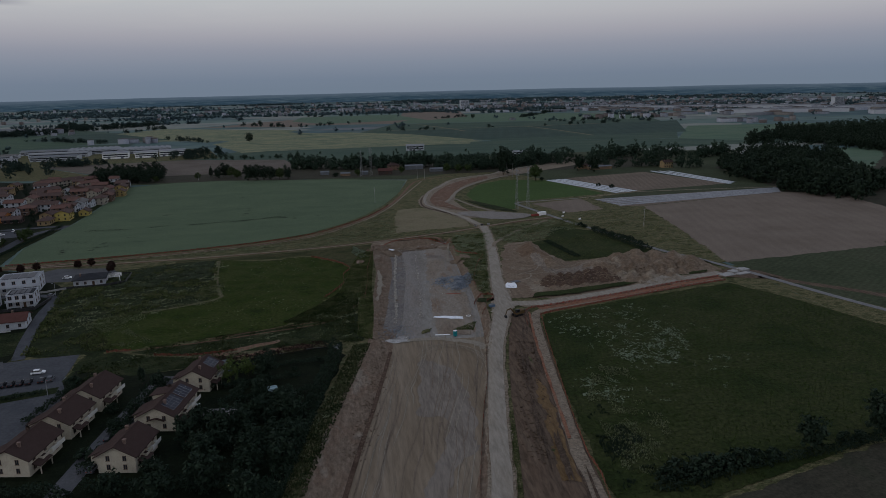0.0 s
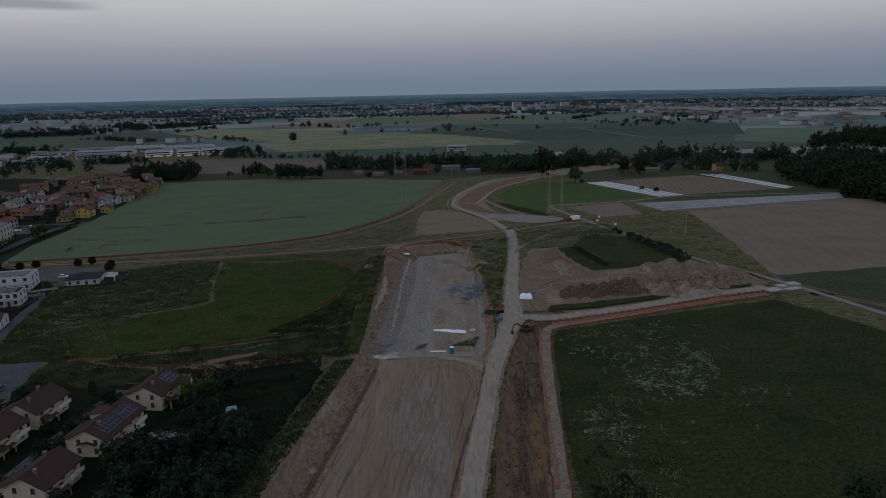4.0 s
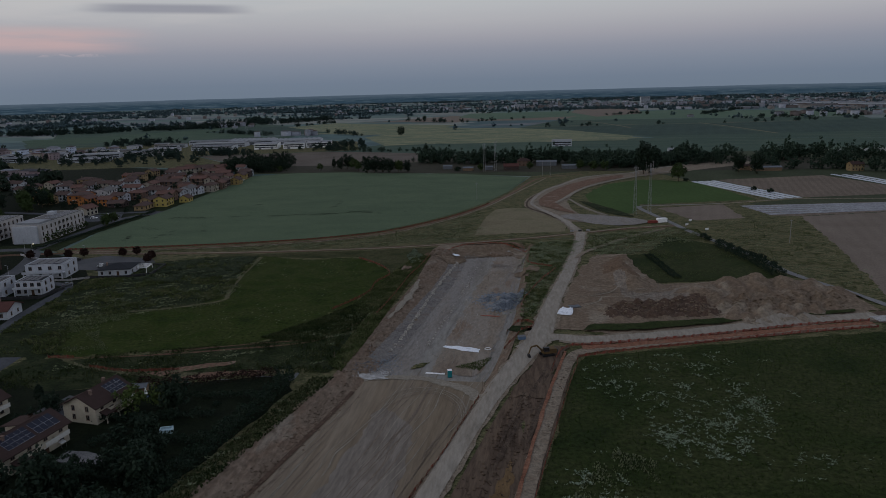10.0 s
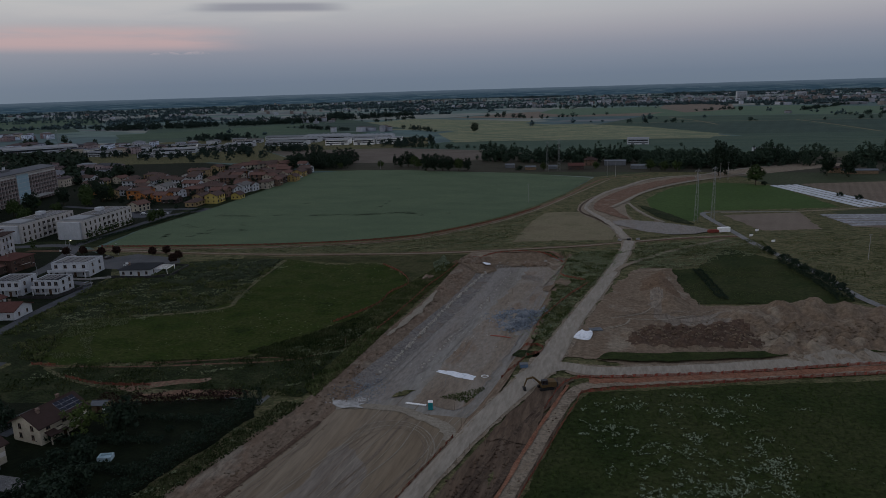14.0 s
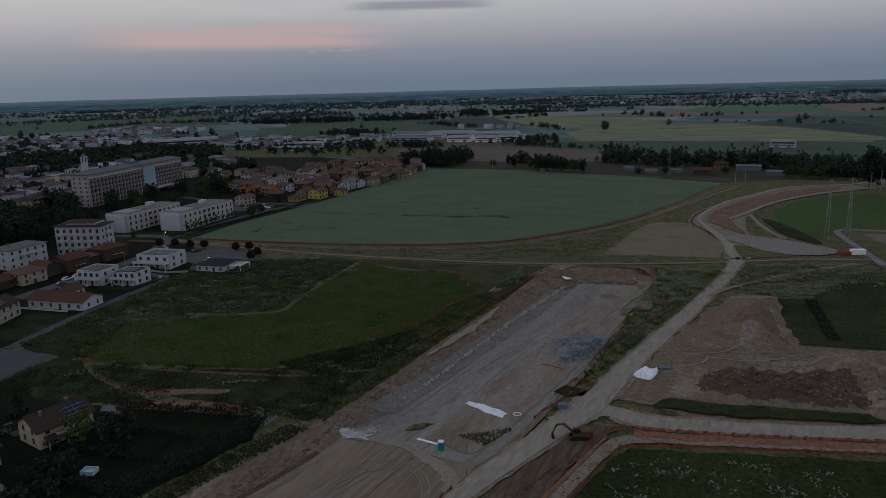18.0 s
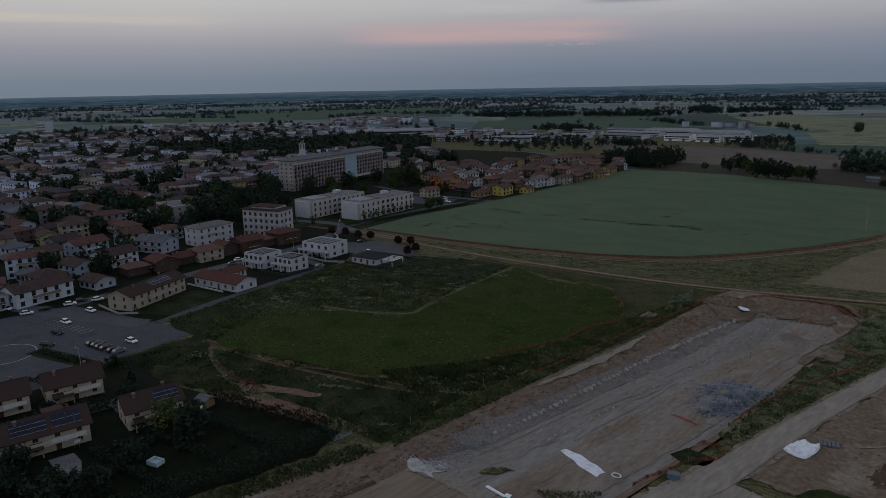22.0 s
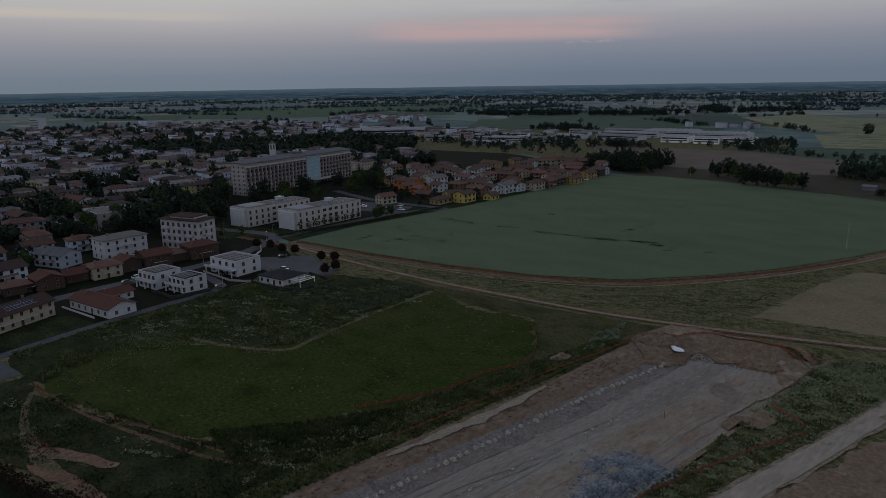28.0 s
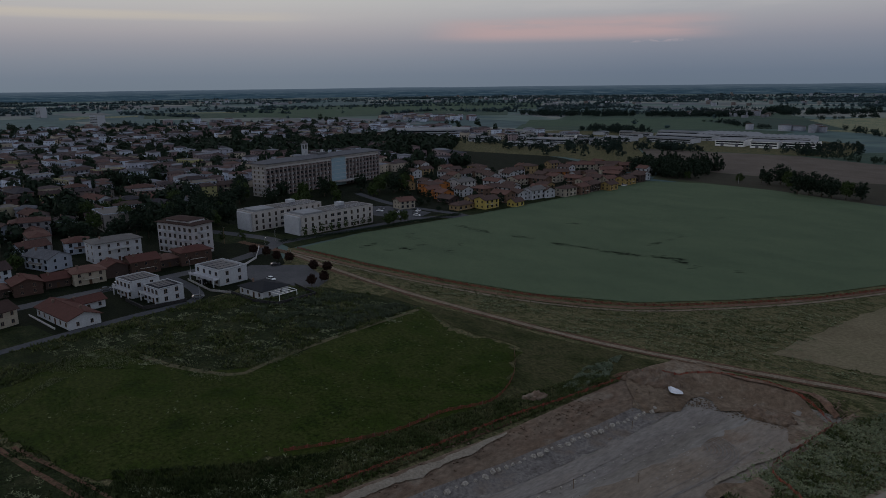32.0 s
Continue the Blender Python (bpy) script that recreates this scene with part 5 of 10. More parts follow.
ribbon("red_track", [(-93.4, 213.8), (-68.6, 222.2), (-54.8, 226.4), (-43.8, 231)], 0.9, M["rust_dim"], 0.09, "faint reddish wheel track along the weeds", "path", ragged=0.8, per=14)
ribbon("red_track", [(-35.5, 240), (-35.2, 255), (-33.2, 274), (-31, 299), (-32, 330), (-31.5, 352)], 1.1, M["rust_dim"], 0.16, "red earth line along the top of the bank", "path", ragged=0.6, per=14)
ribbon("red_track", [(-14, 369), (-2, 372), (8, 374), (15, 371)], 1.6, M["cut_red"], 0.62, "reddish earth along the head of the cutting", "path", ragged=0.8, per=14)
ribbon("drain", [(-42.8, 98), (-39, 121), (-34.5, 146), (-30.5, 170), (-27, 192)], 1.3, M["topsoil"], 0.2, "dark drain along the foot of the bank", "ditch", ragged=0.1)
surface("shale_foot", [(x - 5.5, y) for x, y in in_range(left_edge, 212, 350)] + [(x + 1.5, y) for x, y in in_range(left_edge, 212, 350)][::-1], M["shale"], 0.14, "grey shale along the foot of the bank", "bank", step=3, smooth=False, rough=0.2)
ribbon("cross_ramp", [(-26, 200), (-16, 202.5), (-6, 201), (3, 196), (7.5, 190), (10, 184)], 3.2, M["rut_pale"], 0.13, "pale ramp across the road bed", "road", ragged=0.5, per=14)
surface("brown_gravel", [(-8, 206), (5, 205), (8, 220), (11, 250), (14, 300), (15, 362), (2, 360), (0, 330), (-3, 300), (-5, 270), (-7, 240)], M["brown_gravel"], 0.13, "brown earthy gravel beside the running lane", "road bed", step=3, smooth=False, rough=0.06, edge=1.4)
ribbon("bank_ledge", [(-29.8, 250), (-28.4, 264), (-27.4, 278), (-27.2, 292), (-27.6, 302)], [0.6, 1.8, 2.2, 1.8, 0.6], M["rut_pale"], 0.3, "pale sandy ledge on the bank", "bank", ragged=0.8, per=12)
ribbon("running_lane", [(-20, 203), (-17, 221), (-14, 246), (-11.5, 280), (-9.5, 310), (-8, 345), (-6, 358)], 8.0, M["pale_lane"], 0.09, "pale grey running lane on the gravel bed", "road", ragged=0.3, per=14)


def rut(geo, pts, width, layer, seed):
    """One wheel rut: a thin ragged strip on the ground."""
    line = curve_through(pts, 10)
    n = len(line)
    vs = []
    for i, (x, y) in enumerate(line):
        x0, y0 = line[max(i - 1, 0)]
        x1, y1 = line[min(i + 1, n - 1)]
        d = Vector((x1 - x0, y1 - y0)).normalized()
        w = width * (0.6 + 0.9 * abs(noise.noise((x * 0.3, y * 0.3, seed)))) * min(1, 4 * i / n + 0.1, 4 * (n - 1 - i) / n + 0.1)
        for s in (-1, 1):
            px, py = x + d.y * s * w, y - d.x * s * w
            vs.append((px, py, height(px, py) + layer))
    geo.add(vs, [(2 * i, 2 * i + 1, 2 * i + 3, 2 * i + 2) for i in range(n - 1)])


rr = random.Random(17)
dark_ruts, pale_ruts, lane_ruts = Geo(), Geo(), Geo()
for k in range(60):  # along the bed, wandering a little
    y0 = rr.uniform(60, 175) if k < 44 else rr.uniform(205, 320)
    long_ = rr.uniform(14, 60)
    u = rr.random()
    pts = []
    for i in range(5):
        y = min(y0 + long_ * i / 4, 352)
        u = min(max(u + rr.uniform(-0.04, 0.04), 0.06), 0.92)
        a, b = float(np.interp(y, LEFT_Y, LEFT_X)), float(np.interp(y, RIGHT_Y, RIGHT_X))
        pts.append((a + (b - a) * u, y))
    for off in ((0, 1.9) if k % 2 else (0,)):
        rut(rr.choice((dark_ruts, pale_ruts)) if k < 44 else lane_ruts, [(x + off, y) for x, y in pts], rr.uniform(0.08, 0.2), 0.12 if k < 44 else 0.22, k)
for k in range(4):  # where lorries turn off the ramp
    o = k * 1.5 + rr.uniform(-0.9, 0.9)
    rut(rr.choice((dark_ruts, pale_ruts)), [(-20 + o * 0.4, 185 - o * 3), (-14 + o * 0.3, 195 - o * 1.6), (-5, 196.5 - o), (2.5 - o * 0.2, 191 - o * 1.3), (5.5 - o * 0.5, 180 - o * 2), (3 - o * 0.6, 160 - o * 2)], rr.uniform(0.08, 0.2), 0.13, k)
for k in range(34):  # on the yard before the mound
    x, y, a = rr.uniform(36, 62), rr.uniform(246, 290), rr.uniform(-0.5, 0.9)
    L = rr.uniform(6, 16)
    if any(inside(TIP_DARK, [x + k_ * L * math.cos(a)], [y + k_ * L * math.sin(a)])[0] for k_ in (0, 0.5, 1, 1.5, 2)):
        continue
    rut(rr.choice((dark_ruts, pale_ruts)), [(x, y), (x + L * math.cos(a), y + L * math.sin(a)), (x + 1.8 * L * math.cos(a + 0.25), y + 1.8 * L * math.sin(a + 0.25))], rr.uniform(0.12, 0.35), 0.16, k)
for k in range(9):  # where machines turn at the head of the cutting
    r0 = 2.2 + k * 0.75
    rut(lane_ruts, [(0.5 + r0 * math.cos(q) * 1.1, 334 + r0 * math.sin(q)) for q in (-0.5, 0.1, 0.7, 1.3, 1.9)], 0.16, 0.26, k)
soft_ruts = Geo()
for k in range(16):  # in the churned strip
    y0, u = rr.uniform(60, 190), rr.uniform(0.2, 0.95)
    rut(soft_ruts, [(float(np.interp(y, SPOIL_Y, SPOIL_L)) * (1 - u) + float(np.interp(y, SPOIL_Y, SPOIL_R)) * u + rr.uniform(-0.3, 0.3), y) for y in (y0, y0 + 8, y0 + 17, y0 + 25)], rr.uniform(0.3, 0.7), 0.30, k)
tagged(part("wheel_ruts", dark_ruts, M["rut_dark"]), "dark wheel ruts pressed into the earth", "ruts", kind="stuff")
tagged(part("wheel_ruts", soft_ruts, M["rut_soft"]), "deep dark ruts in the churned earth", "ruts", kind="stuff")
tagged(part("wheel_ruts", lane_ruts, M["pale_lane"]), "pale wheel marks on the gravel", "ruts", kind="stuff")
tagged(part("wheel_ruts", pale_ruts, M["rut_pale"]), "pale dusty wheel marks on the earth", "ruts", kind="stuff")

# ---- houses ----
WIN = {}


def window_data(w, h, kind):
    """Frame, pane and shutters of one window, facing -y, its wall face at y = 0."""
    key = (round(w, 2), round(h, 2), kind)
    if key not in WIN:
        g = Geo()
        t = 0.07
        g.box(-w / 2, -0.05, 0, -w / 2 + t, 0.02, h).box(w / 2 - t, -0.05, 0, w / 2, 0.02, h).box(-w / 2, -0.05, h - t, w / 2, 0.02, h).box(-t / 2, -0.045, 0, t / 2, 0.02, h)
        g.box(-w / 2 - 0.08, -0.14, -0.08, w / 2 + 0.08, 0.02, 0)
        if kind == "shutters":
            for sx in (-1, 1):
                x = sx * w * 0.76
                g.box(x - w * 0.25, -0.08, 0, x + w * 0.25, 0.0, h, 1)
        p = Geo().box(-w / 2 + t, -0.02, 0, w / 2 - t, 0.015, h - t)
        WIN[key] = (g.data("window", [M["frame"], M["shutter"]]), p.data("pane", M["glass"]))
    return WIN[key]


def put_window(parent, x, y, z, face, w=1.1, h=1.3, kind="plain", name="window"):
    fr, pn = window_data(w, h, kind)
    ob = piece(name, fr, parent, m=Matrix.Translation((x, y, z)) @ Matrix.Rotation(radians(face), 4, "Z"))
    piece("pane", pn, ob)
    return ob


def gable_roof(L, W, ze, rise, over=0.7, thick=0.22):
    a = W / 2 + over
    drop = rise * over / (W / 2)
    z = ze - drop
    out = [(-a, z), (0, ze + rise), (a, z), (a, z - thick), (0, ze + rise - thick), (-a, z - thick)]
    g = Geo()
    n = len(out)
    xs = (-L / 2 - over, L / 2 + over)
    vs = [(x, y, zz + thick) for x in xs for y, zz in out]
    fs = [(i, n + i, n + (i + 1) % n, (i + 1) % n) for i in range(n)] + [(0, 1, 4, 5), (1, 2, 3, 4), (n + 5, n + 4, n + 1, n), (n + 4, n + 3, n + 2, n + 1)]
    g.add(vs, fs)
    g.box(xs[0], -0.12, ze + rise + thick - 0.03, xs[1], 0.12, ze + rise + thick + 0.07)
    return g


def hip_roof(L, W, ze, rise, over=0.7, thick=0.2):
    a, b = L / 2 + over, W / 2 + over
    r = max(a - b, 0.0)
    vs = [(-a, -b, ze), (a, -b, ze), (a, b, ze), (-a, b, ze), (-a, -b, ze + thick), (a, -b, ze + thick), (a, b, ze + thick), (-a, b, ze + thick), (-r, 0, ze + rise + thick), (r, 0, ze + rise + thick)]
    fs = [(3, 2, 1, 0), (0, 1, 5, 4), (1, 2, 6, 5), (2, 3, 7, 6), (3, 0, 4, 7), (4, 5, 9, 8), (5, 6, 9), (6, 7, 8, 9), (7, 4, 8)]
    return Geo().add(vs, fs)


def flat_roof(L, W, ze, lip=0.4, t=0.25):
    g = Geo().box(-L / 2, -W / 2, ze, L / 2, W / 2, ze + 0.12)
    g.box(-L / 2, -W / 2, ze, L / 2, -W / 2 + t, ze + lip, 1).box(-L / 2, W / 2 - t, ze, L / 2, W / 2, ze + lip, 1)
    g.box(-L / 2, -W / 2 + t, ze, -L / 2 + t, W / 2 - t, ze + lip, 1).box(L / 2 - t, -W / 2 + t, ze, L / 2, W / 2 - t, ze + lip, 1)
    return g


def chimney(parent, x, y, z, h=1.2, mat="chimney_brick"):
    g = Geo().box(x - 0.3, y - 0.3, z - 0.8, x + 0.3, y + 0.3, z + h).box(x - 0.4, y - 0.4, z + h, x + 0.4, y + 0.4, z + h + 0.1)
    for dx in (-0.28, 0.2):
        g.box(x + dx, y - 0.28, z + h + 0.1, x + dx + 0.08, y + 0.28, z + h + 0.35)
    g.box(x - 0.42, y - 0.42, z + h + 0.35, x + 0.42, y + 0.42, z + h + 0.43)
    return part("chimney", g, M[mat], parent)


def solar_array(parent, x0, x1, y_low, y_high, z_low, z_high, cols, rows):
    """Panels lying on a roof slope that falls towards -y."""
    slope = (z_high - z_low) / (y_high - y_low)
    dw, dv = (x1 - x0) / cols, (y_high - y_low) / rows
    for i in range(cols):
        for j in range(rows):
            xa, xb = x0 + i * dw + 0.06, x0 + (i + 1) * dw - 0.06
            ya, yb = y_low + j * dv + 0.05, y_low + (j + 1) * dv - 0.05
            za, zb = z_low + (ya - y_low) * slope, z_low + (yb - y_low) * slope
            vs = [(xa, ya, za + 0.1), (xb, ya, za + 0.1), (xb, yb, zb + 0.1), (xa, yb, zb + 0.1), (xa, ya, za + 0.02), (xb, ya, za + 0.02), (xb, yb, zb + 0.02), (xa, yb, zb + 0.02)]
            g = Geo().add(vs, [(0, 1, 2, 3)]).add(vs, [(0, 4, 5, 1), (1, 5, 6, 2), (2, 6, 7, 3), (3, 7, 4, 0)], 1)
            part("solar_panel", g, [M["solar"], M["solar_frame"]], parent)


def house(label, L, W, eaves, rise, wall="town_wall", roof="town_roof", shape="gable", floors=2, per=4, win="shutters", balcony=True, chimneys=2, m=None, name="house", category="house", solar=None, group="", simple=False, ww=1.1, wh=1.35):
    """A plain house: ridge along x, centre at the origin."""
    h = thing(name, label, category, m, group)
    g = Geo()
    g.box(-L / 2, -W / 2, 0, L / 2, W / 2, eaves)
    if shape == "gable":
        for sx in (-1, 1):
            x = sx * L / 2
            xi = x - sx * 0.25
            tri = [(x, -W / 2, eaves), (x, W / 2, eaves), (x, 0, eaves + rise), (xi, -W / 2, eaves), (xi, W / 2, eaves), (xi, 0, eaves + rise)]
            g.add(tri, [(0, 1, 2), (5, 4, 3), (0, 2, 5, 3), (1, 4, 5, 2)])
    part("wall", g, M[wall], h)
    if shape == "gable":
        rg = gable_roof(L, W, eaves, rise)
        part("roof", rg, M[roof], h)
    elif shape == "hip":
        part("roof", hip_roof(L, W, eaves, rise), M[roof], h)
    else:
        part("roof", flat_roof(L, W, eaves), [M[roof], M[wall]], h)
    fh = eaves / floors
    if simple:
        g = Geo()
        for side in (-1, 1):
            for k in range(floors):
                for i in range(per):
                    x, z = -L / 2 + L * (i + 0.5) / per, k * fh + 0.95
                    y = side * W / 2
                    g.box(x - 0.75, y - 0.06, z - 0.15, x + 0.75, y + 0.06, z + 1.6).box(x - 0.85, y - 0.1, z - 0.25, x + 0.85, y + 0.1, z - 0.15, 1)
        for sx in (-1, 1):
            for k in range(floors):
                for j in (-0.22, 0.22):
                    z, y = k * fh + 0.95, j * W
                    g.box(sx * L / 2 - 0.06, y - 0.5, z, sx * L / 2 + 0.06, y + 0.5, z + 1.3)
        tagged(part("window_glazing", g, [M["glass"], M["fascia"]], h), kind="stuff")
    for k in range(0 if simple else floors):
        z = k * fh + 0.95
        for i in range(per):
            x = -L / 2 + L * (i + 0.5) / per
            for side, face in ((-1, 0), (1, 180)):
                if k == 0 and i == per // 2 and side == -1:
                    g = Geo().box(x - 0.55, -W / 2 - 0.05, 0.05, x + 0.55, -W / 2 + 0.05, 2.2)
                    part("door", g, M["shutter"], h)
                else:
                    put_window(h, x, side * W / 2, z if wh < 1.6 else z - 0.4, face, ww, wh, win)
        for sx, face in ((-1, -90), (1, 90)):
            for j in ((-0.22, 0.22) if W > 9 else (0.0,)):
                put_window(h, sx * L / 2, j * W, z if wh < 1.6 else z - 0.4, face, ww * 0.9, wh, win)
    if balcony and floors > 1:
        g = Geo()
        z = (floors - 1) * fh
        x0, x1 = -L * 0.22, L * 0.24
        g.box(x0, -W / 2 - 1.3, z - 0.16, x1, -W / 2, z)
        part("balcony", g, M["fascia"], h)
        g = Geo().box(x0, -W / 2 - 1.3, z, x1, -W / 2 - 1.2, z + 0.95).box(x0, -W / 2 - 1.2, z, x0 + 0.1, -W / 2, z + 0.95).box(x1 - 0.1, -W / 2 - 1.2, z, x1, -W / 2, z + 0.95)
        part("parapet", g, M[wall], h)
        if simple:
            x0, x1 = -L * 0.38, L * 0.1
            part("balcony", Geo().box(x0, W / 2, z - 0.16, x1, W / 2 + 1.3, z), M["fascia"], h)
            part("parapet", Geo().box(x0, W / 2 + 1.2, z, x1, W / 2 + 1.3, z + 0.95).box(x0, W / 2, z, x0 + 0.1, W / 2 + 1.2, z + 0.95).box(x1 - 0.1, W / 2, z, x1, W / 2 + 1.2, z + 0.95), M[wall], h)
    for i in range(chimneys):
        x = L * (0.28 if i else -0.3)
        y = W * 0.14 * (1 if i else -1)
        top = eaves + (rise * (1 - abs(y) / (W / 2)) if shape != "flat" else 0.3) + 0.2
        chimney(h, x, y, top, 0.7)
    if solar:
        x0, x1, c, r = solar
        yl, yh = -W / 2 * 0.78, -W / 2 * 0.18
        f = lambda y: eaves + rise * (1 - abs(y) / (W / 2)) + 0.24
        solar_array(h, x0, x1, yl, yh, f(yl), f(yh), c, r)
    return h


# the semi-detached houses beside the site, with brown roofs and cream gables
NEAR = [  # front right corner, length, width, stretches of solar panels
    (-92.8, 119.2, 12.5, 9.4, ()), (-88.6, 140, 17.5, 9.8, ((-6.6, 0.6, 5, 3), (1.4, 7.6, 4, 2))), (-84.2, 165, 12.8, 9.3, ((0.4, 6.0, 4, 3),)),
    (-118.3, 121.4, 14.5, 9.8, ()), (-115.6, 139.8, 12.8, 10, ()), (-113.2, 156.2, 13.2, 9.6, ())]
for n_house, (x, y, L, W, sol) in enumerate(NEAR):
    a = 82.0
    u, n = Vector((math.cos(radians(a)), math.sin(radians(a)))), Vector((-math.sin(radians(a)), math.cos(radians(a))))
    c = Vector((x, y)) + u * L / 2 + n * W / 2
    eaves_, rise_ = 4.6, 2.5
    label = "cream semi-detached house with brown tiled roof and solar panels" if sol else "cream semi-detached house with brown tiled gable roof"
    h = house(label, L, W, eaves_, rise_, "cream_yellow", "roof_brown", "gable", 2, 3 if L < 16 else 4, "plain", True, 3 if L > 14 else 2, at(c.x, c.y, 0, a), group="semi-detached houses by the site")
    for x0, x1, cols_, rows_ in sol:
        yl, yh = -W / 2 * 0.86, -W / 2 * 0.16
        f = lambda q: eaves_ + rise_ * (1 - abs(q) / (W / 2)) + 0.24
        solar_array(h, x0, x1, yl, yh, f(yl), f(yh), cols_, rows_)
    # a tiled canopy on the garden side and a low entrance wing on the street side
    vs = [(-L * 0.42, -W / 2 - 2.2, 2.3), (-L * 0.05, -W / 2 - 2.2, 2.3), (-L * 0.05, -W / 2, 2.9), (-L * 0.42, -W / 2, 2.9)]
    part("porch_roof", Geo().add(vs + [(p[0], p[1], p[2] - 0.18) for p in vs], [(0, 1, 2, 3), (7, 6, 5, 4), (0, 4, 5, 1), (1, 5, 6, 2), (3, 7, 4, 0)]), M["roof_brown"], h)
    for px in (-L * 0.4, -L * 0.07):
        part("post", Geo().box(px - 0.12, -W / 2 - 2.1, 0, px + 0.12, -W / 2 - 1.86, 2.3), M["cream"], h)
    wing = part("entrance_wing", Geo().box(-L * 0.34, W / 2, 0, L * 0.02, W / 2 + 2.6, 3.6), M["cream_yellow"], h)
    vs = [(-L * 0.34 - 0.5, W / 2 + 3.1, 3.5), (L * 0.02 + 0.5, W / 2 + 3.1, 3.5), (L * 0.02 + 0.5, W / 2 - 0.4, 5.1), (-L * 0.34 - 0.5, W / 2 - 0.4, 5.1)]
    part("wing_roof", Geo().add(vs + [(p[0], p[1], p[2] - 0.18) for p in vs], [(1, 0, 3, 2), (4, 5, 6, 7), (0, 1, 5, 4), (1, 2, 6, 5), (3, 0, 4, 7)]), M["roof_brown"], wing)
    part("balcony_slab", Geo().box(L * 0.05, -W / 2 - 1.5, 2.45, L * 0.44, -W / 2, 2.6).box(L * 0.05, -W / 2 - 1.5, 2.6, L * 0.44, -W / 2 - 1.4, 3.5), M["fascia"], h, "pale balcony front")
    part("drive", Geo().box(-L / 2, W / 2 + 2.8, 0.05, L * 0.4, W / 2 + 6.0, 0.13), M["asphalt"], h)
    e = -L / 2
    if n_house == 1:
        # gable canopy over the end wall window, and a raised cross gable on the street slope
        vs = [(e - 0.8, -2.4, 3.4), (e - 0.8, 0, 4.1), (e - 0.8, 2.4, 3.4), (e, -2.4, 3.4), (e, 0, 4.1), (e, 2.4, 3.4)]
        part("canopy", Geo().add(vs + [(p[0], p[1], p[2] - 0.15) for p in vs], [(0, 3, 4, 1), (1, 4, 5, 2), (6, 7, 10, 9), (7, 8, 11, 10), (0, 1, 7, 6), (1, 2, 8, 7)]), M["roof_brown"], h)
        part("dormer", Geo().add([(1, 0.4, 5), (5.4, 0.4, 5), (1, W / 2, 5), (5.4, W / 2, 5), (1, 0.4, 7.1), (5.4, 0.4, 7.1), (1, W / 2, 6.4), (5.4, W / 2, 6.4)], [(0, 2, 6, 4), (3, 1, 5, 7), (2, 3, 7, 6), (1, 0, 4, 5)]), M["cream_yellow"], h)
        part("dormer_roof", Geo().add([(0.4, 0.1, 7.3), (6, 0.1, 7.3), (6, W / 2 + 0.7, 6.35), (0.4, W / 2 + 0.7, 6.35), (0.4, 0.1, 7.12), (6, 0.1, 7.12), (6, W / 2 + 0.7, 6.17), (0.4, W / 2 + 0.7, 6.17)], [(0, 1, 2, 3), (7, 6, 5, 4), (0, 4, 5, 1), (1, 5, 6, 2), (2, 6, 7, 3), (3, 7, 4, 0)]), M["roof_brown"], h)

# ---- large buildings ----
def rotated(x, y, a, lx, ly):
    c, s = math.cos(radians(a)), math.sin(radians(a))
    return x + c * lx - s * ly, y + s * lx + c * ly


# the long hospital-like slab
HOSP = thing("slab_building", "long seven-storey building with loggias and a dark hipped roof", "building", at(*rotated(-388, 412, 105.8, 61, 7), 0, 105.8))
HL, HW, HH = 122.0, 14.5, 23.2
g = Geo().box(-HL / 2, -HW / 2 + 1.2, 0, HL / 2, HW / 2, HH)
part("wall", g, M["hosp_wall"], HOSP)
part("end_wall", Geo().box(-HL / 2 - 0.3, -HW / 2, 0, -HL / 2, HW / 2, HH), M["hosp_end"], HOSP, "pale end wall")
part("roof", hip_roof(HL, HW, HH, 2.2, 1.4, 0.5), M["hosp_roof"], HOSP)
part("attic_band", Geo().box(-HL / 2, -HW / 2 + 0.2, HH - 3.0, HL / 2, -HW / 2 + 1.2, HH), M["plaster_grey"], HOSP)
for k in range(7):
    z = k * 3.15
    part("floor_band", Geo().box(-HL / 2, -HW / 2 - 0.2, z + 2.85, HL / 2, -HW / 2 + 1.2, z + 3.15), M["hosp_pier"], HOSP)
    part("end_band", Geo().box(-HL / 2 - 0.6, -HW / 2 - 0.2, z + 2.85, -HL / 2 - 0.3, HW / 2, z + 3.1), M["plaster_white"], HOSP)
bays = 30
bw = HL / bays
loggia = Geo().box(-bw / 2 + 0.35, -0.02, 0.1, bw / 2 - 0.35, 0.1, 2.6).data("loggia_window", M["glass"])
rail = Geo().box(-bw / 2 + 0.1, 0, 0, bw / 2 - 0.1, 0.08, 0.95).data("parapet", M["hosp_wall"])
blind = Geo().box(-0.8, -0.06, 1.2, 0.55, 0.0, 2.6).data("blind", M["plaster_white"])
rb = random.Random(3)
for i in range(bays + 1):
    x = -HL / 2 + i * bw
    part("pier", Geo().box(x - 0.42, -HW / 2 - 0.3, 0, x + 0.42, -HW / 2 + 1.2, HH - 3), M["hosp_pier"], HOSP)
for i in range(bays):
    x = -HL / 2 + (i + 0.5) * bw
    if i in (16, 17, 18, 19):
        continue
    for k in range(7):
        w_ = piece("loggia_window", loggia, HOSP, m=Matrix.Translation((x, -HW / 2 + 1.15, k * 3.15)))
        piece("parapet", rail, HOSP, m=Matrix.Translation((x, -HW / 2 - 0.1, k * 3.15 + 0.02)))
        if rb.random() < 0.55:
            piece("blind", blind, w_)
x0, x1 = -HL / 2 + 16 * bw, -HL / 2 + 20 * bw
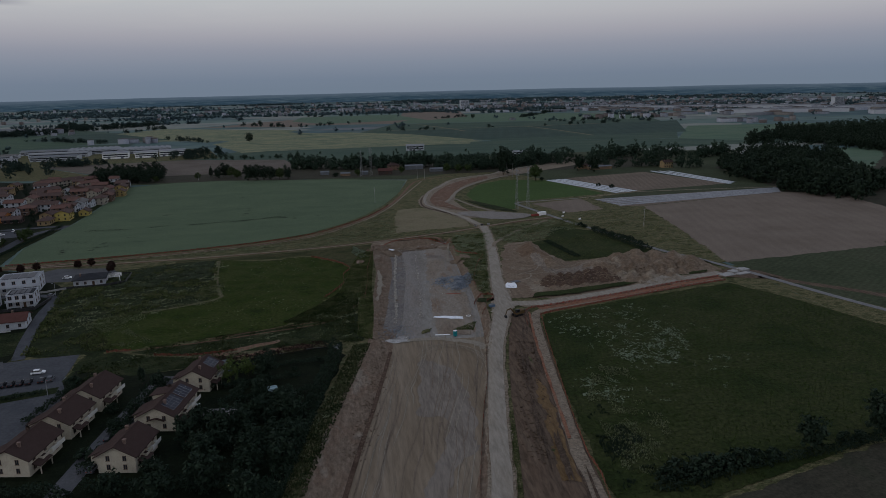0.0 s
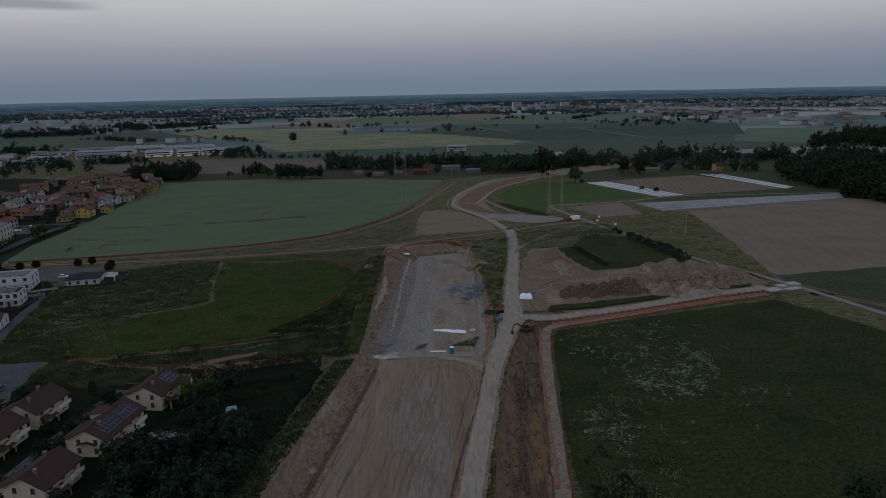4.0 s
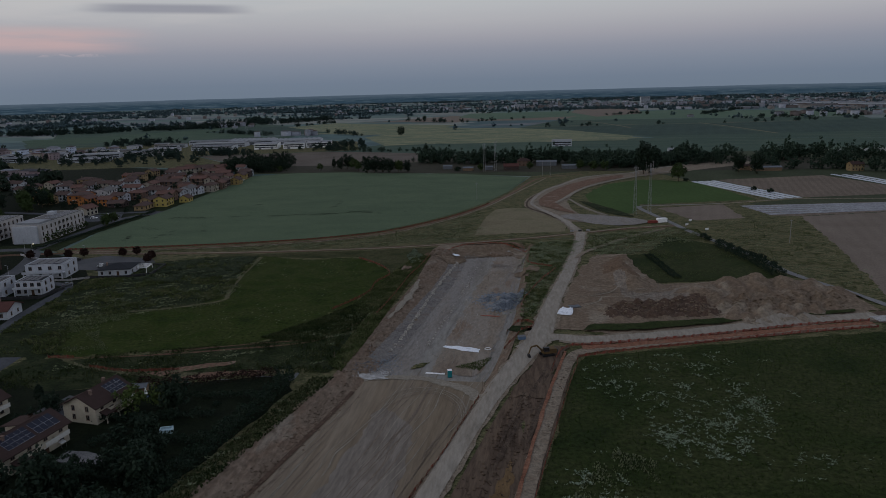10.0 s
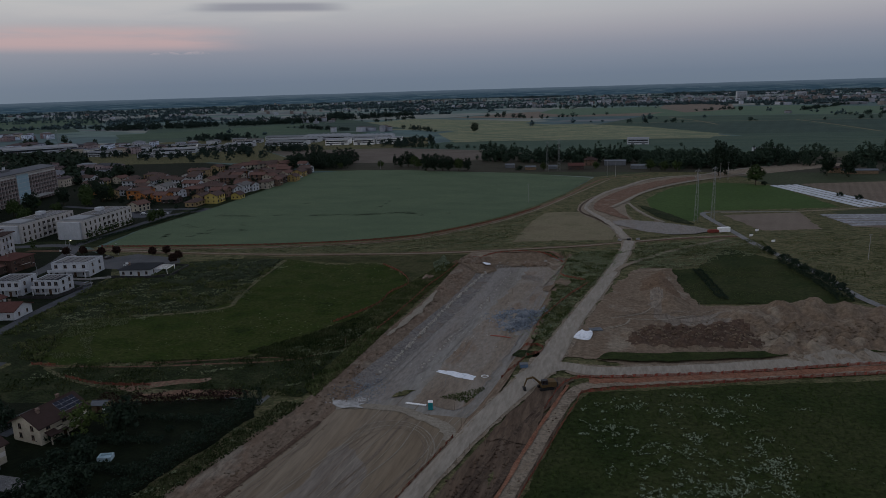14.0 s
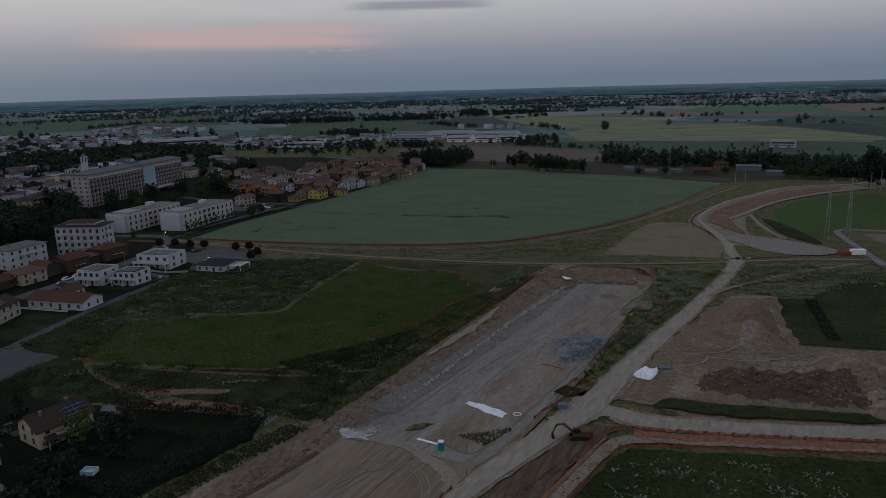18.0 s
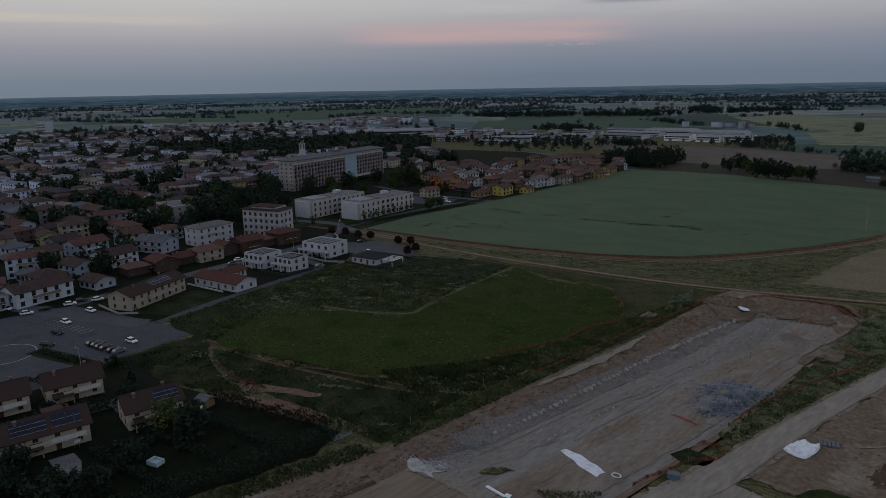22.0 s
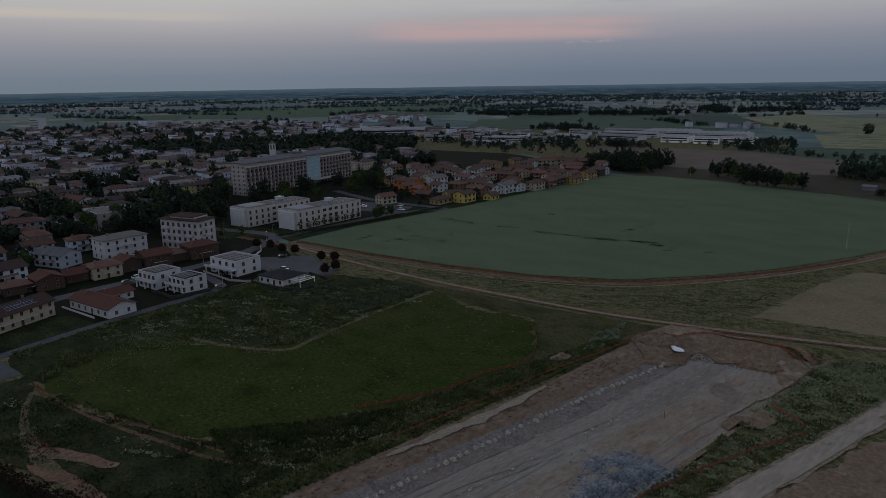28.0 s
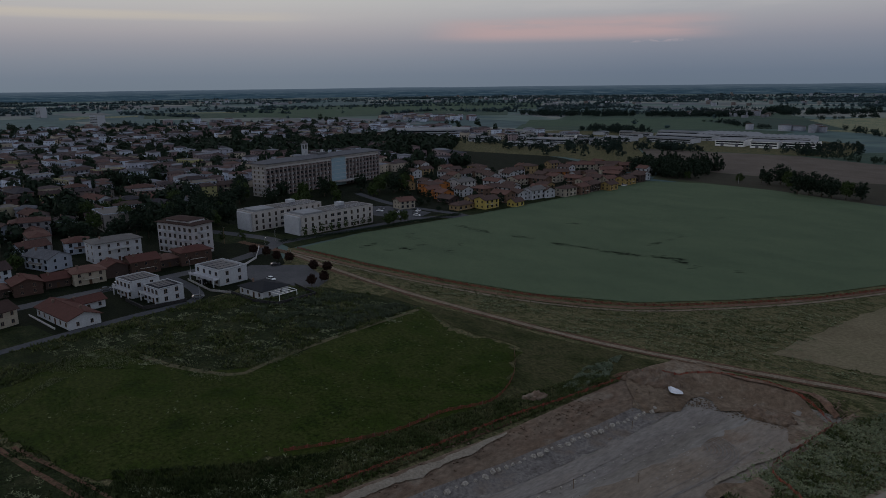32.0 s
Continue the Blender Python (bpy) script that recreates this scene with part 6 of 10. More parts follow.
part("stair_glazing", Geo().box(x0 + 0.3, -HW / 2 - 0.4, 0, x1 - 0.3, -HW / 2 + 1.2, HH - 1), M["hosp_glass"], HOSP, "pale blue glazed stair tower")
for k in range(1, 8):
    part("glazing_bar", Geo().box(x0 + 0.2, -HW / 2 - 0.5, k * 3.1, x1 - 0.2, -HW / 2 - 0.4, k * 3.1 + 0.25), M["plaster_white"], HOSP)
part("roof_house", Geo().box(-5, -3, HH + 1, 5, 3, HH + 3.6), M["hosp_roof"], HOSP)
part("roof_house", Geo().box(0, -2, HH + 3.6, 1.6, -0.4, HH + 5.6), M["plaster_white"], HOSP)
for k in range(7):
    for j in (-4.6, 0.0, 4.6):
        put_window(HOSP, -HL / 2 - 0.3, j, k * 3.15 + 0.9, -90, 1.2, 1.4)
part("canopy", Geo().box(5, -HW / 2 - 8, 3.6, 40, -HW / 2, 4.1), M["concrete"], HOSP)

# a white bell tower behind
tower = thing("bell_tower", "slim white bell tower with an open belfry", "tower", at(-540, 523, 0, 20))
part("shaft", Geo().box(-2.2, -2.2, 0, 2.2, 2.2, 17), M["plaster_white"], tower)
for sx in (-1, 1):
    for sy in (-1, 1):
        part("belfry_pier", Geo().box(sx * 1.75 - 0.45, sy * 1.75 - 0.45, 17, sx * 1.75 + 0.45, sy * 1.75 + 0.45, 22), M["plaster_white"], tower)
part("cornice", Geo().box(-2.5, -2.5, 22, 2.5, 2.5, 22.7), M["plaster_white"], tower)
part("spire", Geo().add([(-2.2, -2.2, 22.7), (2.2, -2.2, 22.7), (2.2, 2.2, 22.7), (-2.2, 2.2, 22.7), (0, 0, 26)], [(0, 1, 4), (1, 2, 4), (2, 3, 4), (3, 0, 4)]), M["roof_grey"], tower)


def flats(label, x, y, a, L, W):
    """A low white apartment block with a raised flat roof."""
    b = thing("apartment_block", label, "apartment building", at(*rotated(x, y, a, L / 2, W / 2), 0, a), "pair of white apartment blocks")
    h = 10.2
    part("wall", Geo().box(-L / 2, -W / 2, 0, L / 2, W / 2, h), M["beige_stone"], b)
    part("end_wall", Geo().box(-L / 2 - 1.2, -W / 2 + 1.5, 0, -L / 2, W / 2 - 1.5, h - 0.4), M["plaster_white"], b)
    part("roof", flat_roof(L, W, h, 0.5), [M["roof_light"], M["beige_stone"]], b)
    part("roof_house", Geo().box(-L / 2 + 2.5, -W / 2 + 2, h + 0.1, -L / 2 + 15, W / 2 - 2, h + 1.1), M["roof_light"], b)
    part("roof_cover", Geo().box(-L / 2 + 17, -W / 2 + 1, h + 0.12, L / 2 - 1, W / 2 - 1.5, h + 0.5), M["roof_grey"], b)
    solar_array(b, -L / 2 + 20, L / 2 - 3, -W / 2 + 2, -W / 2 + 8, h + 0.55, h + 1.1, 14, 3)
    part("lift_head", Geo().box(L * 0.15, 1, h, L * 0.15 + 4, 5, h + 2.6), M["plaster_white"], b)
    n = 11
    for k in range(3):
        for i in range(n):
            xx = -L / 2 + L * (i + 0.5) / n
            wide = 2.4 if i in (4, 5, 6) else 1.3
            put_window(b, xx, -W / 2, k * 3.3 + 0.7, 0, wide, 2.0, "plain")
            if i in (4, 5, 6):
                part("balcony", Geo().box(xx - 1.6, -W / 2 - 0.9, k * 3.3 + 0.4, xx + 1.6, -W / 2, k * 3.3 + 0.55).box(xx - 1.6, -W / 2 - 0.9, k * 3.3 + 0.55, xx + 1.6, -W / 2 - 0.82, k * 3.3 + 1.4), M["beige_stone"], b)
    return b


flats("white three-storey apartment block with regular windows and flat roof", -252.5, 369, 98, 49, 16.5)
flats("white three-storey apartment block behind a courtyard lawn", -280.5, 354, 98, 46, 16)

# the pinkish four-storey apartment house
apt = thing("apartment_house", "pinkish four-storey apartment house with balconies", "apartment building", at(*rotated(-268, 300, 22, 12, 6), 0, 22))
part("wall", Geo().box(-12, -6, 0, 12, 6, 14.4), M["plaster_pink"], apt)
part("attic", Geo().box(-7, -4.5, 14.4, 9, 4.5, 16.0), M["plaster_pink"], apt)
part("attic_roof", hip_roof(16, 9, 16.0, 1.0, 0.7, 0.25), M["roof_brown"], apt)
part("roof", hip_roof(24, 12, 14.4, 1.2, 0.9, 0.3), M["roof_brown"], apt)
for k in range(4):
    for i in range(7):
        put_window(apt, -10.4 + i * 3.45, -6, k * 3.5 + 0.7, 0, 1.5, 1.8)
    for y in (-4, -0.5, 3.2):
        put_window(apt, 12, y, k * 3.5 + 0.8, 90, 1.3, 1.6)
    if k:
        part("balcony", Geo().box(12, -2.4, k * 3.5, 13.2, 1.4, k * 3.5 + 0.15).box(13.1, -2.4, k * 3.5 + 0.15, 13.2, 1.4, k * 3.5 + 1.0), M["plaster_white"], apt)
    if k:
        for x in (-7, 0, 7):
            part("balcony", Geo().box(x - 2, -7.3, k * 3.5, x + 2, -6, k * 3.5 + 0.15).box(x - 2, -7.3, k * 3.5 + 0.15, x + 2, -7.2, k * 3.5 + 1.0), M["plaster_white"], apt)
house("white three-storey apartment house with grey hipped roof", 21, 12, 9.2, 1.7, "plaster_white", "roof_grey", "hip", 3, 5, "plain", True, 1, at(-266, 279, 0, 97), "apartment_house", "apartment building")

# the terracotta row houses, the cream row house and the white house with a red roof
ROW = [("plaster_brick", 3.4, 1, "hip", 10, 9, 93), ("plaster_terracotta", 4.8, 2, "gable", 11, 10, 3), ("plaster_brick", 3.6, 1, "gable", 9, 8, 93), ("cream", 5.0, 2, "hip", 12, 10.5, 93), ("plaster_brick", 4.6, 1, "gable", 10, 9, 3), ("plaster_terracotta", 5.8, 2, "gable", 12, 11, 93), ("plaster_brick", 3.6, 1, "hip", 9, 9, 93), ("plaster_terracotta", 5.9, 2, "hip", 14, 11, 93)]
for i, (wall_, tall, fl, form, L, W, a) in enumerate(ROW):
    house("cream row house with a red tiled roof" if wall_ == "cream" else "dark terracotta row house with brown tiled roof" if fl > 1 else "low brick-red row house with a tiled roof", L, W, tall, 1.8, wall_, "roof_red" if i % 3 else "roof_tile_red", form, fl, 3, "plain", fl > 1, 1,
          at(-230.5 - i * 1.0 + (1.8 if i % 2 else -0.8), 226 + i * 11.2, 0, a), "row_house", "house", group="terracotta row")
house("long cream row house with brown roof and solar panels", 29, 10.5, 5.6, 2.1, "cream", "roof_brown", "gable", 2, 8, "plain", True, 2, at(-187.5, 213.5, 0, 115), "row_house", "house", solar=(-2, 9, 8, 2))
house("low white house with a red tiled roof", 25, 10.5, 3.4, 1.9, "plaster_white", "roof_red", "gable", 1, 6, "plain", False, 2, at(-183, 243, 0, 12))
house("single-storey white wing with a red roof", 12, 8, 3.0, 1.4, "plaster_white", "roof_red", "gable", 1, 3, "plain", False, 1, at(-193, 250, 0, 102))


def villa(label, x, y, a, L, W, h, terrace, roofing):
    """A modern flat-roofed white house."""
    v = house(label, L, W, h, 0, "plaster_white", roofing, "flat", 2, 4, "plain", False, 0, at(x, y, 0, a), "villa", "house", group="modern white villas", ww=1.5, wh=1.55)
    part("terrace", Geo().box(-L / 2 - 0.3, -W / 2 - terrace, 2.9, L / 2 + 0.3, -W / 2, 3.2), M["plaster_white"], v)
    part("terrace_rail", Geo().box(-L / 2 - 0.3, -W / 2 - terrace, 3.2, L / 2 + 0.3, -W / 2 - terrace + 0.12, 4.0), M["plaster_white"], v)
    for sx in (-1, 0, 1):
        part("column", Geo().box(sx * (L / 2 - 0.3) - 0.2, -W / 2 - terrace + 0.1, 0, sx * (L / 2 - 0.3) + 0.2, -W / 2 - terrace + 0.5, 2.9), M["plaster_white"], v)
    for i in range(4):
        part("solar_panel", Geo().box(-L / 2 + 1.2 + i * (L - 3) / 4, -W / 2 + 1.5, h + 0.15, -L / 2 + 0.7 + (i + 1) * (L - 3) / 4, W / 2 - 2, h + 0.35), M["solar"], v)
    return v


villa("modern white two-storey villa with a flat roof", -200, 271, 12, 11.5, 11.5, 6.3, 1.6, "roof_grey")
villa("modern white villa with a dark-edged flat roof", -185.5, 276, 12, 11, 10, 5.6, 1.6, "roof_black")
villa("wide modern white villa with a roof terrace", -197.5, 303, 12, 17, 13, 6.2, 3.0, "roof_light")
bh = house("single-storey white house with a black hipped roof", 14, 12, 3.0, 1.7, "plaster_white", "roof_black", "hip", 1, 4, "plain", False, 1, at(-168, 308, 0, 12))
perg = thing("pergola", "white slatted pergola beside the black-roofed house", "pergola", at(-158.5, 311, 0, 12))
for i in range(5):
    part("beam", Geo().box(-3.5, -4 + i * 2, 2.5, 3.5, -3.75 + i * 2, 2.7), M["white"], perg)
for x in (-3.4, 3.2):
    part("rail", Geo().box(x, -4, 2.3, x + 0.2, 4.3, 2.5), M["white"], perg)
    for y in (-4, 4.1):
        part("post", Geo().box(x, y, 0, x + 0.2, y + 0.2, 2.3), M["white"], perg)


def garden_wall(pts, h=1.1, mat="plaster_grey", label="low grey garden wall"):
    w = thing("garden_wall", label, "wall")
    for (x0, y0), (x1, y1) in zip(pts, pts[1:]):
        d = math.hypot(x1 - x0, y1 - y0)
        mm = at(x0, y0, 0, math.degrees(math.atan2(y1 - y0, x1 - x0)))
        part("wall_panel", Geo().box(0, -0.1, 0, d, 0.1, h).box(-0.05, -0.16, h, d + 0.05, 0.16, h + 0.06), M[mat], w, m=mm)


garden_wall([(-178, 298), (-160, 300), (-151, 305), (-153, 322), (-170, 322)], 1.0, "dark_metal", "low dark fence wall round the black-roofed house")
garden_wall([(-206, 292), (-184, 293), (-176, 298)], 0.8, "concrete", "low pale garden wall")
garden_wall([(-192, 264), (-177, 266), (-176, 281)], 1.2, "dark_metal", "dark fence wall round the villas")
garden_wall([(-196, 233), (-174, 237)], 0.6, "plaster_grey", "low grey wall before the white house")
garden_wall([(-193, 197), (-177, 198), (-172, 203)], 0.7, "concrete", "low pale wall before the row house")
garden_wall([(-243, 340), (-222, 329), (-206, 312)], 0.9, "plaster_grey", "low grey wall along the car park")

# ---- the town ----
TOWN = [(-200, 150), (-214, 190), (-242, 225), (-252, 262), (-280, 262), (-288, 300), (-330, 330), (-420, 385), (-425, 430), (-455, 560), (-430, 640), (-600, 720), (-760, 640), (-900, 520), (-900, 240), (-520, 150), (-300, 110)]
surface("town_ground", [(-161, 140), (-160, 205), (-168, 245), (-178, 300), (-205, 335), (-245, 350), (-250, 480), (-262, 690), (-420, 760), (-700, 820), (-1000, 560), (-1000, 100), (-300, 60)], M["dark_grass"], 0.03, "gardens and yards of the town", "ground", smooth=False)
PROTO = []
rp = random.Random(11)
SPECS = [("gable", 13, 10, 5.6, 2.1, 2, 3), ("hip", 12, 11, 5.8, 2.0, 2, 3), ("gable", 17, 11, 5.8, 2.3, 2, 4), ("gable", 11, 9, 3.3, 1.9, 1, 3), ("hip", 15, 12, 8.6, 2.0, 3, 4),
         ("hip", 20, 12, 9.0, 2.0, 3, 5), ("flat", 14, 11, 6.2, 0, 2, 3), ("gable", 22, 11, 6.0, 2.3, 2, 5), ("flat", 24, 13, 9.5, 0, 3, 6)]
NAMES = {1: "single-storey", 2: "two-storey", 3: "three-storey"}
ROOFN = {"gable": "tiled gable roof", "hip": "tiled hipped roof", "flat": "flat roof"}
for shape, L, W, e, r, fl, per in SPECS:
    p = house(f"plastered {NAMES[fl]} town house with a {ROOFN[shape]}", L, W, e, r, "town_wall", "town_roof" if shape != "flat" else "roof_grey", shape, fl, per, "plain", fl > 1, 1, None, "town_house", "house", group="houses of the town", simple=True)
    PROTO.append(p)
used = [False] * len(PROTO)


def put_house(k, x, y, a, s=1.0):
    if not used[k]:
        PROTO[k].matrix_basis = at(x, y, 0, a, s)
        used[k] = True
        return PROTO[k]
    return copy_thing(PROTO[k], at(x, y, 0, a, s))


SPOTS = [(-254, 226, 2, 100), (-247, 208, 0, 10), (-222, 207, 3, 10), (-219, 184, 7, 100), (-285, 205, 0, 100), (-290, 226, 2, 100), (-308, 221, 0, 100), (-307, 199, 1, 10), (-352, 213, 1, 10), (-349, 229, 0, 100),
         (-357, 245, 2, 10), (-398, 239, 5, 100), (-375, 218, 2, 10), (-296, 250, 0, 100), (-268, 252, 2, 20), (-253, 192, 3, 10), (-236, 192, 1, 10), (-394, 267, 2, 10), (-430, 257, 6, 10), (-476, 271, 5, 10),
         (-443, 285, 3, 10), (-571, 297, 8, 100), (-591, 333, 5, 100), (-572, 352, 8, 100), (-552, 365, 4, 10), (-666, 335, 8, 10), (-669, 311, 4, 10), (-735, 302, 5, 10), (-656, 391, 5, 10), (-469, 351, 6, 10),
         (-520, 312, 8, 10), (-466, 322, 0, 10), (-430, 310, 7, 10), (-412, 318, 1, 10), (-410, 340, 2, 20), (-384, 337, 0, 20), (-600, 432, 8, 10), (-535, 396, 7, 100), (-635, 418, 4, 10), (-395, 361, 3, 10)]
taken = []
for x, y, k, a in SPOTS:
    put_house(k, x, y, a + 4)
    taken.append((x, y, 13))
KEEP_OFF = [(-390, 455, 62), (-268, 385, 40), (-285, 365, 40), (-260, 306, 24), (-266, 279, 20), (-235, 250, 26), (-238, 285, 22), (-340, 355, 52), (-315, 300, 30), (-215, 215, 20), (-330, 395, 30), (-540, 523, 14)]
taken += KEEP_OFF
rt = random.Random(5)
OUTER = []
for j in range(40):
    for i in range(52):
        if rt.random() < 0.40:
            continue
        x, y = rotated(-930, 90, -6, i * 17.5 + rt.uniform(-3, 3), j * 19 + rt.uniform(-3, 3))
        if not inside(TOWN, [x], [y])[0] or any(math.hypot(x - a, y - b) < r for a, b, r in taken):
            continue
        far = math.hypot(x - 75, y - 120)
        if far > 600:
            OUTER.append((x, y))
            taken.append((x, y, 12.5))
            continue
        put_house(rt.choice((0, 1, 2, 3, 0, 1, 2, 4, 6, 7, 5) if far < 400 else (4, 5, 4, 5, 8, 2, 1, 7, 4)), x, y, -6 + 90 * rt.randint(0, 3) + rt.uniform(-9, 9), rt.uniform(0.78, 1.02))
        taken.append((x, y, 12.5))
# the estate of orange and yellow houses beside the wheat
EST = [(-420, 543), (-425, 600), (-370, 640), (-385, 700), (-352, 738), (-279, 714), (-262, 676), (-250, 560), (-243, 482), (-288, 452)]
ESTATE = [  # centre, length, width, eaves, wall, roof, form, turn
    (-327, 512, 15, 12, 6.6, "orange", "brown", "hip", 6), (-326, 541, 17, 12, 6.0, "grey", "slate", "gable", 96), (-286, 495, 12, 9, 3.0, "brick", "brown", "gable", 6), (-252, 499, 13, 9.5, 5.8, "yellow", "brown", "gable", 96), (-259, 484, 14, 8, 3.2, "ochre", "brown", "hip", 96),
    (-263, 524, 13, 10, 5.8, "rust", "red", "gable", 6), (-244, 517, 9, 7, 3.4, "yellow", "brown", "gable", 96), (-258, 548, 15, 9, 6.4, "white", "slate", "gable", 96), (-280, 546, 13, 10, 5.8, "white", "brown", "gable", 6), (-314, 563, 14, 10, 5.6, "white", "red", "gable", 6),
    (-251, 573, 13, 9, 5.6, "cream", "brown", "hip", 96), (-250, 587, 11, 9, 5.6, "rust", "red", "gable", 96), (-318, 636, 20, 10, 6.0, "orange", "brown", "gable", 50), (-359, 645, 14, 11, 6.6, "ochre", "brown", "hip", 6), (-254, 603, 13, 9, 5.6, "brick", "brown", "gable", 96),
    (-257, 648, 15, 9, 5.2, "yellow_ochre", "brown", "gable", 96), (-280, 704, 9, 11, 6.6, "white", "red", "gable", 6), (-340, 692, 24, 9, 5.8, "cream", "red", "gable", 50), (-328, 712, 26, 9, 5.8, "cream", "brown", "gable", 50), (-305, 722, 24, 9, 5.8, "rust", "red", "gable", 50),
    (-336, 669, 12, 10, 5.8, "white", "brown", "gable", 6), (-275, 635, 14, 9, 5.6, "cream", "brown", "gable", 6), (-284, 620, 14, 9, 5.6, "rust", "red", "gable", 6), (-248, 617, 11, 8, 4.6, "yellow_ochre", "brown", "gable", 96), (-381, 571, 13, 10, 5.8, "white", "brown", "hip", 6),
    (-364, 574, 12, 9, 5.8, "white", "brown", "gable", 96), (-390, 613, 14, 11, 6.2, "ochre", "brown", "hip", 6), (-357, 592, 13, 9, 5.4, "cream", "brown", "gable", 6), (-350, 612, 13, 10, 6.0, "grey", "brown", "gable", 96), (-445, 591, 14, 10, 5.8, "white", "brown", "gable", 6),
    (-464, 566, 13, 10, 6.0, "white", "brown", "hip", 6), (-406, 553, 14, 10, 5.8, "white", "brown", "gable", 6), (-292, 531, 13, 10, 5.4, "rust", "red", "hip", 6), (-312, 586, 14, 10, 5.4, "cream", "red", "gable", 96), (-298, 598, 13, 9, 5.6, "rust", "brown", "gable", 6),
    (-266, 563, 12, 9, 5.6, "cream", "red", "gable", 6), (-281, 664, 14, 9, 5.6, "brick", "red", "gable", 6), (-296, 650, 13, 9, 5.6, "rust", "brown", "gable", 96), (-262, 668, 12, 9, 5.6, "brick", "brown", "hip", 6), (-299, 683, 18, 9, 5.6, "cream", "red", "gable", 50)]
WALL_OF = {"yellow_ochre": "plaster_amber", "cream": "cream"}
ROOF_OF = {"brown": "roof_tile_brown", "red": "roof_tile_red", "slate": "roof_grey"}
etaken = [(-305, 472, 20)]
for x, y, L, W, e, wl, rf, form, a in ESTATE:
    word = {"yellow_ochre": "amber", "rust": "rust-coloured", "brick": "brick-coloured"}.get(wl, wl)
    house(f"{word} {'two-storey' if e > 4 else 'low'} house with a {'grey' if rf == 'slate' else rf} tiled roof", L, W, e, 1.9, WALL_OF.get(wl, "plaster_" + wl), ROOF_OF[rf], form, 2 if e > 4 else 1, max(2, int(L / 4)), "plain", e > 5, 1, at(x, y, 0, a), "estate_house", "house", group="houses of the estate", simple=True)
    etaken.append((x, y, max(L, W) * 0.62))
ESTP = []
for wl, rf in (("plaster_ochre", "roof_tile_brown"), ("cream", "roof_tile_red"), ("plaster_orange", "roof_tile_red"), ("plaster_rust", "roof_tile_brown"), ("plaster_white", "roof_tile_brown")):
    ESTP.append([house(f"small {wl.replace('plaster_', '')} terraced house with a tiled roof", 11, 9, 5.2, 1.9, wl, rf, "gable", 2, 3, "plain", False, 1, None, "terraced_house", "house", group="houses of the estate", simple=True), False])
for j in range(16):
    for i in range(14):
        x, y = rotated(-445, 455, -6, i * 17.5 + rt.uniform(-2.5, 2.5), j * 20 + rt.uniform(-2.5, 2.5))
        if not inside(EST, [x], [y])[0] or any(math.hypot(x - a, y - b) < r for a, b, r in etaken) or rt.random() < 0.5:
            continue
        e = rt.choice(ESTP)
        mm = at(x, y, 0, -6 + rt.choice((0, 0, 90)))
        if e[1]:
            copy_thing(e[0], mm)
        else:
            e[0].matrix_basis, e[1] = mm, True
        etaken.append((x, y, 12))

surface("verge", [(-266, 350), (-244, 352), (-231, 351), (-239, 398), (-239, 481), (-247, 570), (-258, 677), (-270, 690), (-258, 570), (-252, 480), (-256, 400)], M["weeds"], 0.055, "dark grass verge between estate and wheat", "grassland", smooth=False, edge=0.6)
# streets
ribbon("street", [(-300, 150), (-225, 172), (-190, 186), (-160, 200)], 8, M["asphalt_dark"], 0.07, "asphalt street into the town", "road")
ribbon("street", [(-203, 190), (-207, 220), (-212, 250), (-216, 285), (-222, 312), (-240, 345), (-258, 352), (-300, 335)], 7, M["asphalt_dark"], 0.08, "asphalt street with parked cars", "road")
ribbon("street", [(-157, 204), (-163, 224), (-171, 258), (-176, 283), (-190, 289), (-214, 288)], 4.2, M["asphalt"], 0.09, "narrow asphalt lane along the plot", "road")
ribbon("street", [(-245, 350), (-252, 440), (-240, 470), (-300, 462), (-360, 470)], 6, M["asphalt"], 0.07, "street at the edge of the estate", "road")
ribbon("street", [(-110, 90), (-107, 130), (-103, 165), (-100, 180)], 5.5, M["asphalt_dark"], 0.08, "asphalt drive between the houses", "road")
surface("car_park", [(-203, 172), (-201, 190), (-178, 198), (-153, 204), (-137, 206), (-135, 192), (-134, 182), (-131, 176), (-127, 160), (-126, 138), (-130, 118), (-180, 112), (-205, 150)], M["asphalt"], 0.06, "worn asphalt car park", "car park", smooth=False)
surface("car_park", [(-212, 322), (-196, 341), (-168, 336), (-160, 326), (-172, 320), (-180, 312), (-205, 312)], M["asphalt_dark"], 0.07, "dark asphalt car park beside the villas", "car park", smooth=False)
surface("car_park", [(-300, 455), (-262, 462), (-250, 440), (-290, 425), (-310, 440)], M["asphalt"], 0.08, "car park beside the estate", "car park", smooth=False)
surface("grass_plot", [(-193, 206), (-176, 200), (-162, 210), (-166, 236), (-184, 232)], M["weeds"], 0.07, "grass plot beside the row house", "lawn", smooth=False)
surface("park_lawn", [(-262, 330), (-250, 352), (-250, 364), (-330, 350), (-360, 340), (-330, 322)], M["weeds"], 0.05, "park lawn before the apartment blocks", "lawn", smooth=False)
surface("traffic_island", [(-160, 169), (-147, 173), (-133, 177), (-132, 172), (-146, 167), (-159, 163)], M["weeds"], 0.10, "grass island in the car park", "lawn", smooth=False)
ring = Geo()
for i in range(48):
    a0, a1 = 2 * math.pi * i / 48, 2 * math.pi * (i + 1) / 48
    ring.add([(-163 + r * math.cos(a), 158 + r * math.sin(a), 0.10) for a in (a0, a1) for r in (9, 9.35)], [(0, 1, 3, 2)])
tagged(part("road_marking", ring, M["paint"]), "white circular line of the turning place", "road marking", kind="structure")
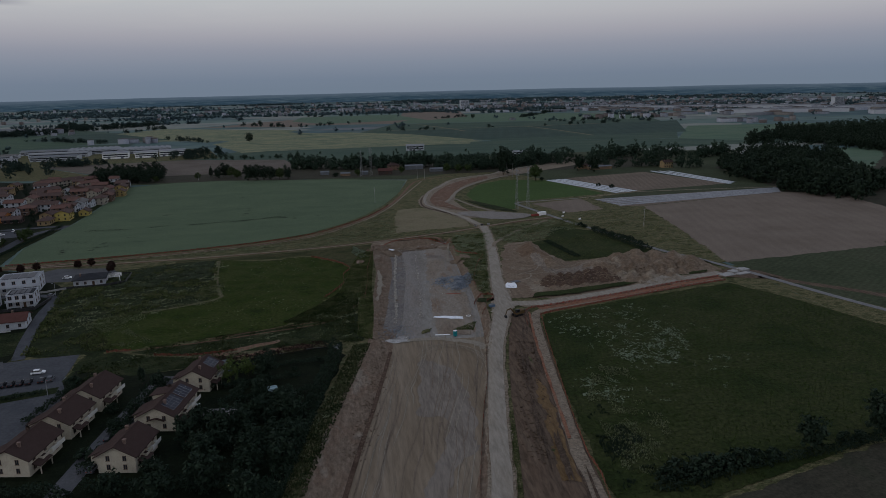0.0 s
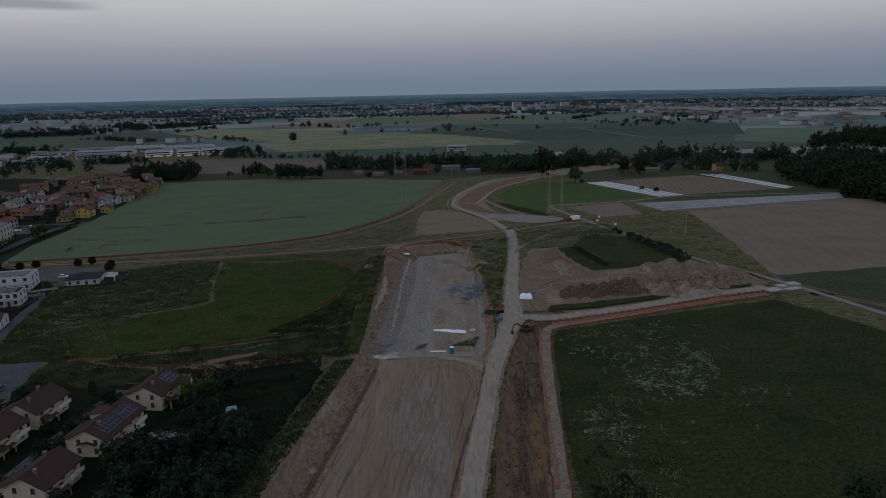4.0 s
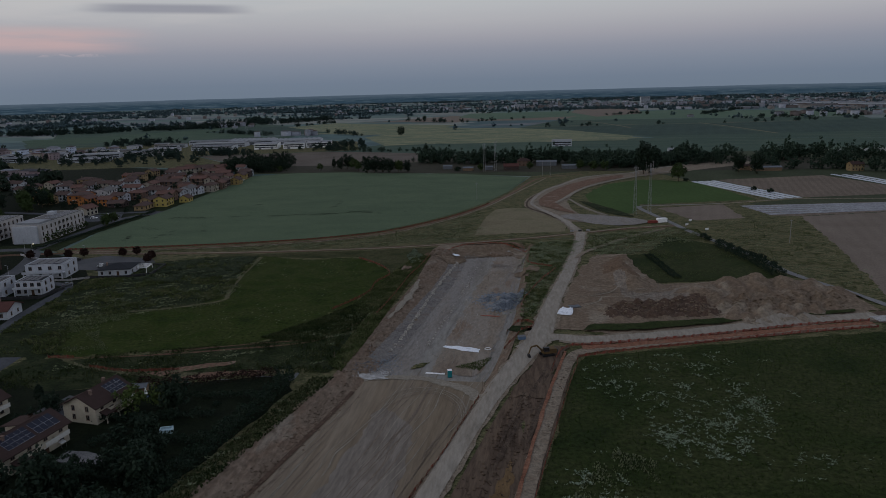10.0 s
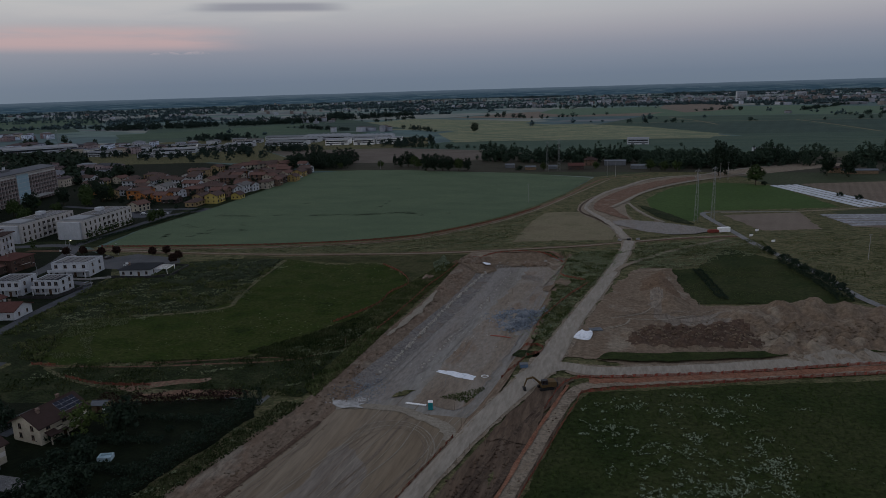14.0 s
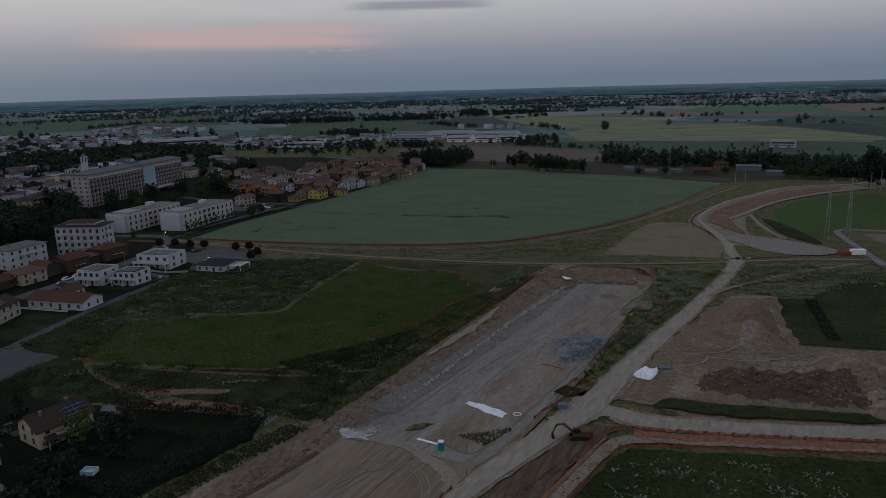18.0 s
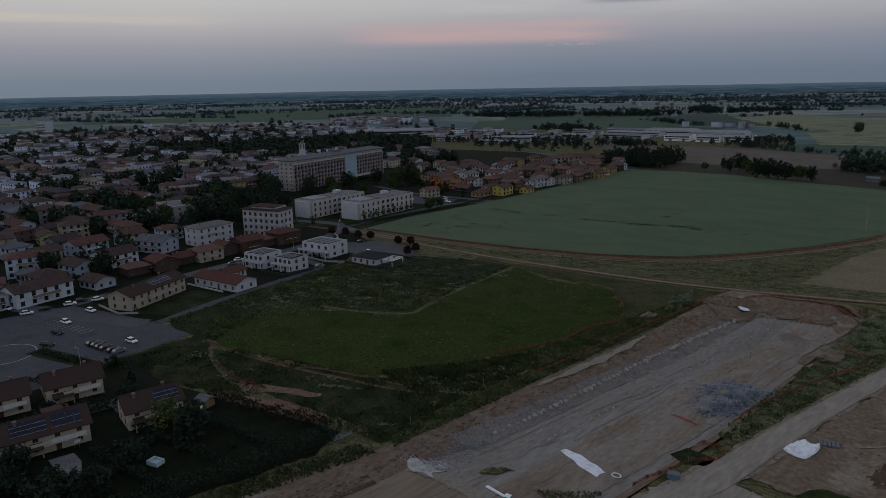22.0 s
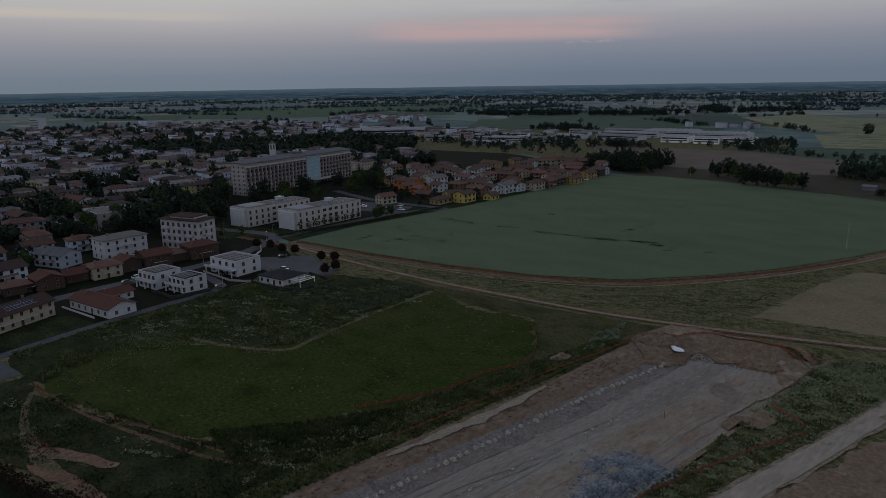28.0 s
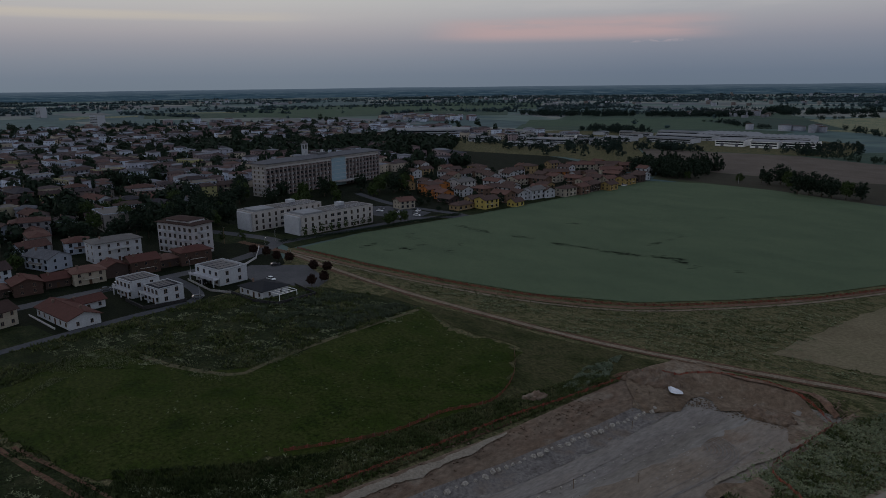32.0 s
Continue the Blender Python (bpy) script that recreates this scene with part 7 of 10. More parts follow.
for i in range(9):
    x, y = rotated(-186, 176, 14, i * 2.7, 0)
    m_ = part("road_marking", Geo().box(-0.07, 0, 0.08, 0.07, 4.8, 0.09), M["paint"], m=at(x, y, 0, 14))
    tagged(m_, "white parking bay line", "road marking", kind="structure")

# ---- sheds and farms ----
def shed(label, x, y, a, L, W, h, wall="plaster_white", roof="roof_light", rise=1.2, bands=True, name="industrial_shed", saw=0):
    s = thing(name, label, "shed", at(x, y, 0, a))
    part("wall", Geo().box(-L / 2, -W / 2, 0, L / 2, W / 2, h), M[wall], s)
    if saw:
        d = L / saw
        for i in range(saw):
            xa = -L / 2 + i * d
            g = Geo().add([(xa, -W / 2, h), (xa, W / 2, h), (xa, W / 2, h + 1.8), (xa, -W / 2, h + 1.8), (xa + d, -W / 2, h), (xa + d, W / 2, h)], [(0, 3, 2, 1), (3, 4, 5, 2), (0, 4, 3), (1, 2, 5)])
            part("roof_bay", g, M[roof], s)
    else:
        part("roof", gable_roof(L, W, h, rise, 0.3, 0.2), M[roof], s)
    if bands:
        part("window_band", Geo().box(-L / 2 + 1, -W / 2 - 0.06, h * 0.62, L / 2 - 1, -W / 2 + 0.05, h * 0.86), M["glass"], s)
        part("window_band", Geo().box(-L / 2 + 1, -W / 2 - 0.06, h * 0.30, L / 2 - 1, -W / 2 + 0.05, h * 0.46), M["glass"], s)
        n = max(2, int(L / 12))
        for i in range(n):
            xx = -L / 2 + L * (i + 0.5) / n
            part("gate", Geo().box(xx - 1.8, -W / 2 - 0.08, 0, xx + 1.8, -W / 2 + 0.05, h * 0.5), M["roof_metal"], s)
    return s


for x, y, a, L, W, h, saw in [(-377, 1019, 14, 34, 36, 7.5, 0), (-336, 1022, 14, 30, 36, 7.5, 0), (-303, 1036, 14, 36, 34, 7.5, 0), (-440, 1120, 14, 70, 60, 6, 9), (-362, 1110, 14, 76, 50, 6, 10), (-455, 1010, 8, 60, 30, 6, 0), (-470, 1065, 8, 80, 26, 6, 0),
                              (-500, 1120, 8, 90, 24, 6, 0), (-520, 985, 8, 40, 24, 5, 0), (-565, 895, 20, 58, 26, 6, 0), (-600, 960, 20, 44, 24, 6, 0), (-640, 905, 20, 36, 22, 6, 0), (-550, 845, 20, 60, 22, 4, 0), (-650, 850, 20, 30, 20, 6, 0)]:
    front = y < 1040 and -380 < x < -300
    shed("pale industrial shed with a low roof" if not saw else "industrial shed with a sawtooth roof", x, y, a, L, W, h, "white" if front or int(x) % 3 == 0 else "plaster_white", "roof_light" if saw or front or int(y) % 2 else "roof_metal", saw=saw)
rs = random.Random(23)
for k in range(18):
    x, y = rotated(-690, 860, 14, rs.uniform(0, 210), rs.uniform(-20, 170))
    shed(rs.choice(("small pale workshop with a low grey roof", "grey workshop shed among the yards")), x, y, 14 + 90 * rs.randint(0, 1), rs.uniform(14, 34), rs.uniform(10, 18), rs.uniform(4, 6.5), rs.choice(("plaster_white", "plaster_grey", "beige_stone")), rs.choice(("roof_light", "roof_metal", "roof_grey")), 1.0, True, "workshop")
shed("big white supermarket hall with glazed gables", -790, 870, 50, 120, 45, 10, "plaster_white", "roof_light", 2)
shed("low red brick annex of the supermarket", -850, 815, 50, 50, 30, 6, "plaster_brick", "roof_metal", 1)
shed("white hall in front of the straw field", 50, 985, -3, 26, 14, 7, "plaster_white", "roof_light", 1.5)
shed("white farm shed among the trees", 180, 860, -3, 26, 10, 5, "plaster_white", "roof_light", 1.0)
house("tall yellowish farmhouse beside the trees", 11, 8, 6.0, 2.0, "plaster_ochre", "roof_brown", "gable", 2, 4, "plain", False, 1, at(294, 676, 0, 12), "farmhouse")
house("red farmhouse at the edge of the wheat", 14, 9, 4.0, 2.0, "plaster_brick", "roof_red", "gable", 1, 4, "plain", False, 1, at(-6, 708, 0, 5), "farmhouse")
house("brown farmhouse with a steep roof", 12, 10, 5.2, 2.6, "plaster_rust", "roof_brown", "hip", 2, 3, "plain", False, 1, at(5, 745, 0, 5), "farmhouse")
for x, y, L, W, h, lab in [(-48, 706, 10, 6, 2.6, "long pale farm shed behind the wheat"), (-70, 720, 9, 6, 3, "grey farm shed behind the wheat"), (-28, 712, 8, 5, 2.6, "white farm shed behind the wheat"), (28, 745, 20, 9, 4, "grey-roofed farm shed among trees"),
                           (50, 716, 14, 7, 3, "small white farm shed by the trees"), (207, 690, 12, 7, 4, "white gabled farm shed"), (222, 682, 26, 6, 3, "low white farm shed")]:
    shed(lab, x, y, 4, L, W, h, "wood" if int(x) % 3 == 0 else "roof_metal", "roof_brown" if int(x) % 2 else "roof_metal", 1.0, False, "farm_shed")
# the distant works to the right
for i, (x, y, L, W) in enumerate([(1000, 2230, 240, 90), (1260, 2060, 300, 90), (1120, 1780, 320, 60), (1430, 1830, 260, 110), (1580, 1700, 200, 90), (880, 2420, 200, 60), (1300, 1560, 140, 40)]):
    shed("huge pale factory hall on the plain", x, y, -20, L, W, 10, "plaster_white", "roof_metal", 1.5, False, "factory_hall")
for x, y, h in [(420, 2900, 30), (-60, 2700, 16), (640, 3000, 22), (1550, 2150, 26), (-1514, 564, 22), (-2113, 562, 28)]:
    b = thing("tower_block", "pale distant tower block", "building", at(x, y, 0, 10))
    part("wall", Geo().box(-18, -8, 0, 18, 8, h), M["plaster_white"], b)
    for k in range(int(h / 3.2)):
        part("window_band", Geo().box(-17, -8.1, k * 3.2 + 1, 17, -8, k * 3.2 + 2.3), M["glass"], b)
    part("roof", flat_roof(36, 16, h), [M["roof_grey"], M["plaster_white"]], b)

# ---- trees ----
def crown_arrays(seed, rx, rz, zc, clumps, leaves, size, uneven=0.35, column=False, open_=0.0):
    """Small leaf faces gathered in clumps, with an uneven outline and gaps."""
    r = np.random.RandomState(seed)
    v = []
    for i in range(clumps):
        d = r.normal(size=3)
        d /= np.linalg.norm(d)
        rad = (0.45 + 0.55 * r.rand() ** 0.5) * (1 + uneven * (r.rand() - 0.5) * 2)
        c = np.array([d[0] * rx * rad, d[1] * rx * rad, zc + d[2] * rz * rad])
        if column:
            c[:2] *= 1.0 - 0.6 * max(0, (c[2] - zc) / rz)
        cr = rx * r.uniform(0.22, 0.36)
        for j in range(leaves):
            e = r.normal(size=3)
            e /= np.linalg.norm(e)
            q = c + e * cr * r.uniform(0.5, 1.0)
            n = e + r.normal(size=3) * 0.55 + np.array([0, 0, 0.35])
            n /= np.linalg.norm(n)
            t1 = np.cross(n, r.normal(size=3))
            t1 /= np.linalg.norm(t1)
            t2 = np.cross(n, t1)
            s = size * r.uniform(0.6, 1.3)
            v += [q - t1 * s, q + t2 * s * 0.55, q + t1 * s, q - t2 * s * 0.55]
    v = np.array(v)
    f = np.arange(len(v)).reshape(-1, 4)
    return v, f


def trunk_geo(seed, h, r0, limbs, reach):
    g = Geo()
    r = random.Random(seed)
    p, z = Vector((0, 0, -0.3)), 0
    for k in range(3):
        q = Vector((r.uniform(-0.15, 0.15), r.uniform(-0.15, 0.15), h * (k + 1) / 3))
        g.tube(p, q, r0 * (1 - 0.25 * k), r0 * (1 - 0.25 * (k + 1)), 7)
        p = q
    for i in range(limbs):
        a = 2 * math.pi * (i + r.random() * 0.5) / limbs
        s = Vector((0, 0, h * r.uniform(0.55, 0.95)))
        e = s + Vector((math.cos(a) * reach * r.uniform(0.6, 1), math.sin(a) * reach * r.uniform(0.6, 1), reach * r.uniform(0.5, 1.0)))
        g.tube(s, e, r0 * 0.4, r0 * 0.12, 5)
    return g


TREES = {}


def tree_kind(key, seed, rx, rz, zc, trunk_h, r0, clumps, leaves, size, mat, label, column=False, uneven=0.35):
    v, f = crown_arrays(seed, rx, rz, zc, clumps, int(leaves * 0.68), size * 1.18, uneven, column)
    crown = big_mesh("crown", v, f, M[mat])
    trunk = trunk_geo(seed, trunk_h, r0, 6, rx * 0.6).data("trunk", M["bark"], True)
    TREES[key] = (crown, trunk, label)


tree_kind("oak", 1, 4.2, 4.0, 6.2, 5.0, 0.32, 95, 22, 0.5, "leaf", "broad leafy green tree with full crown")
tree_kind("oak_b", 2, 3.8, 4.6, 6.8, 5.4, 0.30, 95, 22, 0.5, "leaf_dark", "tall dark leafy tree", uneven=0.5)
tree_kind("round", 3, 3.2, 3.0, 4.4, 3.4, 0.22, 76, 22, 0.42, "leaf", "round green tree with dense crown")
tree_kind("cone", 4, 2.2, 6.0, 6.6, 5.0, 0.22, 84, 22, 0.42, "leaf_dark", "dark narrow conifer among the houses", column=True, uneven=0.25)
tree_kind("light", 5, 3.0, 3.0, 4.2, 3.2, 0.2, 60, 20, 0.34, "leaf_light", "light green feathery tree", uneven=0.5)
tree_kind("small", 6, 1.45, 1.5, 2.3, 1.6, 0.12, 120, 22, 0.24, "leaf_red", "small round plum-coloured street tree", uneven=0.2)
tree_kind("young", 7, 1.3, 1.8, 3.2, 2.2, 0.10, 36, 16, 0.24, "leaf", "young slender street tree")
tree_kind("shrub", 8, 1.7, 1.1, 1.1, 0.8, 0.1, 40, 16, 0.28, "leaf_dark", "dense dark garden shrub")
tree_kind("lone", 9, 8.0, 8.5, 11.5, 8.0, 0.5, 110, 20, 0.8, "leaf_dark", "big lone tree in the fields")
tree_kind("dusk_round", 13, 3.0, 2.8, 3.9, 3.0, 0.2, 70, 20, 0.42, "leaf_dark", "dense dark round garden tree")
tree_kind("poplar", 10, 5.2, 9, 13.0, 9.0, 0.4, 120, 20, 0.7, "leaf_dark", "tall dense poplar beside the earth road", column=False)


def tree(key, x, y, s=1.0, group="", label="", name="tree", z=0.0):
    crown, trunk, lab = TREES[key]
    a = (x * 12.9 + y * 7.3) % 360
    t = thing(name, label or lab, "tree" if name == "tree" else name, at(x, y, z + height(x, y) if abs(x) < 160 and y < 420 else z, a, s), group)
    piece("trunk", trunk, t)
    piece("crown", crown, t)
    return t


rt2 = random.Random(21)
# single trees and rows that stand out
for x, y, k, s in [(113, 663, "poplar", 1.25), (119, 672, "oak_b", 2.0), (134, 612, "oak", 1.35), (196, 672, "oak_b", 1.5), (208, 660, "oak_b", 1.5), (-223, 1253, "lone", 0.8), (-282, 1871, "lone", 0.6), (291, 1916, "lone", 0.6), (73, 102.5, "oak_b", 0.82), (95, 106.5, "oak_b", 1.05),
                   (140, 612, "shrub", 1.2), (178, 560, "shrub", 1.2), (186, 548, "shrub", 1.3)]:
    tree(k, x, y, s)
for x, y in [(-230.9, 331.7), (-223.2, 334.7), (-211.8, 334.4), (-205.2, 337.3), (-185, 338.6), (-179.4, 342), (-166.4, 333.2), (-165, 326.8)]:
    tree("small", x, y, 1.2, "street trees by the car park")
for i in range(9):
    tree("young", -248 + i * -0.9 + rt2.uniform(-0.6, 0.6), 368 + i * 5.6, 0.9 + 0.3 * rt2.random(), "young trees before the apartment block")
for x, y, s in [(-250, 425, 1.3), (-249, 432, 1.2), (-247, 420, 1.2)]:
    tree("round", x, y, s * 0.7)
# around the slab building, park and town
for x, y, k, s in [(-372, 416, "oak_b", 1.1), (-362, 427, "oak", 1.1), (-365, 445, "oak_b", 1.2), (-372, 455, "oak", 0.9), (-368, 478, "oak_b", 1.1), (-352, 484, "oak", 1.2), (-345, 492, "oak_b", 1.2), (-372, 505, "oak", 1.1), (-378, 524, "oak_b", 1.2), (-358, 369, "oak_b", 1.2),
                   (-383, 392, "oak", 1.2), (-346, 500, "oak", 1.0), (-356, 510, "oak", 1.1), (-340, 470, "round", 1.2), (-338, 440, "round", 1.0), (-345, 420, "round", 1.0), (-330, 405, "oak", 0.9), (-345, 395, "oak_b", 1.1), (-372, 385, "oak_b", 1.3), (-395, 395, "oak", 1.2), (-408, 402, "oak_b", 1.2)]:
    tree(k, x, y, s, "trees round the slab building")
for i in range(58):
    a, r = rt2.uniform(0, 6.28), rt2.random() ** 0.5
    x, y = -350 + 62 * r * math.cos(a), 318 + 48 * r * math.sin(a)
    if any(math.hypot(x - q[0], y - q[1]) < 9 for q in SPOTS) or x > -292:
        continue
    tree(rt2.choice(("oak", "oak_b", "oak_b", "cone")), x, y, rt2.uniform(0.85, 1.3), "dark trees of the park")
for x, y, k, s in [(-493, 312, "cone", 1.3), (-502, 341, "oak_b", 1.3), (-510, 345, "oak_b", 1.1), (-488, 352, "oak_b", 1.2), (-315, 239, "cone", 1.2), (-255, 198, "oak_b", 0.95), (-262, 203, "oak", 0.8), (-242, 213, "round", 1.0), (-222, 196, "round", 0.8), (-272, 240, "round", 0.9),
                   (-236, 204, "shrub", 1.2), (-228, 231, "shrub", 1.0), (-285, 318, "oak", 0.9), (-295, 310, "oak_b", 1.0), (-290, 330, "oak", 0.8), (-274, 322, "round", 0.9), (-264, 330, "young", 1.2), (-258, 338, "young", 1.3), (-310, 352, "oak_b", 1.1), (-305, 340, "oak", 1.0)]:
    tree(k, x, y, s, "trees of the town gardens")
TOWN_GREEN, TOWN_NEAR, EST_GREEN = [], [], []
for _ in range(2900):
    x, y = rt2.uniform(-900, -215), rt2.uniform(140, 700)
    if not inside(TOWN, [x], [y])[0] or any(math.hypot(x - a, y - b) < min(r, 10) for a, b, r in taken):
        continue
    if math.hypot(x - 75, y - 120) < 430:
        if rt2.random() > 0.5:
            continue
        if math.hypot(x - 75, y - 120) > 330 or rt2.random() < 0.4:
            TOWN_NEAR.append((x, y))
            continue
        tree(rt2.choice(("oak", "oak_b", "round", "cone", "dusk_round")), x, y, rt2.uniform(0.6, 1.1), "trees of the town gardens")
    else:
        TOWN_GREEN.append((x, y))
for _ in range(330):
    x, y = rt2.uniform(-420, -240), rt2.uniform(455, 720)
    if not inside(EST, [x], [y])[0] or any(math.hypot(x - a, y - b) < min(r, 8.5) for a, b, r in etaken):
        continue
    EST_GREEN.append((x, y))
# grove beside the estate and the clumps behind the wheat
GROVE = []
for _ in range(60):
    a, r = rt2.uniform(0, 6.28), rt2.random() ** 0.5
    GROVE.append((-272 + 38 * r * math.cos(a), 738 + 42 * r * math.sin(a)))
for x, y, k, s in [(-201, 716, "oak", 0.7), (-190, 728, "cone", 1.0), (-182, 722, "oak_b", 1.0), (-176, 730, "oak_b", 1.3), (-168, 724, "oak", 1.1), (-160, 712, "oak", 0.9), (-241, 708, "round", 0.8), (-146, 692, "oak_b", 1.4), (-139, 694, "oak_b", 1.35), (-131, 695, "oak_b", 1.25),
                   (-123, 692, "oak_b", 1.2), (-115, 694, "oak", 1.1), (-107, 697, "oak_b", 1.0), (-58, 700, "shrub", 1.8), (-35, 700, "round", 0.9), (12, 712, "round", 0.9), (60, 702, "oak", 0.9), (72, 698, "round", 1.1), (82, 697, "round", 1.1)]:
    tree(k, x, y, s, "trees behind the wheat field")


def belt(pts, width, step):
    line = curve_through(pts, 12)
    run, out = 0.0, []
    for (x0, y0), (x1, y1) in zip(line, line[1:]):
        run += math.hypot(x1 - x0, y1 - y0)
        while run > step:
            run -= step
            out.append((x1 + rt2.uniform(-width, width), y1 + rt2.uniform(-width, width)))
    return out


for x, y in belt([(101, 400), (110, 376), (119, 346), (124, 326)], 1.5, 9.0):
    tree("shrub", x, y, rt2.uniform(0.9, 1.3), "bushes along the lane")
BELTS = (belt([(-115, 792), (-80, 780), (-43, 770), (9, 772), (48, 770), (75, 755), (101, 735), (140, 742), (180, 756), (206, 748)], 12, 2.2) + belt([(225, 745), (290, 795), (330, 785), (375, 757), (425, 800)], 9, 3.5)
         + belt([(215, 690), (240, 695), (262, 690), (285, 690), (310, 672), (330, 668)], 6, 5) + belt([(50, 735), (90, 720), (130, 728), (170, 740)], 8, 4))
BELTS_B = belt([(-270, 960), (-190, 935), (-130, 920), (-60, 850), (0, 830), (80, 830), (160, 830), (240, 850)], 10, 4.5)
# garden trees and hedges beside the site
for x, y, k, s in [(-79, 172, "light", 1.0), (-74, 176, "light", 0.8), (-82, 141, "dusk_round", 0.9), (-84, 132, "oak_b", 0.7), (-78, 122, "oak_b", 0.7), (-88, 116, "dusk_round", 0.8), (-70, 135, "oak_b", 0.75), (-68, 160, "dusk_round", 0.8), (-66, 120, "oak_b", 0.8),
                   (-74, 108, "oak_b", 0.9), (-84, 104, "oak_b", 0.8), (-96, 110, "dusk_round", 0.8), (-106, 108, "shrub", 1.3), (-105, 142, "dusk_round", 0.6), (-103, 152, "dusk_round", 0.6), (-101, 171, "dusk_round", 0.7), (-107, 175, "cone", 0.5), (-63, 141, "dusk_round", 0.7), (-60, 128, "oak_b", 0.6), (-64, 100, "oak_b", 0.8), (-110, 155, "shrub", 1.1),
                   (-108, 128, "shrub", 1.2), (-129, 178, "shrub", 1.2), (-66, 152, "shrub", 1.4), (-71, 143, "shrub", 1.3), (-75, 160, "shrub", 1.2), (-60, 150, "oak_b", 0.6), (-56, 142, "dusk_round", 0.7)]:
    tree(k, x, y, s, "trees of the gardens")


def hedge(pts, w, h, mat, label, seed=1, name="hedge"):
    """A clipped hedge: leaf faces over a bulky body along a line."""
    r = np.random.RandomState(seed)
    line = curve_through(pts, 10)
    vs = []
    for (x0, y0), (x1, y1) in zip(line, line[1:]):
        d = math.hypot(x1 - x0, y1 - y0)
        n = int(d * (w + 2 * h) * 7)
        for _ in range(n):
            t, u = r.rand(), r.uniform(-1, 1)
            z = h * r.rand() ** 0.5 * (1 + 0.25 * math.sin(x0 * 0.7 + y0))
            if r.rand() < 0.6:
                u = math.copysign(0.75 + 0.35 * r.rand(), u)
            px = x0 + (x1 - x0) * t + (y1 - y0) / d * u * w / 2
            py = y0 + (y1 - y0) * t - (x1 - x0) / d * u * w / 2
            q = np.array([px, py, z])
            nn = r.normal(size=3)
            nn /= np.linalg.norm(nn)
            t1 = np.cross(nn, r.normal(size=3))
            t1 /= np.linalg.norm(t1)
            t2 = np.cross(nn, t1)
            s = 0.3 * r.uniform(0.6, 1.3)
            vs += [q - t1 * s, q + t2 * s * 0.6, q + t1 * s, q - t2 * s * 0.6]
    v = np.array(vs)
    ob = new(name, big_mesh(name, v, np.arange(len(v)).reshape(-1, 4), M[mat]))
    return tagged(ob, label, "hedge")


hedge([(-87, 187), (-70, 191), (-50, 198)], 2.2, 2.4, "leaf_red", "long dark plum hedge along the garden edge", 1)
hedge([(-49, 198), (-46, 190), (-50, 160), (-54, 132), (-58, 104), (-66, 60)], 4.0, 3.2, "leaf_dark", "tall dark hedge beside the cutting", 2)
for gap_ in ((119, 131), (137, 149), (155, 167)):
    hedge([(-105.2 + 0.06 * (gap_[0] - 119), gap_[0]), (-104 + 0.06 * (gap_[0] - 119), gap_[1])], 3.0, 2.8, "leaf_dark", "dark bushes before the street side of a house", gap_[0])
hedge([(-86, 166), (-72, 169), (-57, 172)], 1.6, 2.0, "leaf_dark", "dark hedge between gardens", 3)
hedge([(-83, 139), (-70, 141), (-54, 144)], 1.6, 2.0, "leaf_dark", "dark hedge between gardens", 4)
hedge([(-90, 112), (-75, 114), (-60, 116)], 1.8, 2.2, "leaf_dark", "dark hedge between gardens", 5)
hedge([(28, 92), (36, 94), (48, 96), (58, 98.5), (80, 102), (97, 106), (120, 113)], 2.4, 1.5, "leaf_dark", "overgrown hedge between the fields", 6)
for x, y, s_ in [(32, 95.5, 1.5), (35.5, 97, 1.9), (39, 95.8, 1.6), (43, 97.5, 2.2), (47, 98, 1.8), (52, 99.4, 2.0), (56, 100, 1.6), (62, 100.4, 1.3), (84, 104.8, 1.4), (89, 105.6, 1.2), (104, 109, 1.5)]:
    tree("shrub", x, y, s_ * 0.85, "bushes between the fields")
hedge([(72.6, 350), (75, 334), (77, 320), (79, 308)], 3.0, 1.1, "leaf_dark", "dark bank of weeds across the green plot", 14)
hedge([(109.5, 371), (113.2, 355), (117, 339), (119.5, 322), (119.5, 312)], 5.5, 2.4, "leaf_dark", "broad dark hedge of bushes along the lane", 10)
for x0, y0, x1, y1, w_, h_ in [(-84, 128, -55, 132, 2.0, 2.2), (-80, 155, -52, 159, 1.8, 2.2), (-78, 179, -50, 184, 1.4, 1.6), (-92, 110, -60, 106, 2.6, 2.8), (-103, 112, -93, 110, 2.4, 3.0), (-125, 113, -108, 111, 2.2, 2.8), (-79, 124, -76, 138, 1.6, 2.0), (-64, 118, -60, 136, 1.8, 2.2), (-70, 146, -67, 156, 1.6, 2.0), (-104, 133, -103, 152, 1.3, 1.6), (-101, 158, -99, 176, 1.4, 1.8), (-132, 150, -128, 176, 1.5, 1.8)]:
    hedge([(x0, y0), ((x0 + x1) / 2, (y0 + y1) / 2 + 0.6), (x1, y1)], w_, h_, "leaf_dark", "dark overgrown garden hedge", int(abs(x0)))
rg_ = random.Random(71)
for k in range(40):
    x, y = rg_.uniform(-84, -54), rg_.uniform(100, 178)
    if inside([(-84, 146), (-74, 152), (-70, 146), (-80, 140)], [x], [y])[0] or math.hypot(x + 65, y - 163) < 5 or x < -60 - (y - 100) * -0.12 - 26:
        continue
    tree(rg_.choice(("shrub", "dusk_round", "shrub", "oak_b")), x, y, rg_.uniform(0.5, 0.95), "trees of the gardens")
hedge([(-193, 209), (-180, 205), (-176, 204)], 1.2, 1.2, "leaf_dark", "clipped hedge before the row house", 7)
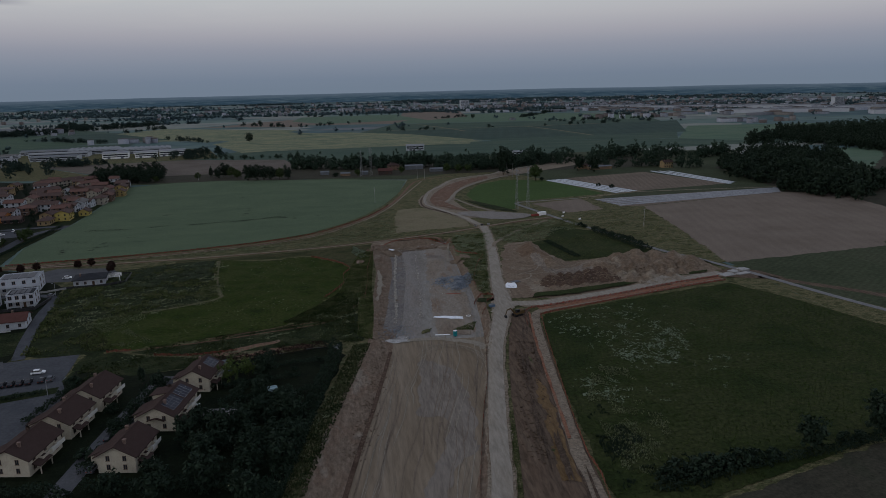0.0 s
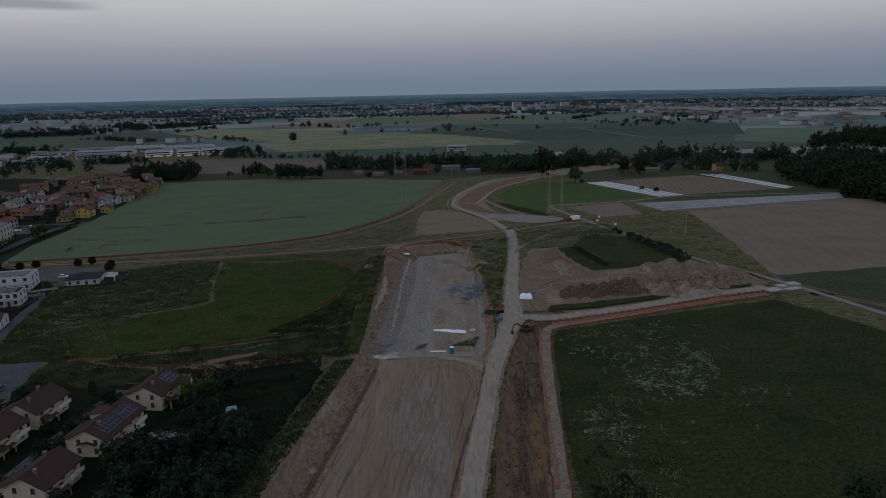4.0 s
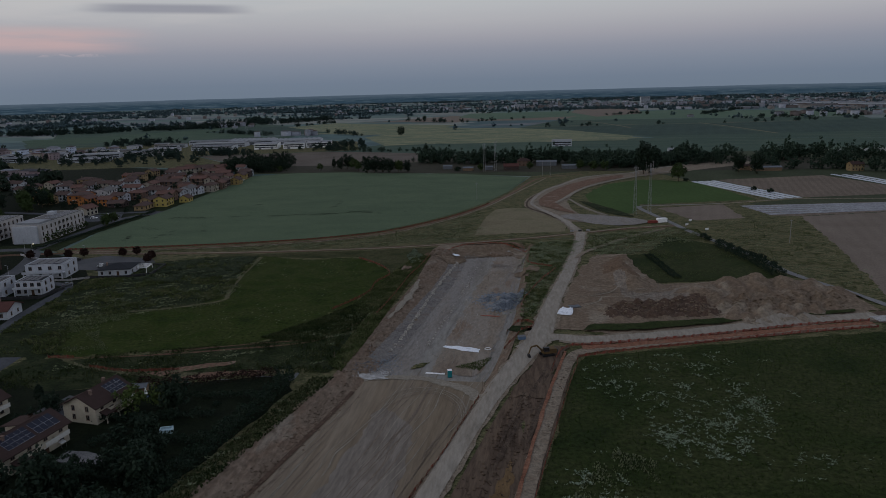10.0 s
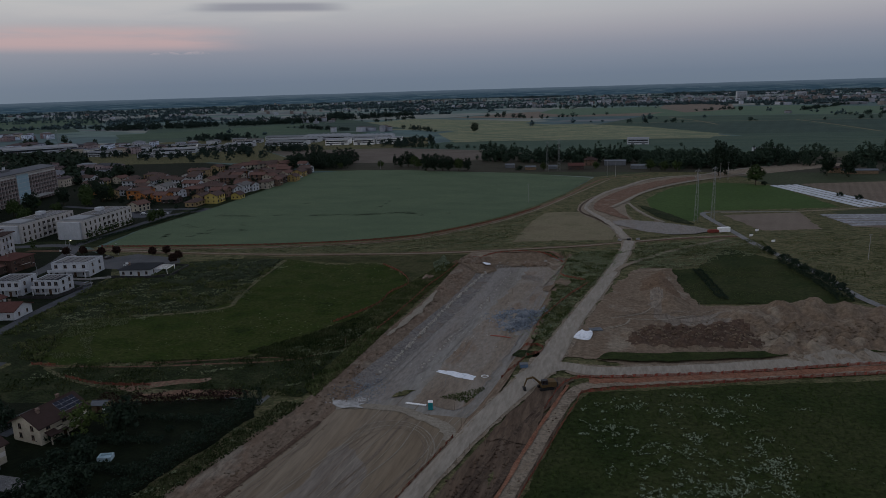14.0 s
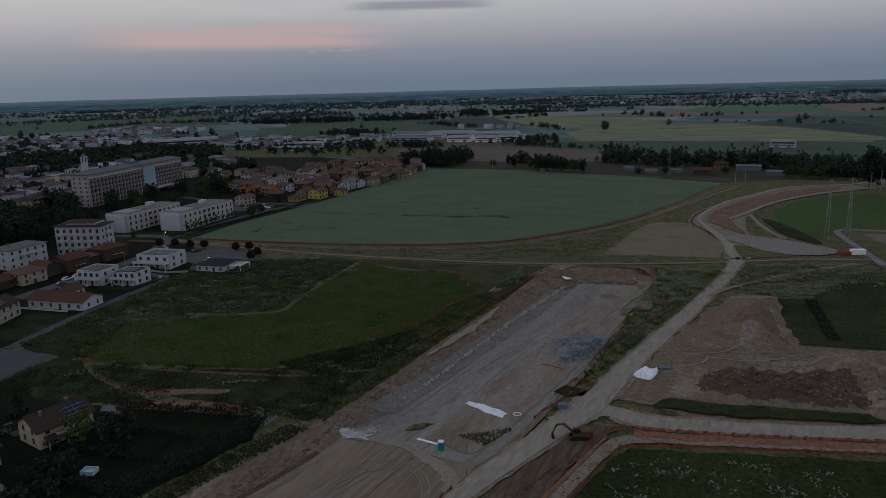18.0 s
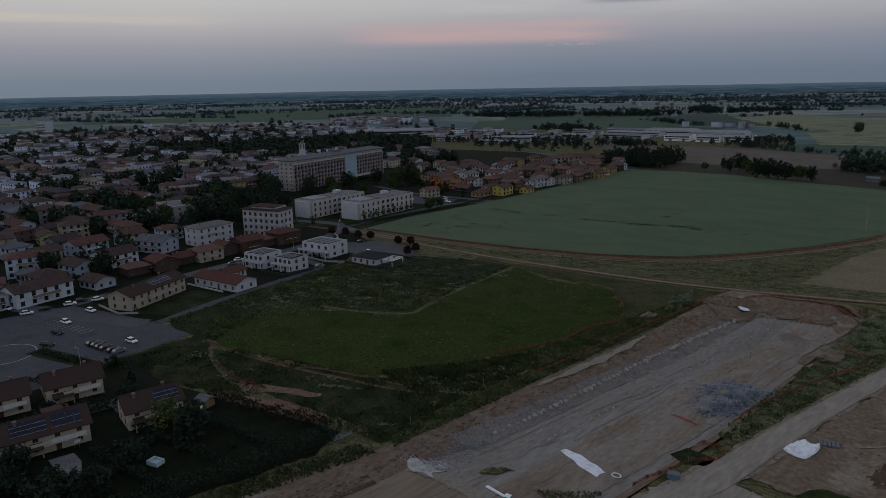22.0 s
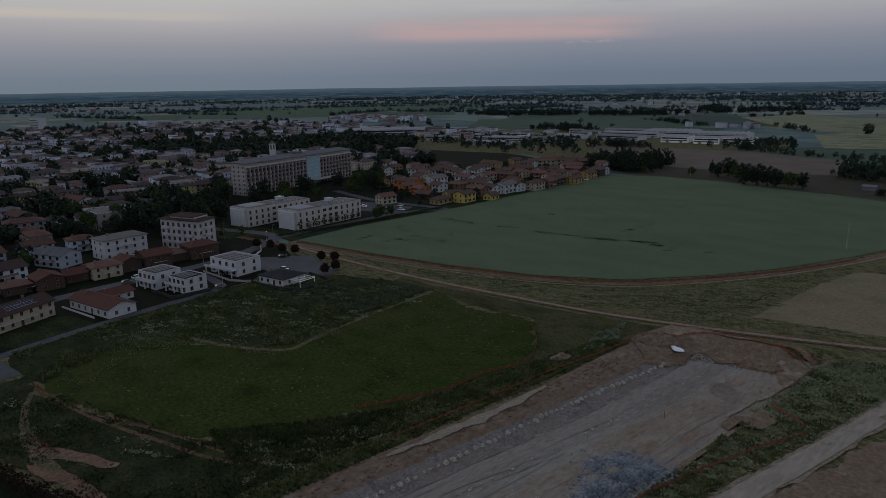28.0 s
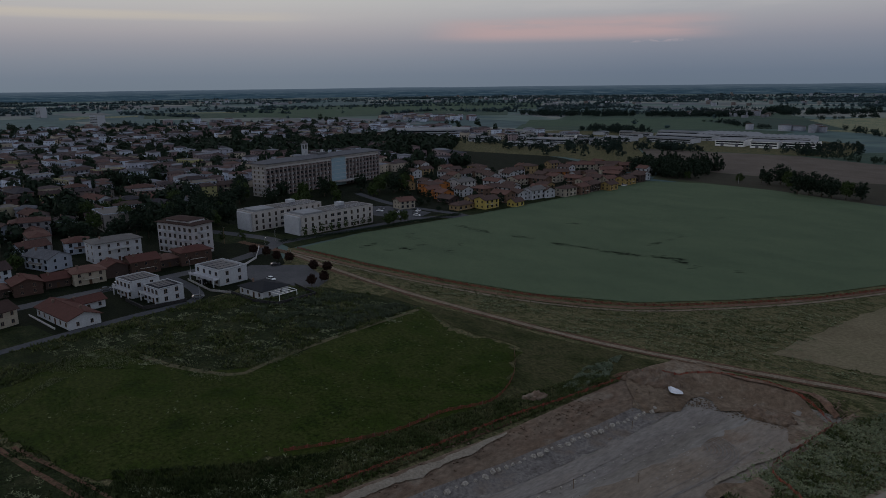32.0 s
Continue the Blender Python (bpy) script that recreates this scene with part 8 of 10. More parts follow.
hedge([(-157, 166.5), (-147, 169.5), (-136, 173)], 2.0, 1.1, "leaf_dark", "low hedge on the car park island", 8)
hedge([(-246, 352), (-243, 400), (-243, 470)], 2.2, 1.4, "leaf_dark", "hedge between estate and wheat", 9)

# far woods: many trees that nobody could count
def far_tree(seed, leaves, leaf=1.0):
    r = np.random.RandomState(seed)
    v = []
    for i in range(leaves):
        d = r.normal(size=3)
        d /= np.linalg.norm(d)
        q = np.array([d[0] * 0.46, d[1] * 0.46, 0.52 + d[2] * 0.46]) * r.uniform(0.75, 1.1)
        n = d + r.normal(size=3) * 0.4
        n /= np.linalg.norm(n)
        t1 = np.cross(n, r.normal(size=3))
        t1 /= np.linalg.norm(t1)
        t2 = np.cross(n, t1)
        s = r.uniform(0.13, 0.24) * leaf
        v += [q - t1 * s, q + t2 * s * 0.7, q + t1 * s, q - t2 * s * 0.7]
    return np.array(v), np.arange(4 * leaves).reshape(-1, 4)


def woods(name, label, xy, smin, smax, leaves, mat="wood_far", seed=1, tall=1.0, leaf=1.0):
    r = np.random.RandomState(seed)
    n = len(xy)
    xyz = np.column_stack([xy, np.full(n, -0.3)])
    s = r.uniform(smin, smax, n)
    if not leaves:  # full crowns in clumps, four shapes mixed
        vs, fs, low = [], [], 0
        for k in range(4):
            tv, tf = crown_arrays(seed * 10 + k, 0.40, 0.44, 0.52, 34, 13, 0.072, 0.5)
            mine = np.arange(n) % 4 == k
            c, q = np.cos(xyz[mine, 0]), np.sin(xyz[mine, 0])
            sz = s[mine][:, None]
            v = np.stack([(tv[None, :, 0] * c[:, None] - tv[None, :, 1] * q[:, None]) * sz + xyz[mine, 0:1], (tv[None, :, 0] * q[:, None] + tv[None, :, 1] * c[:, None]) * sz + xyz[mine, 1:2], tv[None, :, 2] * sz * tall * r.uniform(0.8, 1.2, mine.sum())[:, None] + xyz[mine, 2:3]], 2).reshape(-1, 3)
            f = (tf[None] + (np.arange(mine.sum()) * len(tv))[:, None, None]).reshape(-1, 4) + low
            low += len(v)
            vs.append(v)
            fs.append(f)
        ob = new(name, big_mesh(name, np.vstack(vs), np.vstack(fs), M[mat]))
        return tagged(ob, label, "woods", kind="stuff")
    tv, tf = far_tree(seed, leaves, leaf)
    ob = new(name, spread(name, tv, tf, xyz, r.uniform(0, 6.28, n), s, M[mat], s * tall * r.uniform(0.8, 1.15, n)))
    return tagged(ob, label, "woods", kind="stuff")


def fill(poly, n, seed):
    r = np.random.RandomState(seed)
    xs, ys = [p[0] for p in poly], [p[1] for p in poly]
    x, y = r.uniform(min(xs), max(xs), n * 3), r.uniform(min(ys), max(ys), n * 3)
    k = inside(poly, x, y)
    return np.column_stack([x[k], y[k]])[:n]


woods("tree_belt", "dark tree belt across the plain", np.array(BELTS), 5, 16, 0, "leaf_belt", 11, 1.1)
woods("tree_belt", "low tree belt before the straw field", np.array(BELTS_B), 3, 7.5, 0, "leaf_belt", 12)
woods("woods", "dark dense wood beside the ploughed field", np.vstack([fill([(331, 645), (306, 570), (311, 482), (327, 450), (341, 420), (405, 497), (436, 582), (500, 680), (484, 750), (440, 760), (380, 700)], 330, 2), fill([(472, 858), (586, 934), (600, 820), (600, 732), (830, 1020), (707, 1033), (648, 1032)], 300, 6)]), 9, 19, 0, "leaf_dark", 2, 1.0)
surface("clearing", [(446, 590), (486, 612), (580, 715), (640, 800), (590, 812), (505, 690)], M["field_green"], 0.12, "green field behind the wood", "field", smooth=False, edge=3)
woods("woods", "belt of dark woods", fill([(660, 1040), (830, 1030), (900, 900), (1100, 1160), (920, 1160), (780, 1150)], 200, 3), 9, 17, 0, "leaf_belt", 3)
woods("plantation", "dense poplar plantation behind the slab building", fill([(-860, 500), (-820, 590), (-780, 660), (-748, 750), (-634, 790), (-530, 690), (-585, 610), (-650, 545), (-740, 478)], 900, 4), 9, 14, 64, "leaf_dark", 4, 1.0, 1.15)
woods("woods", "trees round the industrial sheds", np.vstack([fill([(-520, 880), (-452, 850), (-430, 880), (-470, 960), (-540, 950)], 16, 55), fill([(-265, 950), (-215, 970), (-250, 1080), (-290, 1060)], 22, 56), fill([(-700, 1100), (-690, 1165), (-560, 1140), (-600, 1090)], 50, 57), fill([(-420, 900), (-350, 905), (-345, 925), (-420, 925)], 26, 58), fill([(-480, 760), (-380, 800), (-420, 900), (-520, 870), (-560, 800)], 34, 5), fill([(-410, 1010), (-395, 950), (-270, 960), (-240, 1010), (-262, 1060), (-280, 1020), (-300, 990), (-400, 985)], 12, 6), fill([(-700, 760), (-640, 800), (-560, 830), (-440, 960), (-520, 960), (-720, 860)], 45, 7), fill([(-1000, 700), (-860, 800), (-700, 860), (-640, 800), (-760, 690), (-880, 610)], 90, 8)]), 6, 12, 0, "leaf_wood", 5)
rw = np.random.RandomState(31)
rows_xy = []
for i in range(170):  # hedgerows and copses scattered over the plain
    a, d = rw.uniform(-0.85, 1.9), 1350 + 3150 * rw.rand() ** 0.8
    cx, cy = 40 - d * math.sin(a), 80 + d * math.cos(a)
    ang = math.radians(12 + rw.choice([0, 0, 90]) + rw.uniform(-6, 6))
    L = rw.uniform(60, 420)
    n = int(L / 5.5)
    t = rw.uniform(-L / 2, L / 2, n)
    rows_xy.append(np.column_stack([cx + np.cos(ang) * t + rw.normal(0, 2.4, n), cy + np.sin(ang) * t + rw.normal(0, 2.4, n)]))
for i in range(150):
    a, d = rw.uniform(-0.85, 1.9), rw.uniform(1250, 4000)
    rows_xy.append(np.array([[40 - d * math.sin(a), 80 + d * math.cos(a)]]))
for i in range(95):  # long dark woods far out
    a, d = rw.uniform(-0.85, 1.9), rw.uniform(2300, 4500)
    n, L = rw.randint(90, 220), rw.uniform(60, 330)
    u, w = rw.normal(0, 1, n) * L, rw.normal(0, 14, n)
    rows_xy.append(np.column_stack([40 - d * math.sin(a) + u * math.cos(a) - w * math.sin(a), 80 + d * math.cos(a) + u * math.sin(a) + w * math.cos(a)]))
xy = np.vstack(rows_xy)
field_rows = []
for (x0, y0), (x1, y1), n in [((-323, 1847), (-173, 1692), 16), ((-173, 1692), (-29, 1825), 12), ((-390, 1370), (-300, 1268), 12), ((-691, 1470), (-492, 1329), 26), ((30, 1446), (320, 1482), 9), ((345, 1480), (711, 1552), 14), ((417, 1871), (612, 2253), 60), ((612, 2253), (723, 2434), 30), ((-203, 2299), (116, 2331), 16), ((187, 1955), (294, 2034), 14), ((-560, 1640), (-500, 1805), 16), ((440, 1640), (720, 1680), 26)]:
    u = rw.rand(n)[:, None]
    field_rows.append(np.array([[x0, y0]]) * (1 - u) + np.array([[x1, y1]]) * u + rw.normal(0, 5, (n, 2)))
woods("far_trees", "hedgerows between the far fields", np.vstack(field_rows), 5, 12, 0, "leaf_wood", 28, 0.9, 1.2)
clear = np.ones(len(xy), bool)
for poly in ([(-560, 1250), (-60, 1000), (560, 1000), (720, 1700), (460, 2200), (-150, 2200)],):
    clear &= ~(inside(poly, xy[:, 0], xy[:, 1]) & (rw.rand(len(xy)) < 0.86))
woods("woods", "dark woods with a blue haze tint beyond the green field", np.vstack([fill([(-1190, 1450), (-1105, 1560), (-1000, 1580), (-910, 1560), (-960, 1500), (-1090, 1440)], 130, 91), fill([(-906, 1560), (-850, 1640), (-790, 1740), (-700, 1780), (-760, 1640), (-800, 1590)], 120, 92), fill([(-820, 1960), (-813, 2060), (-690, 1860), (-696, 1795)], 90, 93), fill([(-700, 1800), (-670, 1800), (-560, 2000), (-600, 2020)], 60, 94)]), 8, 15, 0, "leaf_wood", 93, 1.0)
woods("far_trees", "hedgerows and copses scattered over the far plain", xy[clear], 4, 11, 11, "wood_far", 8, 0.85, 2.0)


# far villages: small roofs and walls that nobody could count
def far_houses(name, label, centres, seed, halls=0.03, glazed=False):
    r = np.random.RandomState(seed)
    wall, roof, pane = [], [], []
    for cx, cy, sx, sy, n in centres:
        for _ in range(n):
            x, y = cx + r.normal() * sx, cy + r.normal() * sy
            L, W, h, up = r.uniform(9, 20), r.uniform(8, 12), r.uniform(5, 11), r.uniform(1.0, 2.0)
            if r.rand() < halls:
                L, W, h, up = r.uniform(30, 80), r.uniform(16, 30), r.uniform(6, 9), 1.0
            a = math.radians(12 + 90 * r.randint(2) + r.uniform(-5, 5))
            c, s = math.cos(a), math.sin(a)
            P = lambda u, v, z: (x + c * u - s * v, y + s * u + c * v, z)
            b = [P(-L / 2, -W / 2, 0), P(L / 2, -W / 2, 0), P(L / 2, W / 2, 0), P(-L / 2, W / 2, 0), P(-L / 2, -W / 2, h), P(L / 2, -W / 2, h), P(L / 2, W / 2, h), P(-L / 2, W / 2, h)]
            wall.append(([b[i] for i in range(8)]))
            for k in range(int(h / 2.9) if glazed else 0):
                n = int(L / 3.4)
                for i in range(n):
                    u, z = -L / 2 + L * (i + 0.5) / n, k * 2.9 + 0.9
                    for v in (-W / 2 - 0.05, W / 2 + 0.05):
                        pane.append([P(u - 0.6, v, z), P(u + 0.6, v, z), P(u + 0.6, v, z + 1.5), P(u - 0.6, v, z + 1.5)])
                for v in (-W / 4, W / 4):
                    for u in (-L / 2 - 0.05, L / 2 + 0.05):
                        pane.append([P(u, v - 0.5, k * 2.9 + 0.9), P(u, v + 0.5, k * 2.9 + 0.9), P(u, v + 0.5, k * 2.9 + 2.3), P(u, v - 0.5, k * 2.9 + 2.3)])
            rr, o = max(L / 2 - W / 2, 0.5), 0.6
            roof.append([P(-L / 2 - o, -W / 2 - o, h), P(L / 2 + o, -W / 2 - o, h), P(L / 2 + o, W / 2 + o, h), P(-L / 2 - o, W / 2 + o, h), P(-rr, 0, h + up), P(rr, 0, h + up)])
    nv = np.array(wall).reshape(-1, 3)
    k = len(wall)
    qf = np.array([(0, 1, 5, 4), (1, 2, 6, 5), (2, 3, 7, 6), (3, 0, 4, 7), (4, 5, 6, 7)])
    group_ = thing(name, label, "village", kind="stuff")
    piece("wall", big_mesh("wall", nv, (qf[None] + 8 * np.arange(k)[:, None, None]).reshape(-1, 4), M["far_wall" if glazed else "village_wall"]), group_)
    if pane:
        pv = np.array(pane).reshape(-1, 3)
        piece("window_glass", big_mesh("window_glass", pv, np.arange(len(pv)).reshape(-1, 4), M["glass"]), group_)
    rv = np.array(roof).reshape(-1, 3)
    rf = np.array([(0, 1, 5, 4), (1, 2, 5, 5), (2, 3, 4, 5), (3, 0, 4, 4)])
    tri = np.array([(0, 1, 5), (0, 5, 4), (1, 2, 5), (2, 3, 4), (2, 4, 5), (3, 0, 4)])
    piece("roof", big_mesh("roof", rv, (tri[None] + 6 * np.arange(k)[:, None, None]).reshape(-1, 3), M["far_roof" if glazed else "village_roof"]), group_)


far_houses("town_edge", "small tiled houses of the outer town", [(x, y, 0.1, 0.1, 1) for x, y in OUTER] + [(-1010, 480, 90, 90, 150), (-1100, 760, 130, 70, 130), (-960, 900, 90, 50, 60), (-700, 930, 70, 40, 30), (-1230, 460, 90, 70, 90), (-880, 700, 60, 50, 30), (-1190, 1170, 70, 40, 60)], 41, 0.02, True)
far_houses("far_village", "far villages scattered over the plain", [(300, 2900, 420, 120, 120), (900, 2800, 420, 140, 150), (700, 1750, 110, 40, 26), (-600, 2600, 300, 140, 36), (-1500, 2300, 300, 60, 14), (1500, 2600, 420, 220, 190), (1900, 2000, 260, 160, 80), (-300, 3600, 900, 240, 80), (-2900, 1500, 300, 100, 14),
                                                                  (-2600, 2600, 600, 200, 24), (-120, 2750, 200, 80, 40), (1200, 3700, 900, 300, 120), (-420, 1330, 50, 20, 8), (-760, 1700, 60, 30, 12), (-2900, 900, 300, 80, 12), (-3400, 1400, 400, 200, 12), (860, 1400, 60, 24, 10)], 42)
far_houses("far_works", "pale factory halls and yards on the plain", [(1050, 2150, 200, 130, 50), (1350, 1850, 220, 120, 60), (1600, 1900, 200, 160, 50), (800, 2350, 160, 90, 24)], 43, 0.75)
woods("town_trees", "dark trees in the gardens of the estate", np.array(EST_GREEN), 3, 6.5, 0, "leaf_dark", 51)
woods("town_trees", "dark trees in the gardens of the town", np.array(TOWN_NEAR), 4.5, 10, 0, "leaf_dark", 52, 1.1)
woods("grove", "dense dark grove beside the estate", np.array(GROVE), 9, 15, 0, "leaf_dark", 53)
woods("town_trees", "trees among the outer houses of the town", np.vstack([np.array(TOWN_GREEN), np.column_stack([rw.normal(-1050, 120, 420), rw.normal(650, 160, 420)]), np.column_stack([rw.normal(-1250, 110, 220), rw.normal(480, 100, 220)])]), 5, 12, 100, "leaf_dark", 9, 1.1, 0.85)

# ---- masts, poles, cables ----
def lattice_mast(x, y, h, base, label):
    """A slim tapering lattice mast with cross arms."""
    t = thing("lattice_mast", label, "mast", at(x, y, 0, 8), "power masts")
    r = lambda z: base * (1 - 0.72 * z / h)
    for sx in (-1, 1):
        for sy in (-1, 1):
            part("leg", Geo().tube((sx * r(0), sy * r(0), -0.2), (sx * r(h), sy * r(h), h), 0.055, 0.045, 4), M["steel"], t)
    n = 11
    for i in range(n):
        z0, z1 = h * i / n, h * (i + 1) / n
        g = Geo()
        for sx, sy, ex, ey in ((-1, -1, 1, -1), (1, -1, 1, 1), (1, 1, -1, 1), (-1, 1, -1, -1)):
            g.tube((sx * r(z0), sy * r(z0), z0), (ex * r(z1), ey * r(z1), z1), 0.022, n=3)
            g.tube((ex * r(z0), ey * r(z0), z0), (sx * r(z1), sy * r(z1), z1), 0.022, n=3)
        part("bracing", g, M["steel"], t)
    for z in (h - 1.2, h - 4.2):
        part("cross_arm", Geo().box(-1.5, -0.06, z, 1.5, 0.06, z + 0.12).tube((-1.4, 0, z + 0.1), (0, 0, z + 0.7), 0.035, n=4).tube((1.4, 0, z + 0.1), (0, 0, z + 0.7), 0.035, n=4), M["steel"], t)
        for sx in (-1.4, 1.4):
            part("insulator", Geo().tube((sx, 0, z - 0.8), (sx, 0, z), 0.07, 0.05, 6), M["plaster_grey"], t)
    return t


lattice_mast(80.5, 460, 30, 0.95, "slim grey lattice mast by the gravel yard")
lattice_mast(89.5, 462, 31, 0.95, "slim grey lattice mast by the gravel yard")
lattice_mast(-31, 694, 27, 1.2, "distant lattice mast behind the wheat")
lattice_mast(-21, 700, 29, 1.2, "distant lattice mast behind the wheat")
lattice_mast(-640, 1560, 34, 2.2, "distant lattice mast on the plain")
lattice_mast(-700, 830, 38, 1.2, "tall thin mast over the sheds")


def pole(x, y, h, label, r=0.16, mat="concrete", arm=True):
    t = thing("utility_pole", label, "pole", at(x, y, 0, 20), "utility poles")
    part("shaft", Geo().tube((0, 0, -0.3), (0, 0, h), r, r * 0.6, 8), M[mat], t)
    if arm:
        part("cross_arm", Geo().box(-0.9, -0.06, h - 0.5, 0.9, 0.06, h - 0.38), M["steel"], t)
    return t


for x, y, h in [(-22.5, 518, 12.5), (145, 379, 11.5), (24, 657, 13), (31, 655, 13), (112, 640, 13), (118, 641, 14), (-200, 712, 9)]:
    pole(x, y, h, "pale concrete utility pole standing in the field" if h < 12.6 else "pale concrete utility pole by the earthworks")
for x, y in [(-289, 332), (-318, 262), (-262, 330)]:
    pole(x, y, 9, "wooden street pole with overhead cable", 0.13, "wood")
for a, b in (((-318, 262, 8.6), (-289, 332, 8.6)), ((-289, 332, 8.6), (-262, 330, 8.6)), ((-318, 262, 8.6), (-352, 190, 8.0))):
    g = Geo()
    pts = [Vector(a).lerp(Vector(b), i / 8) - Vector((0, 0, 1.2 * (1 - (2 * i / 8 - 1) ** 2))) for i in range(9)]
    for p, q in zip(pts, pts[1:]):
        g.tube(p, q, 0.05, n=4)
    tagged(part("overhead_cable", g, M["rubber"]), "sagging black overhead cable between poles", "cable")


def street_lamp(x, y, a, lit=False):
    t = thing("street_lamp", "slim grey street lamp with its lamp lit" if lit else "slim grey street lamp by the road", "street lamp", at(x, y, 0, a), "street lamps")
    part("post", Geo().tube((0, 0, 0), (0, 0, 6), 0.09, 0.06, 8), M["lamp_grey"], t)
    part("arm", Geo().tube((0, 0, 5.9), (0.9, 0, 6.2), 0.05, 0.05, 6), M["lamp_grey"], t)
    part("lamp_head", Geo().box(0.7, -0.15, 6.12, 1.35, 0.15, 6.25), M["lit_lamp" if lit else "lamp_grey"], t)


for x, y, a, lit in [(-134, 171, 200, False), (-214, 296, 180, False), (-236, 340, 0, True), (-176, 286, 180, False), (-205, 338, 270, False), (-250, 352, 0, False), (-188, 203, 90, False)]:
    street_lamp(x, y, a, lit)
for x, y in [(-74, 117), (-69, 108)]:
    t = thing("garden_light", "small lit garden light on the lawn", "lamp", at(x, y, 0))
    part("stake", Geo().tube((0, 0, 0), (0, 0, 0.8), 0.04, n=6), M["dark_metal"], t)
    part("globe", Geo().tube((0, 0, 0.8), (0, 0, 1.05), 0.12, 0.10, 8), M["lit_lamp"], t)


# ---- orange safety fences ----
def safety_fence(pts, label="sagging orange safety mesh fence on stakes", every=3.0, h=1.0, group="orange safety fences", net="mesh_old"):
    line = curve_through(pts, 8)
    t = thing("safety_fence", label, "fence", group=group)
    stake = Geo().box(-0.035, -0.035, -0.3, 0.035, 0.035, 1.2).data("stake", M["mesh_post"])
    path = []
    run, nxt = 0.0, 0.0
    for (x0, y0), (x1, y1) in zip(line, line[1:]):
        d = math.hypot(x1 - x0, y1 - y0)
        while nxt <= run + d:
            k = (nxt - run) / max(d, 1e-6)
            path.append((x0 + (x1 - x0) * k, y0 + (y1 - y0) * k))
            nxt += every
        run += d
    r = random.Random(len(path))
    for i, (x, y) in enumerate(path):
        piece("stake", stake, t, m=at(x, y, height(x, y), r.uniform(0, 90)))
    vs, fs = [], []
    for i in range(len(path) - 1):
        (x0, y0), (x1, y1) = path[i], path[i + 1]
        for j in range(4):
            k = j / 4
            x, y = x0 + (x1 - x0) * k, y0 + (y1 - y0) * k
            sag = 0.30 * math.sin(math.pi * k) * r.uniform(0.4, 1.2)
            lean = r.uniform(-0.12, 0.12)
            z = height(x, y)
            top = h - sag
            for band in (0.04, 0.3, 0.56, 0.82):
                vs += [(x + lean * band, y - lean * band, z + 0.05 + top * band), (x + lean * (band + 0.15), y - lean * (band + 0.15), z + 0.05 + top * (band + 0.15))]
    n = len(vs) // 8
    for i in range(n - 1):
        for k in range(4):
            a, b = 8 * i + 2 * k, 8 * i + 8 + 2 * k
            fs.append((a, b, b + 1, a + 1))
            if k < 3 and i % 4 == 0:
                fs.append((a + 1, b + 1, b + 2, a + 2))
    part("mesh", Geo().add(vs, fs), M[net], t)
    return t


for pts in ([(131, 251), (107, 244.5), (74, 233), (37, 219.5), (34, 213), (28.8, 183), (23.2, 147), (18.4, 112), (17, 92), (2, 20)], [(131, 257.5), (108, 251.5), (74, 239), (40, 229), (33, 227.5), (29, 221), (26, 203)], [(7.5, 190), (5, 178), (2, 160), (-1, 148), (-6, 125), (-12, 95)],
            [(12.2, 226), (15, 232), (17, 241)], [(17, 241), (21, 245), (20, 250), (13, 248), (12, 240)], [(-35, 255), (-34, 270.5), (-33.2, 289), (-32.8, 307), (-31, 325), (-30, 340), (-28, 355), (-16, 367.5), (-3.6, 372.6), (8.5, 371.6), (12.5, 370), (17.4, 365), (17.4, 349), (17.2, 336), (19.7, 330.6), (24.5, 328.2), (30.3, 324.3)], [(15.9, 262), (17, 275.3), (19, 284.6), (20.8, 293), (23, 301), (24.7, 308), (28.2, 317.5), (30.3, 324.3)],
            [(-63, 339), (-50, 326), (-42, 311), (-45, 297), (-45, 280), (-54, 256)], [(-228, 353), (-181, 360.5), (-137, 370), (-98, 383), (-67, 401), (-44, 431), (-27, 462), (-12, 503)], [(-110, 200), (-96, 197.5), (-80, 200)], [(-128, 206), (-118, 207)]):
    safety_fence(pts, net="mesh_red" if pts[0][0] in (131, 15.9, -35) else "mesh_old")
for pts in ([(x, y) for x, y in HAUL[2:6]],):
    t = thing("stake_row", "row of thin survey stakes along the haul road", "stakes")
    st = Geo().box(-0.04, -0.04, -0.2, 0.04, 0.04, 1.5).data("stake", M["mesh_post"])
    line = curve_through(pts, 8)
    for i in range(0, len(line), 1):
        x, y = line[i]
        piece("stake", st, t, m=at(x + 3.4, y, height(x + 3.4, y), 10 * i))
for x, y in [(-38, 212), (-40, 240), (-20, 345), (4, 205), (8, 196), (16, 186), (1, 312), (-6, 300), (-14, 330)]:
    t = thing("marker_post", "yellowish wooden marker post", "post", at(x, y, height(x, y)))
    part("shaft", Geo().box(-0.06, -0.06, -0.3, 0.06, 0.06, 2.0), M["mesh_post"], t)
    part("cap", Geo().box(-0.07, -0.07, 2.0, 0.07, 0.07, 2.2), M["digger_yellow"], t)

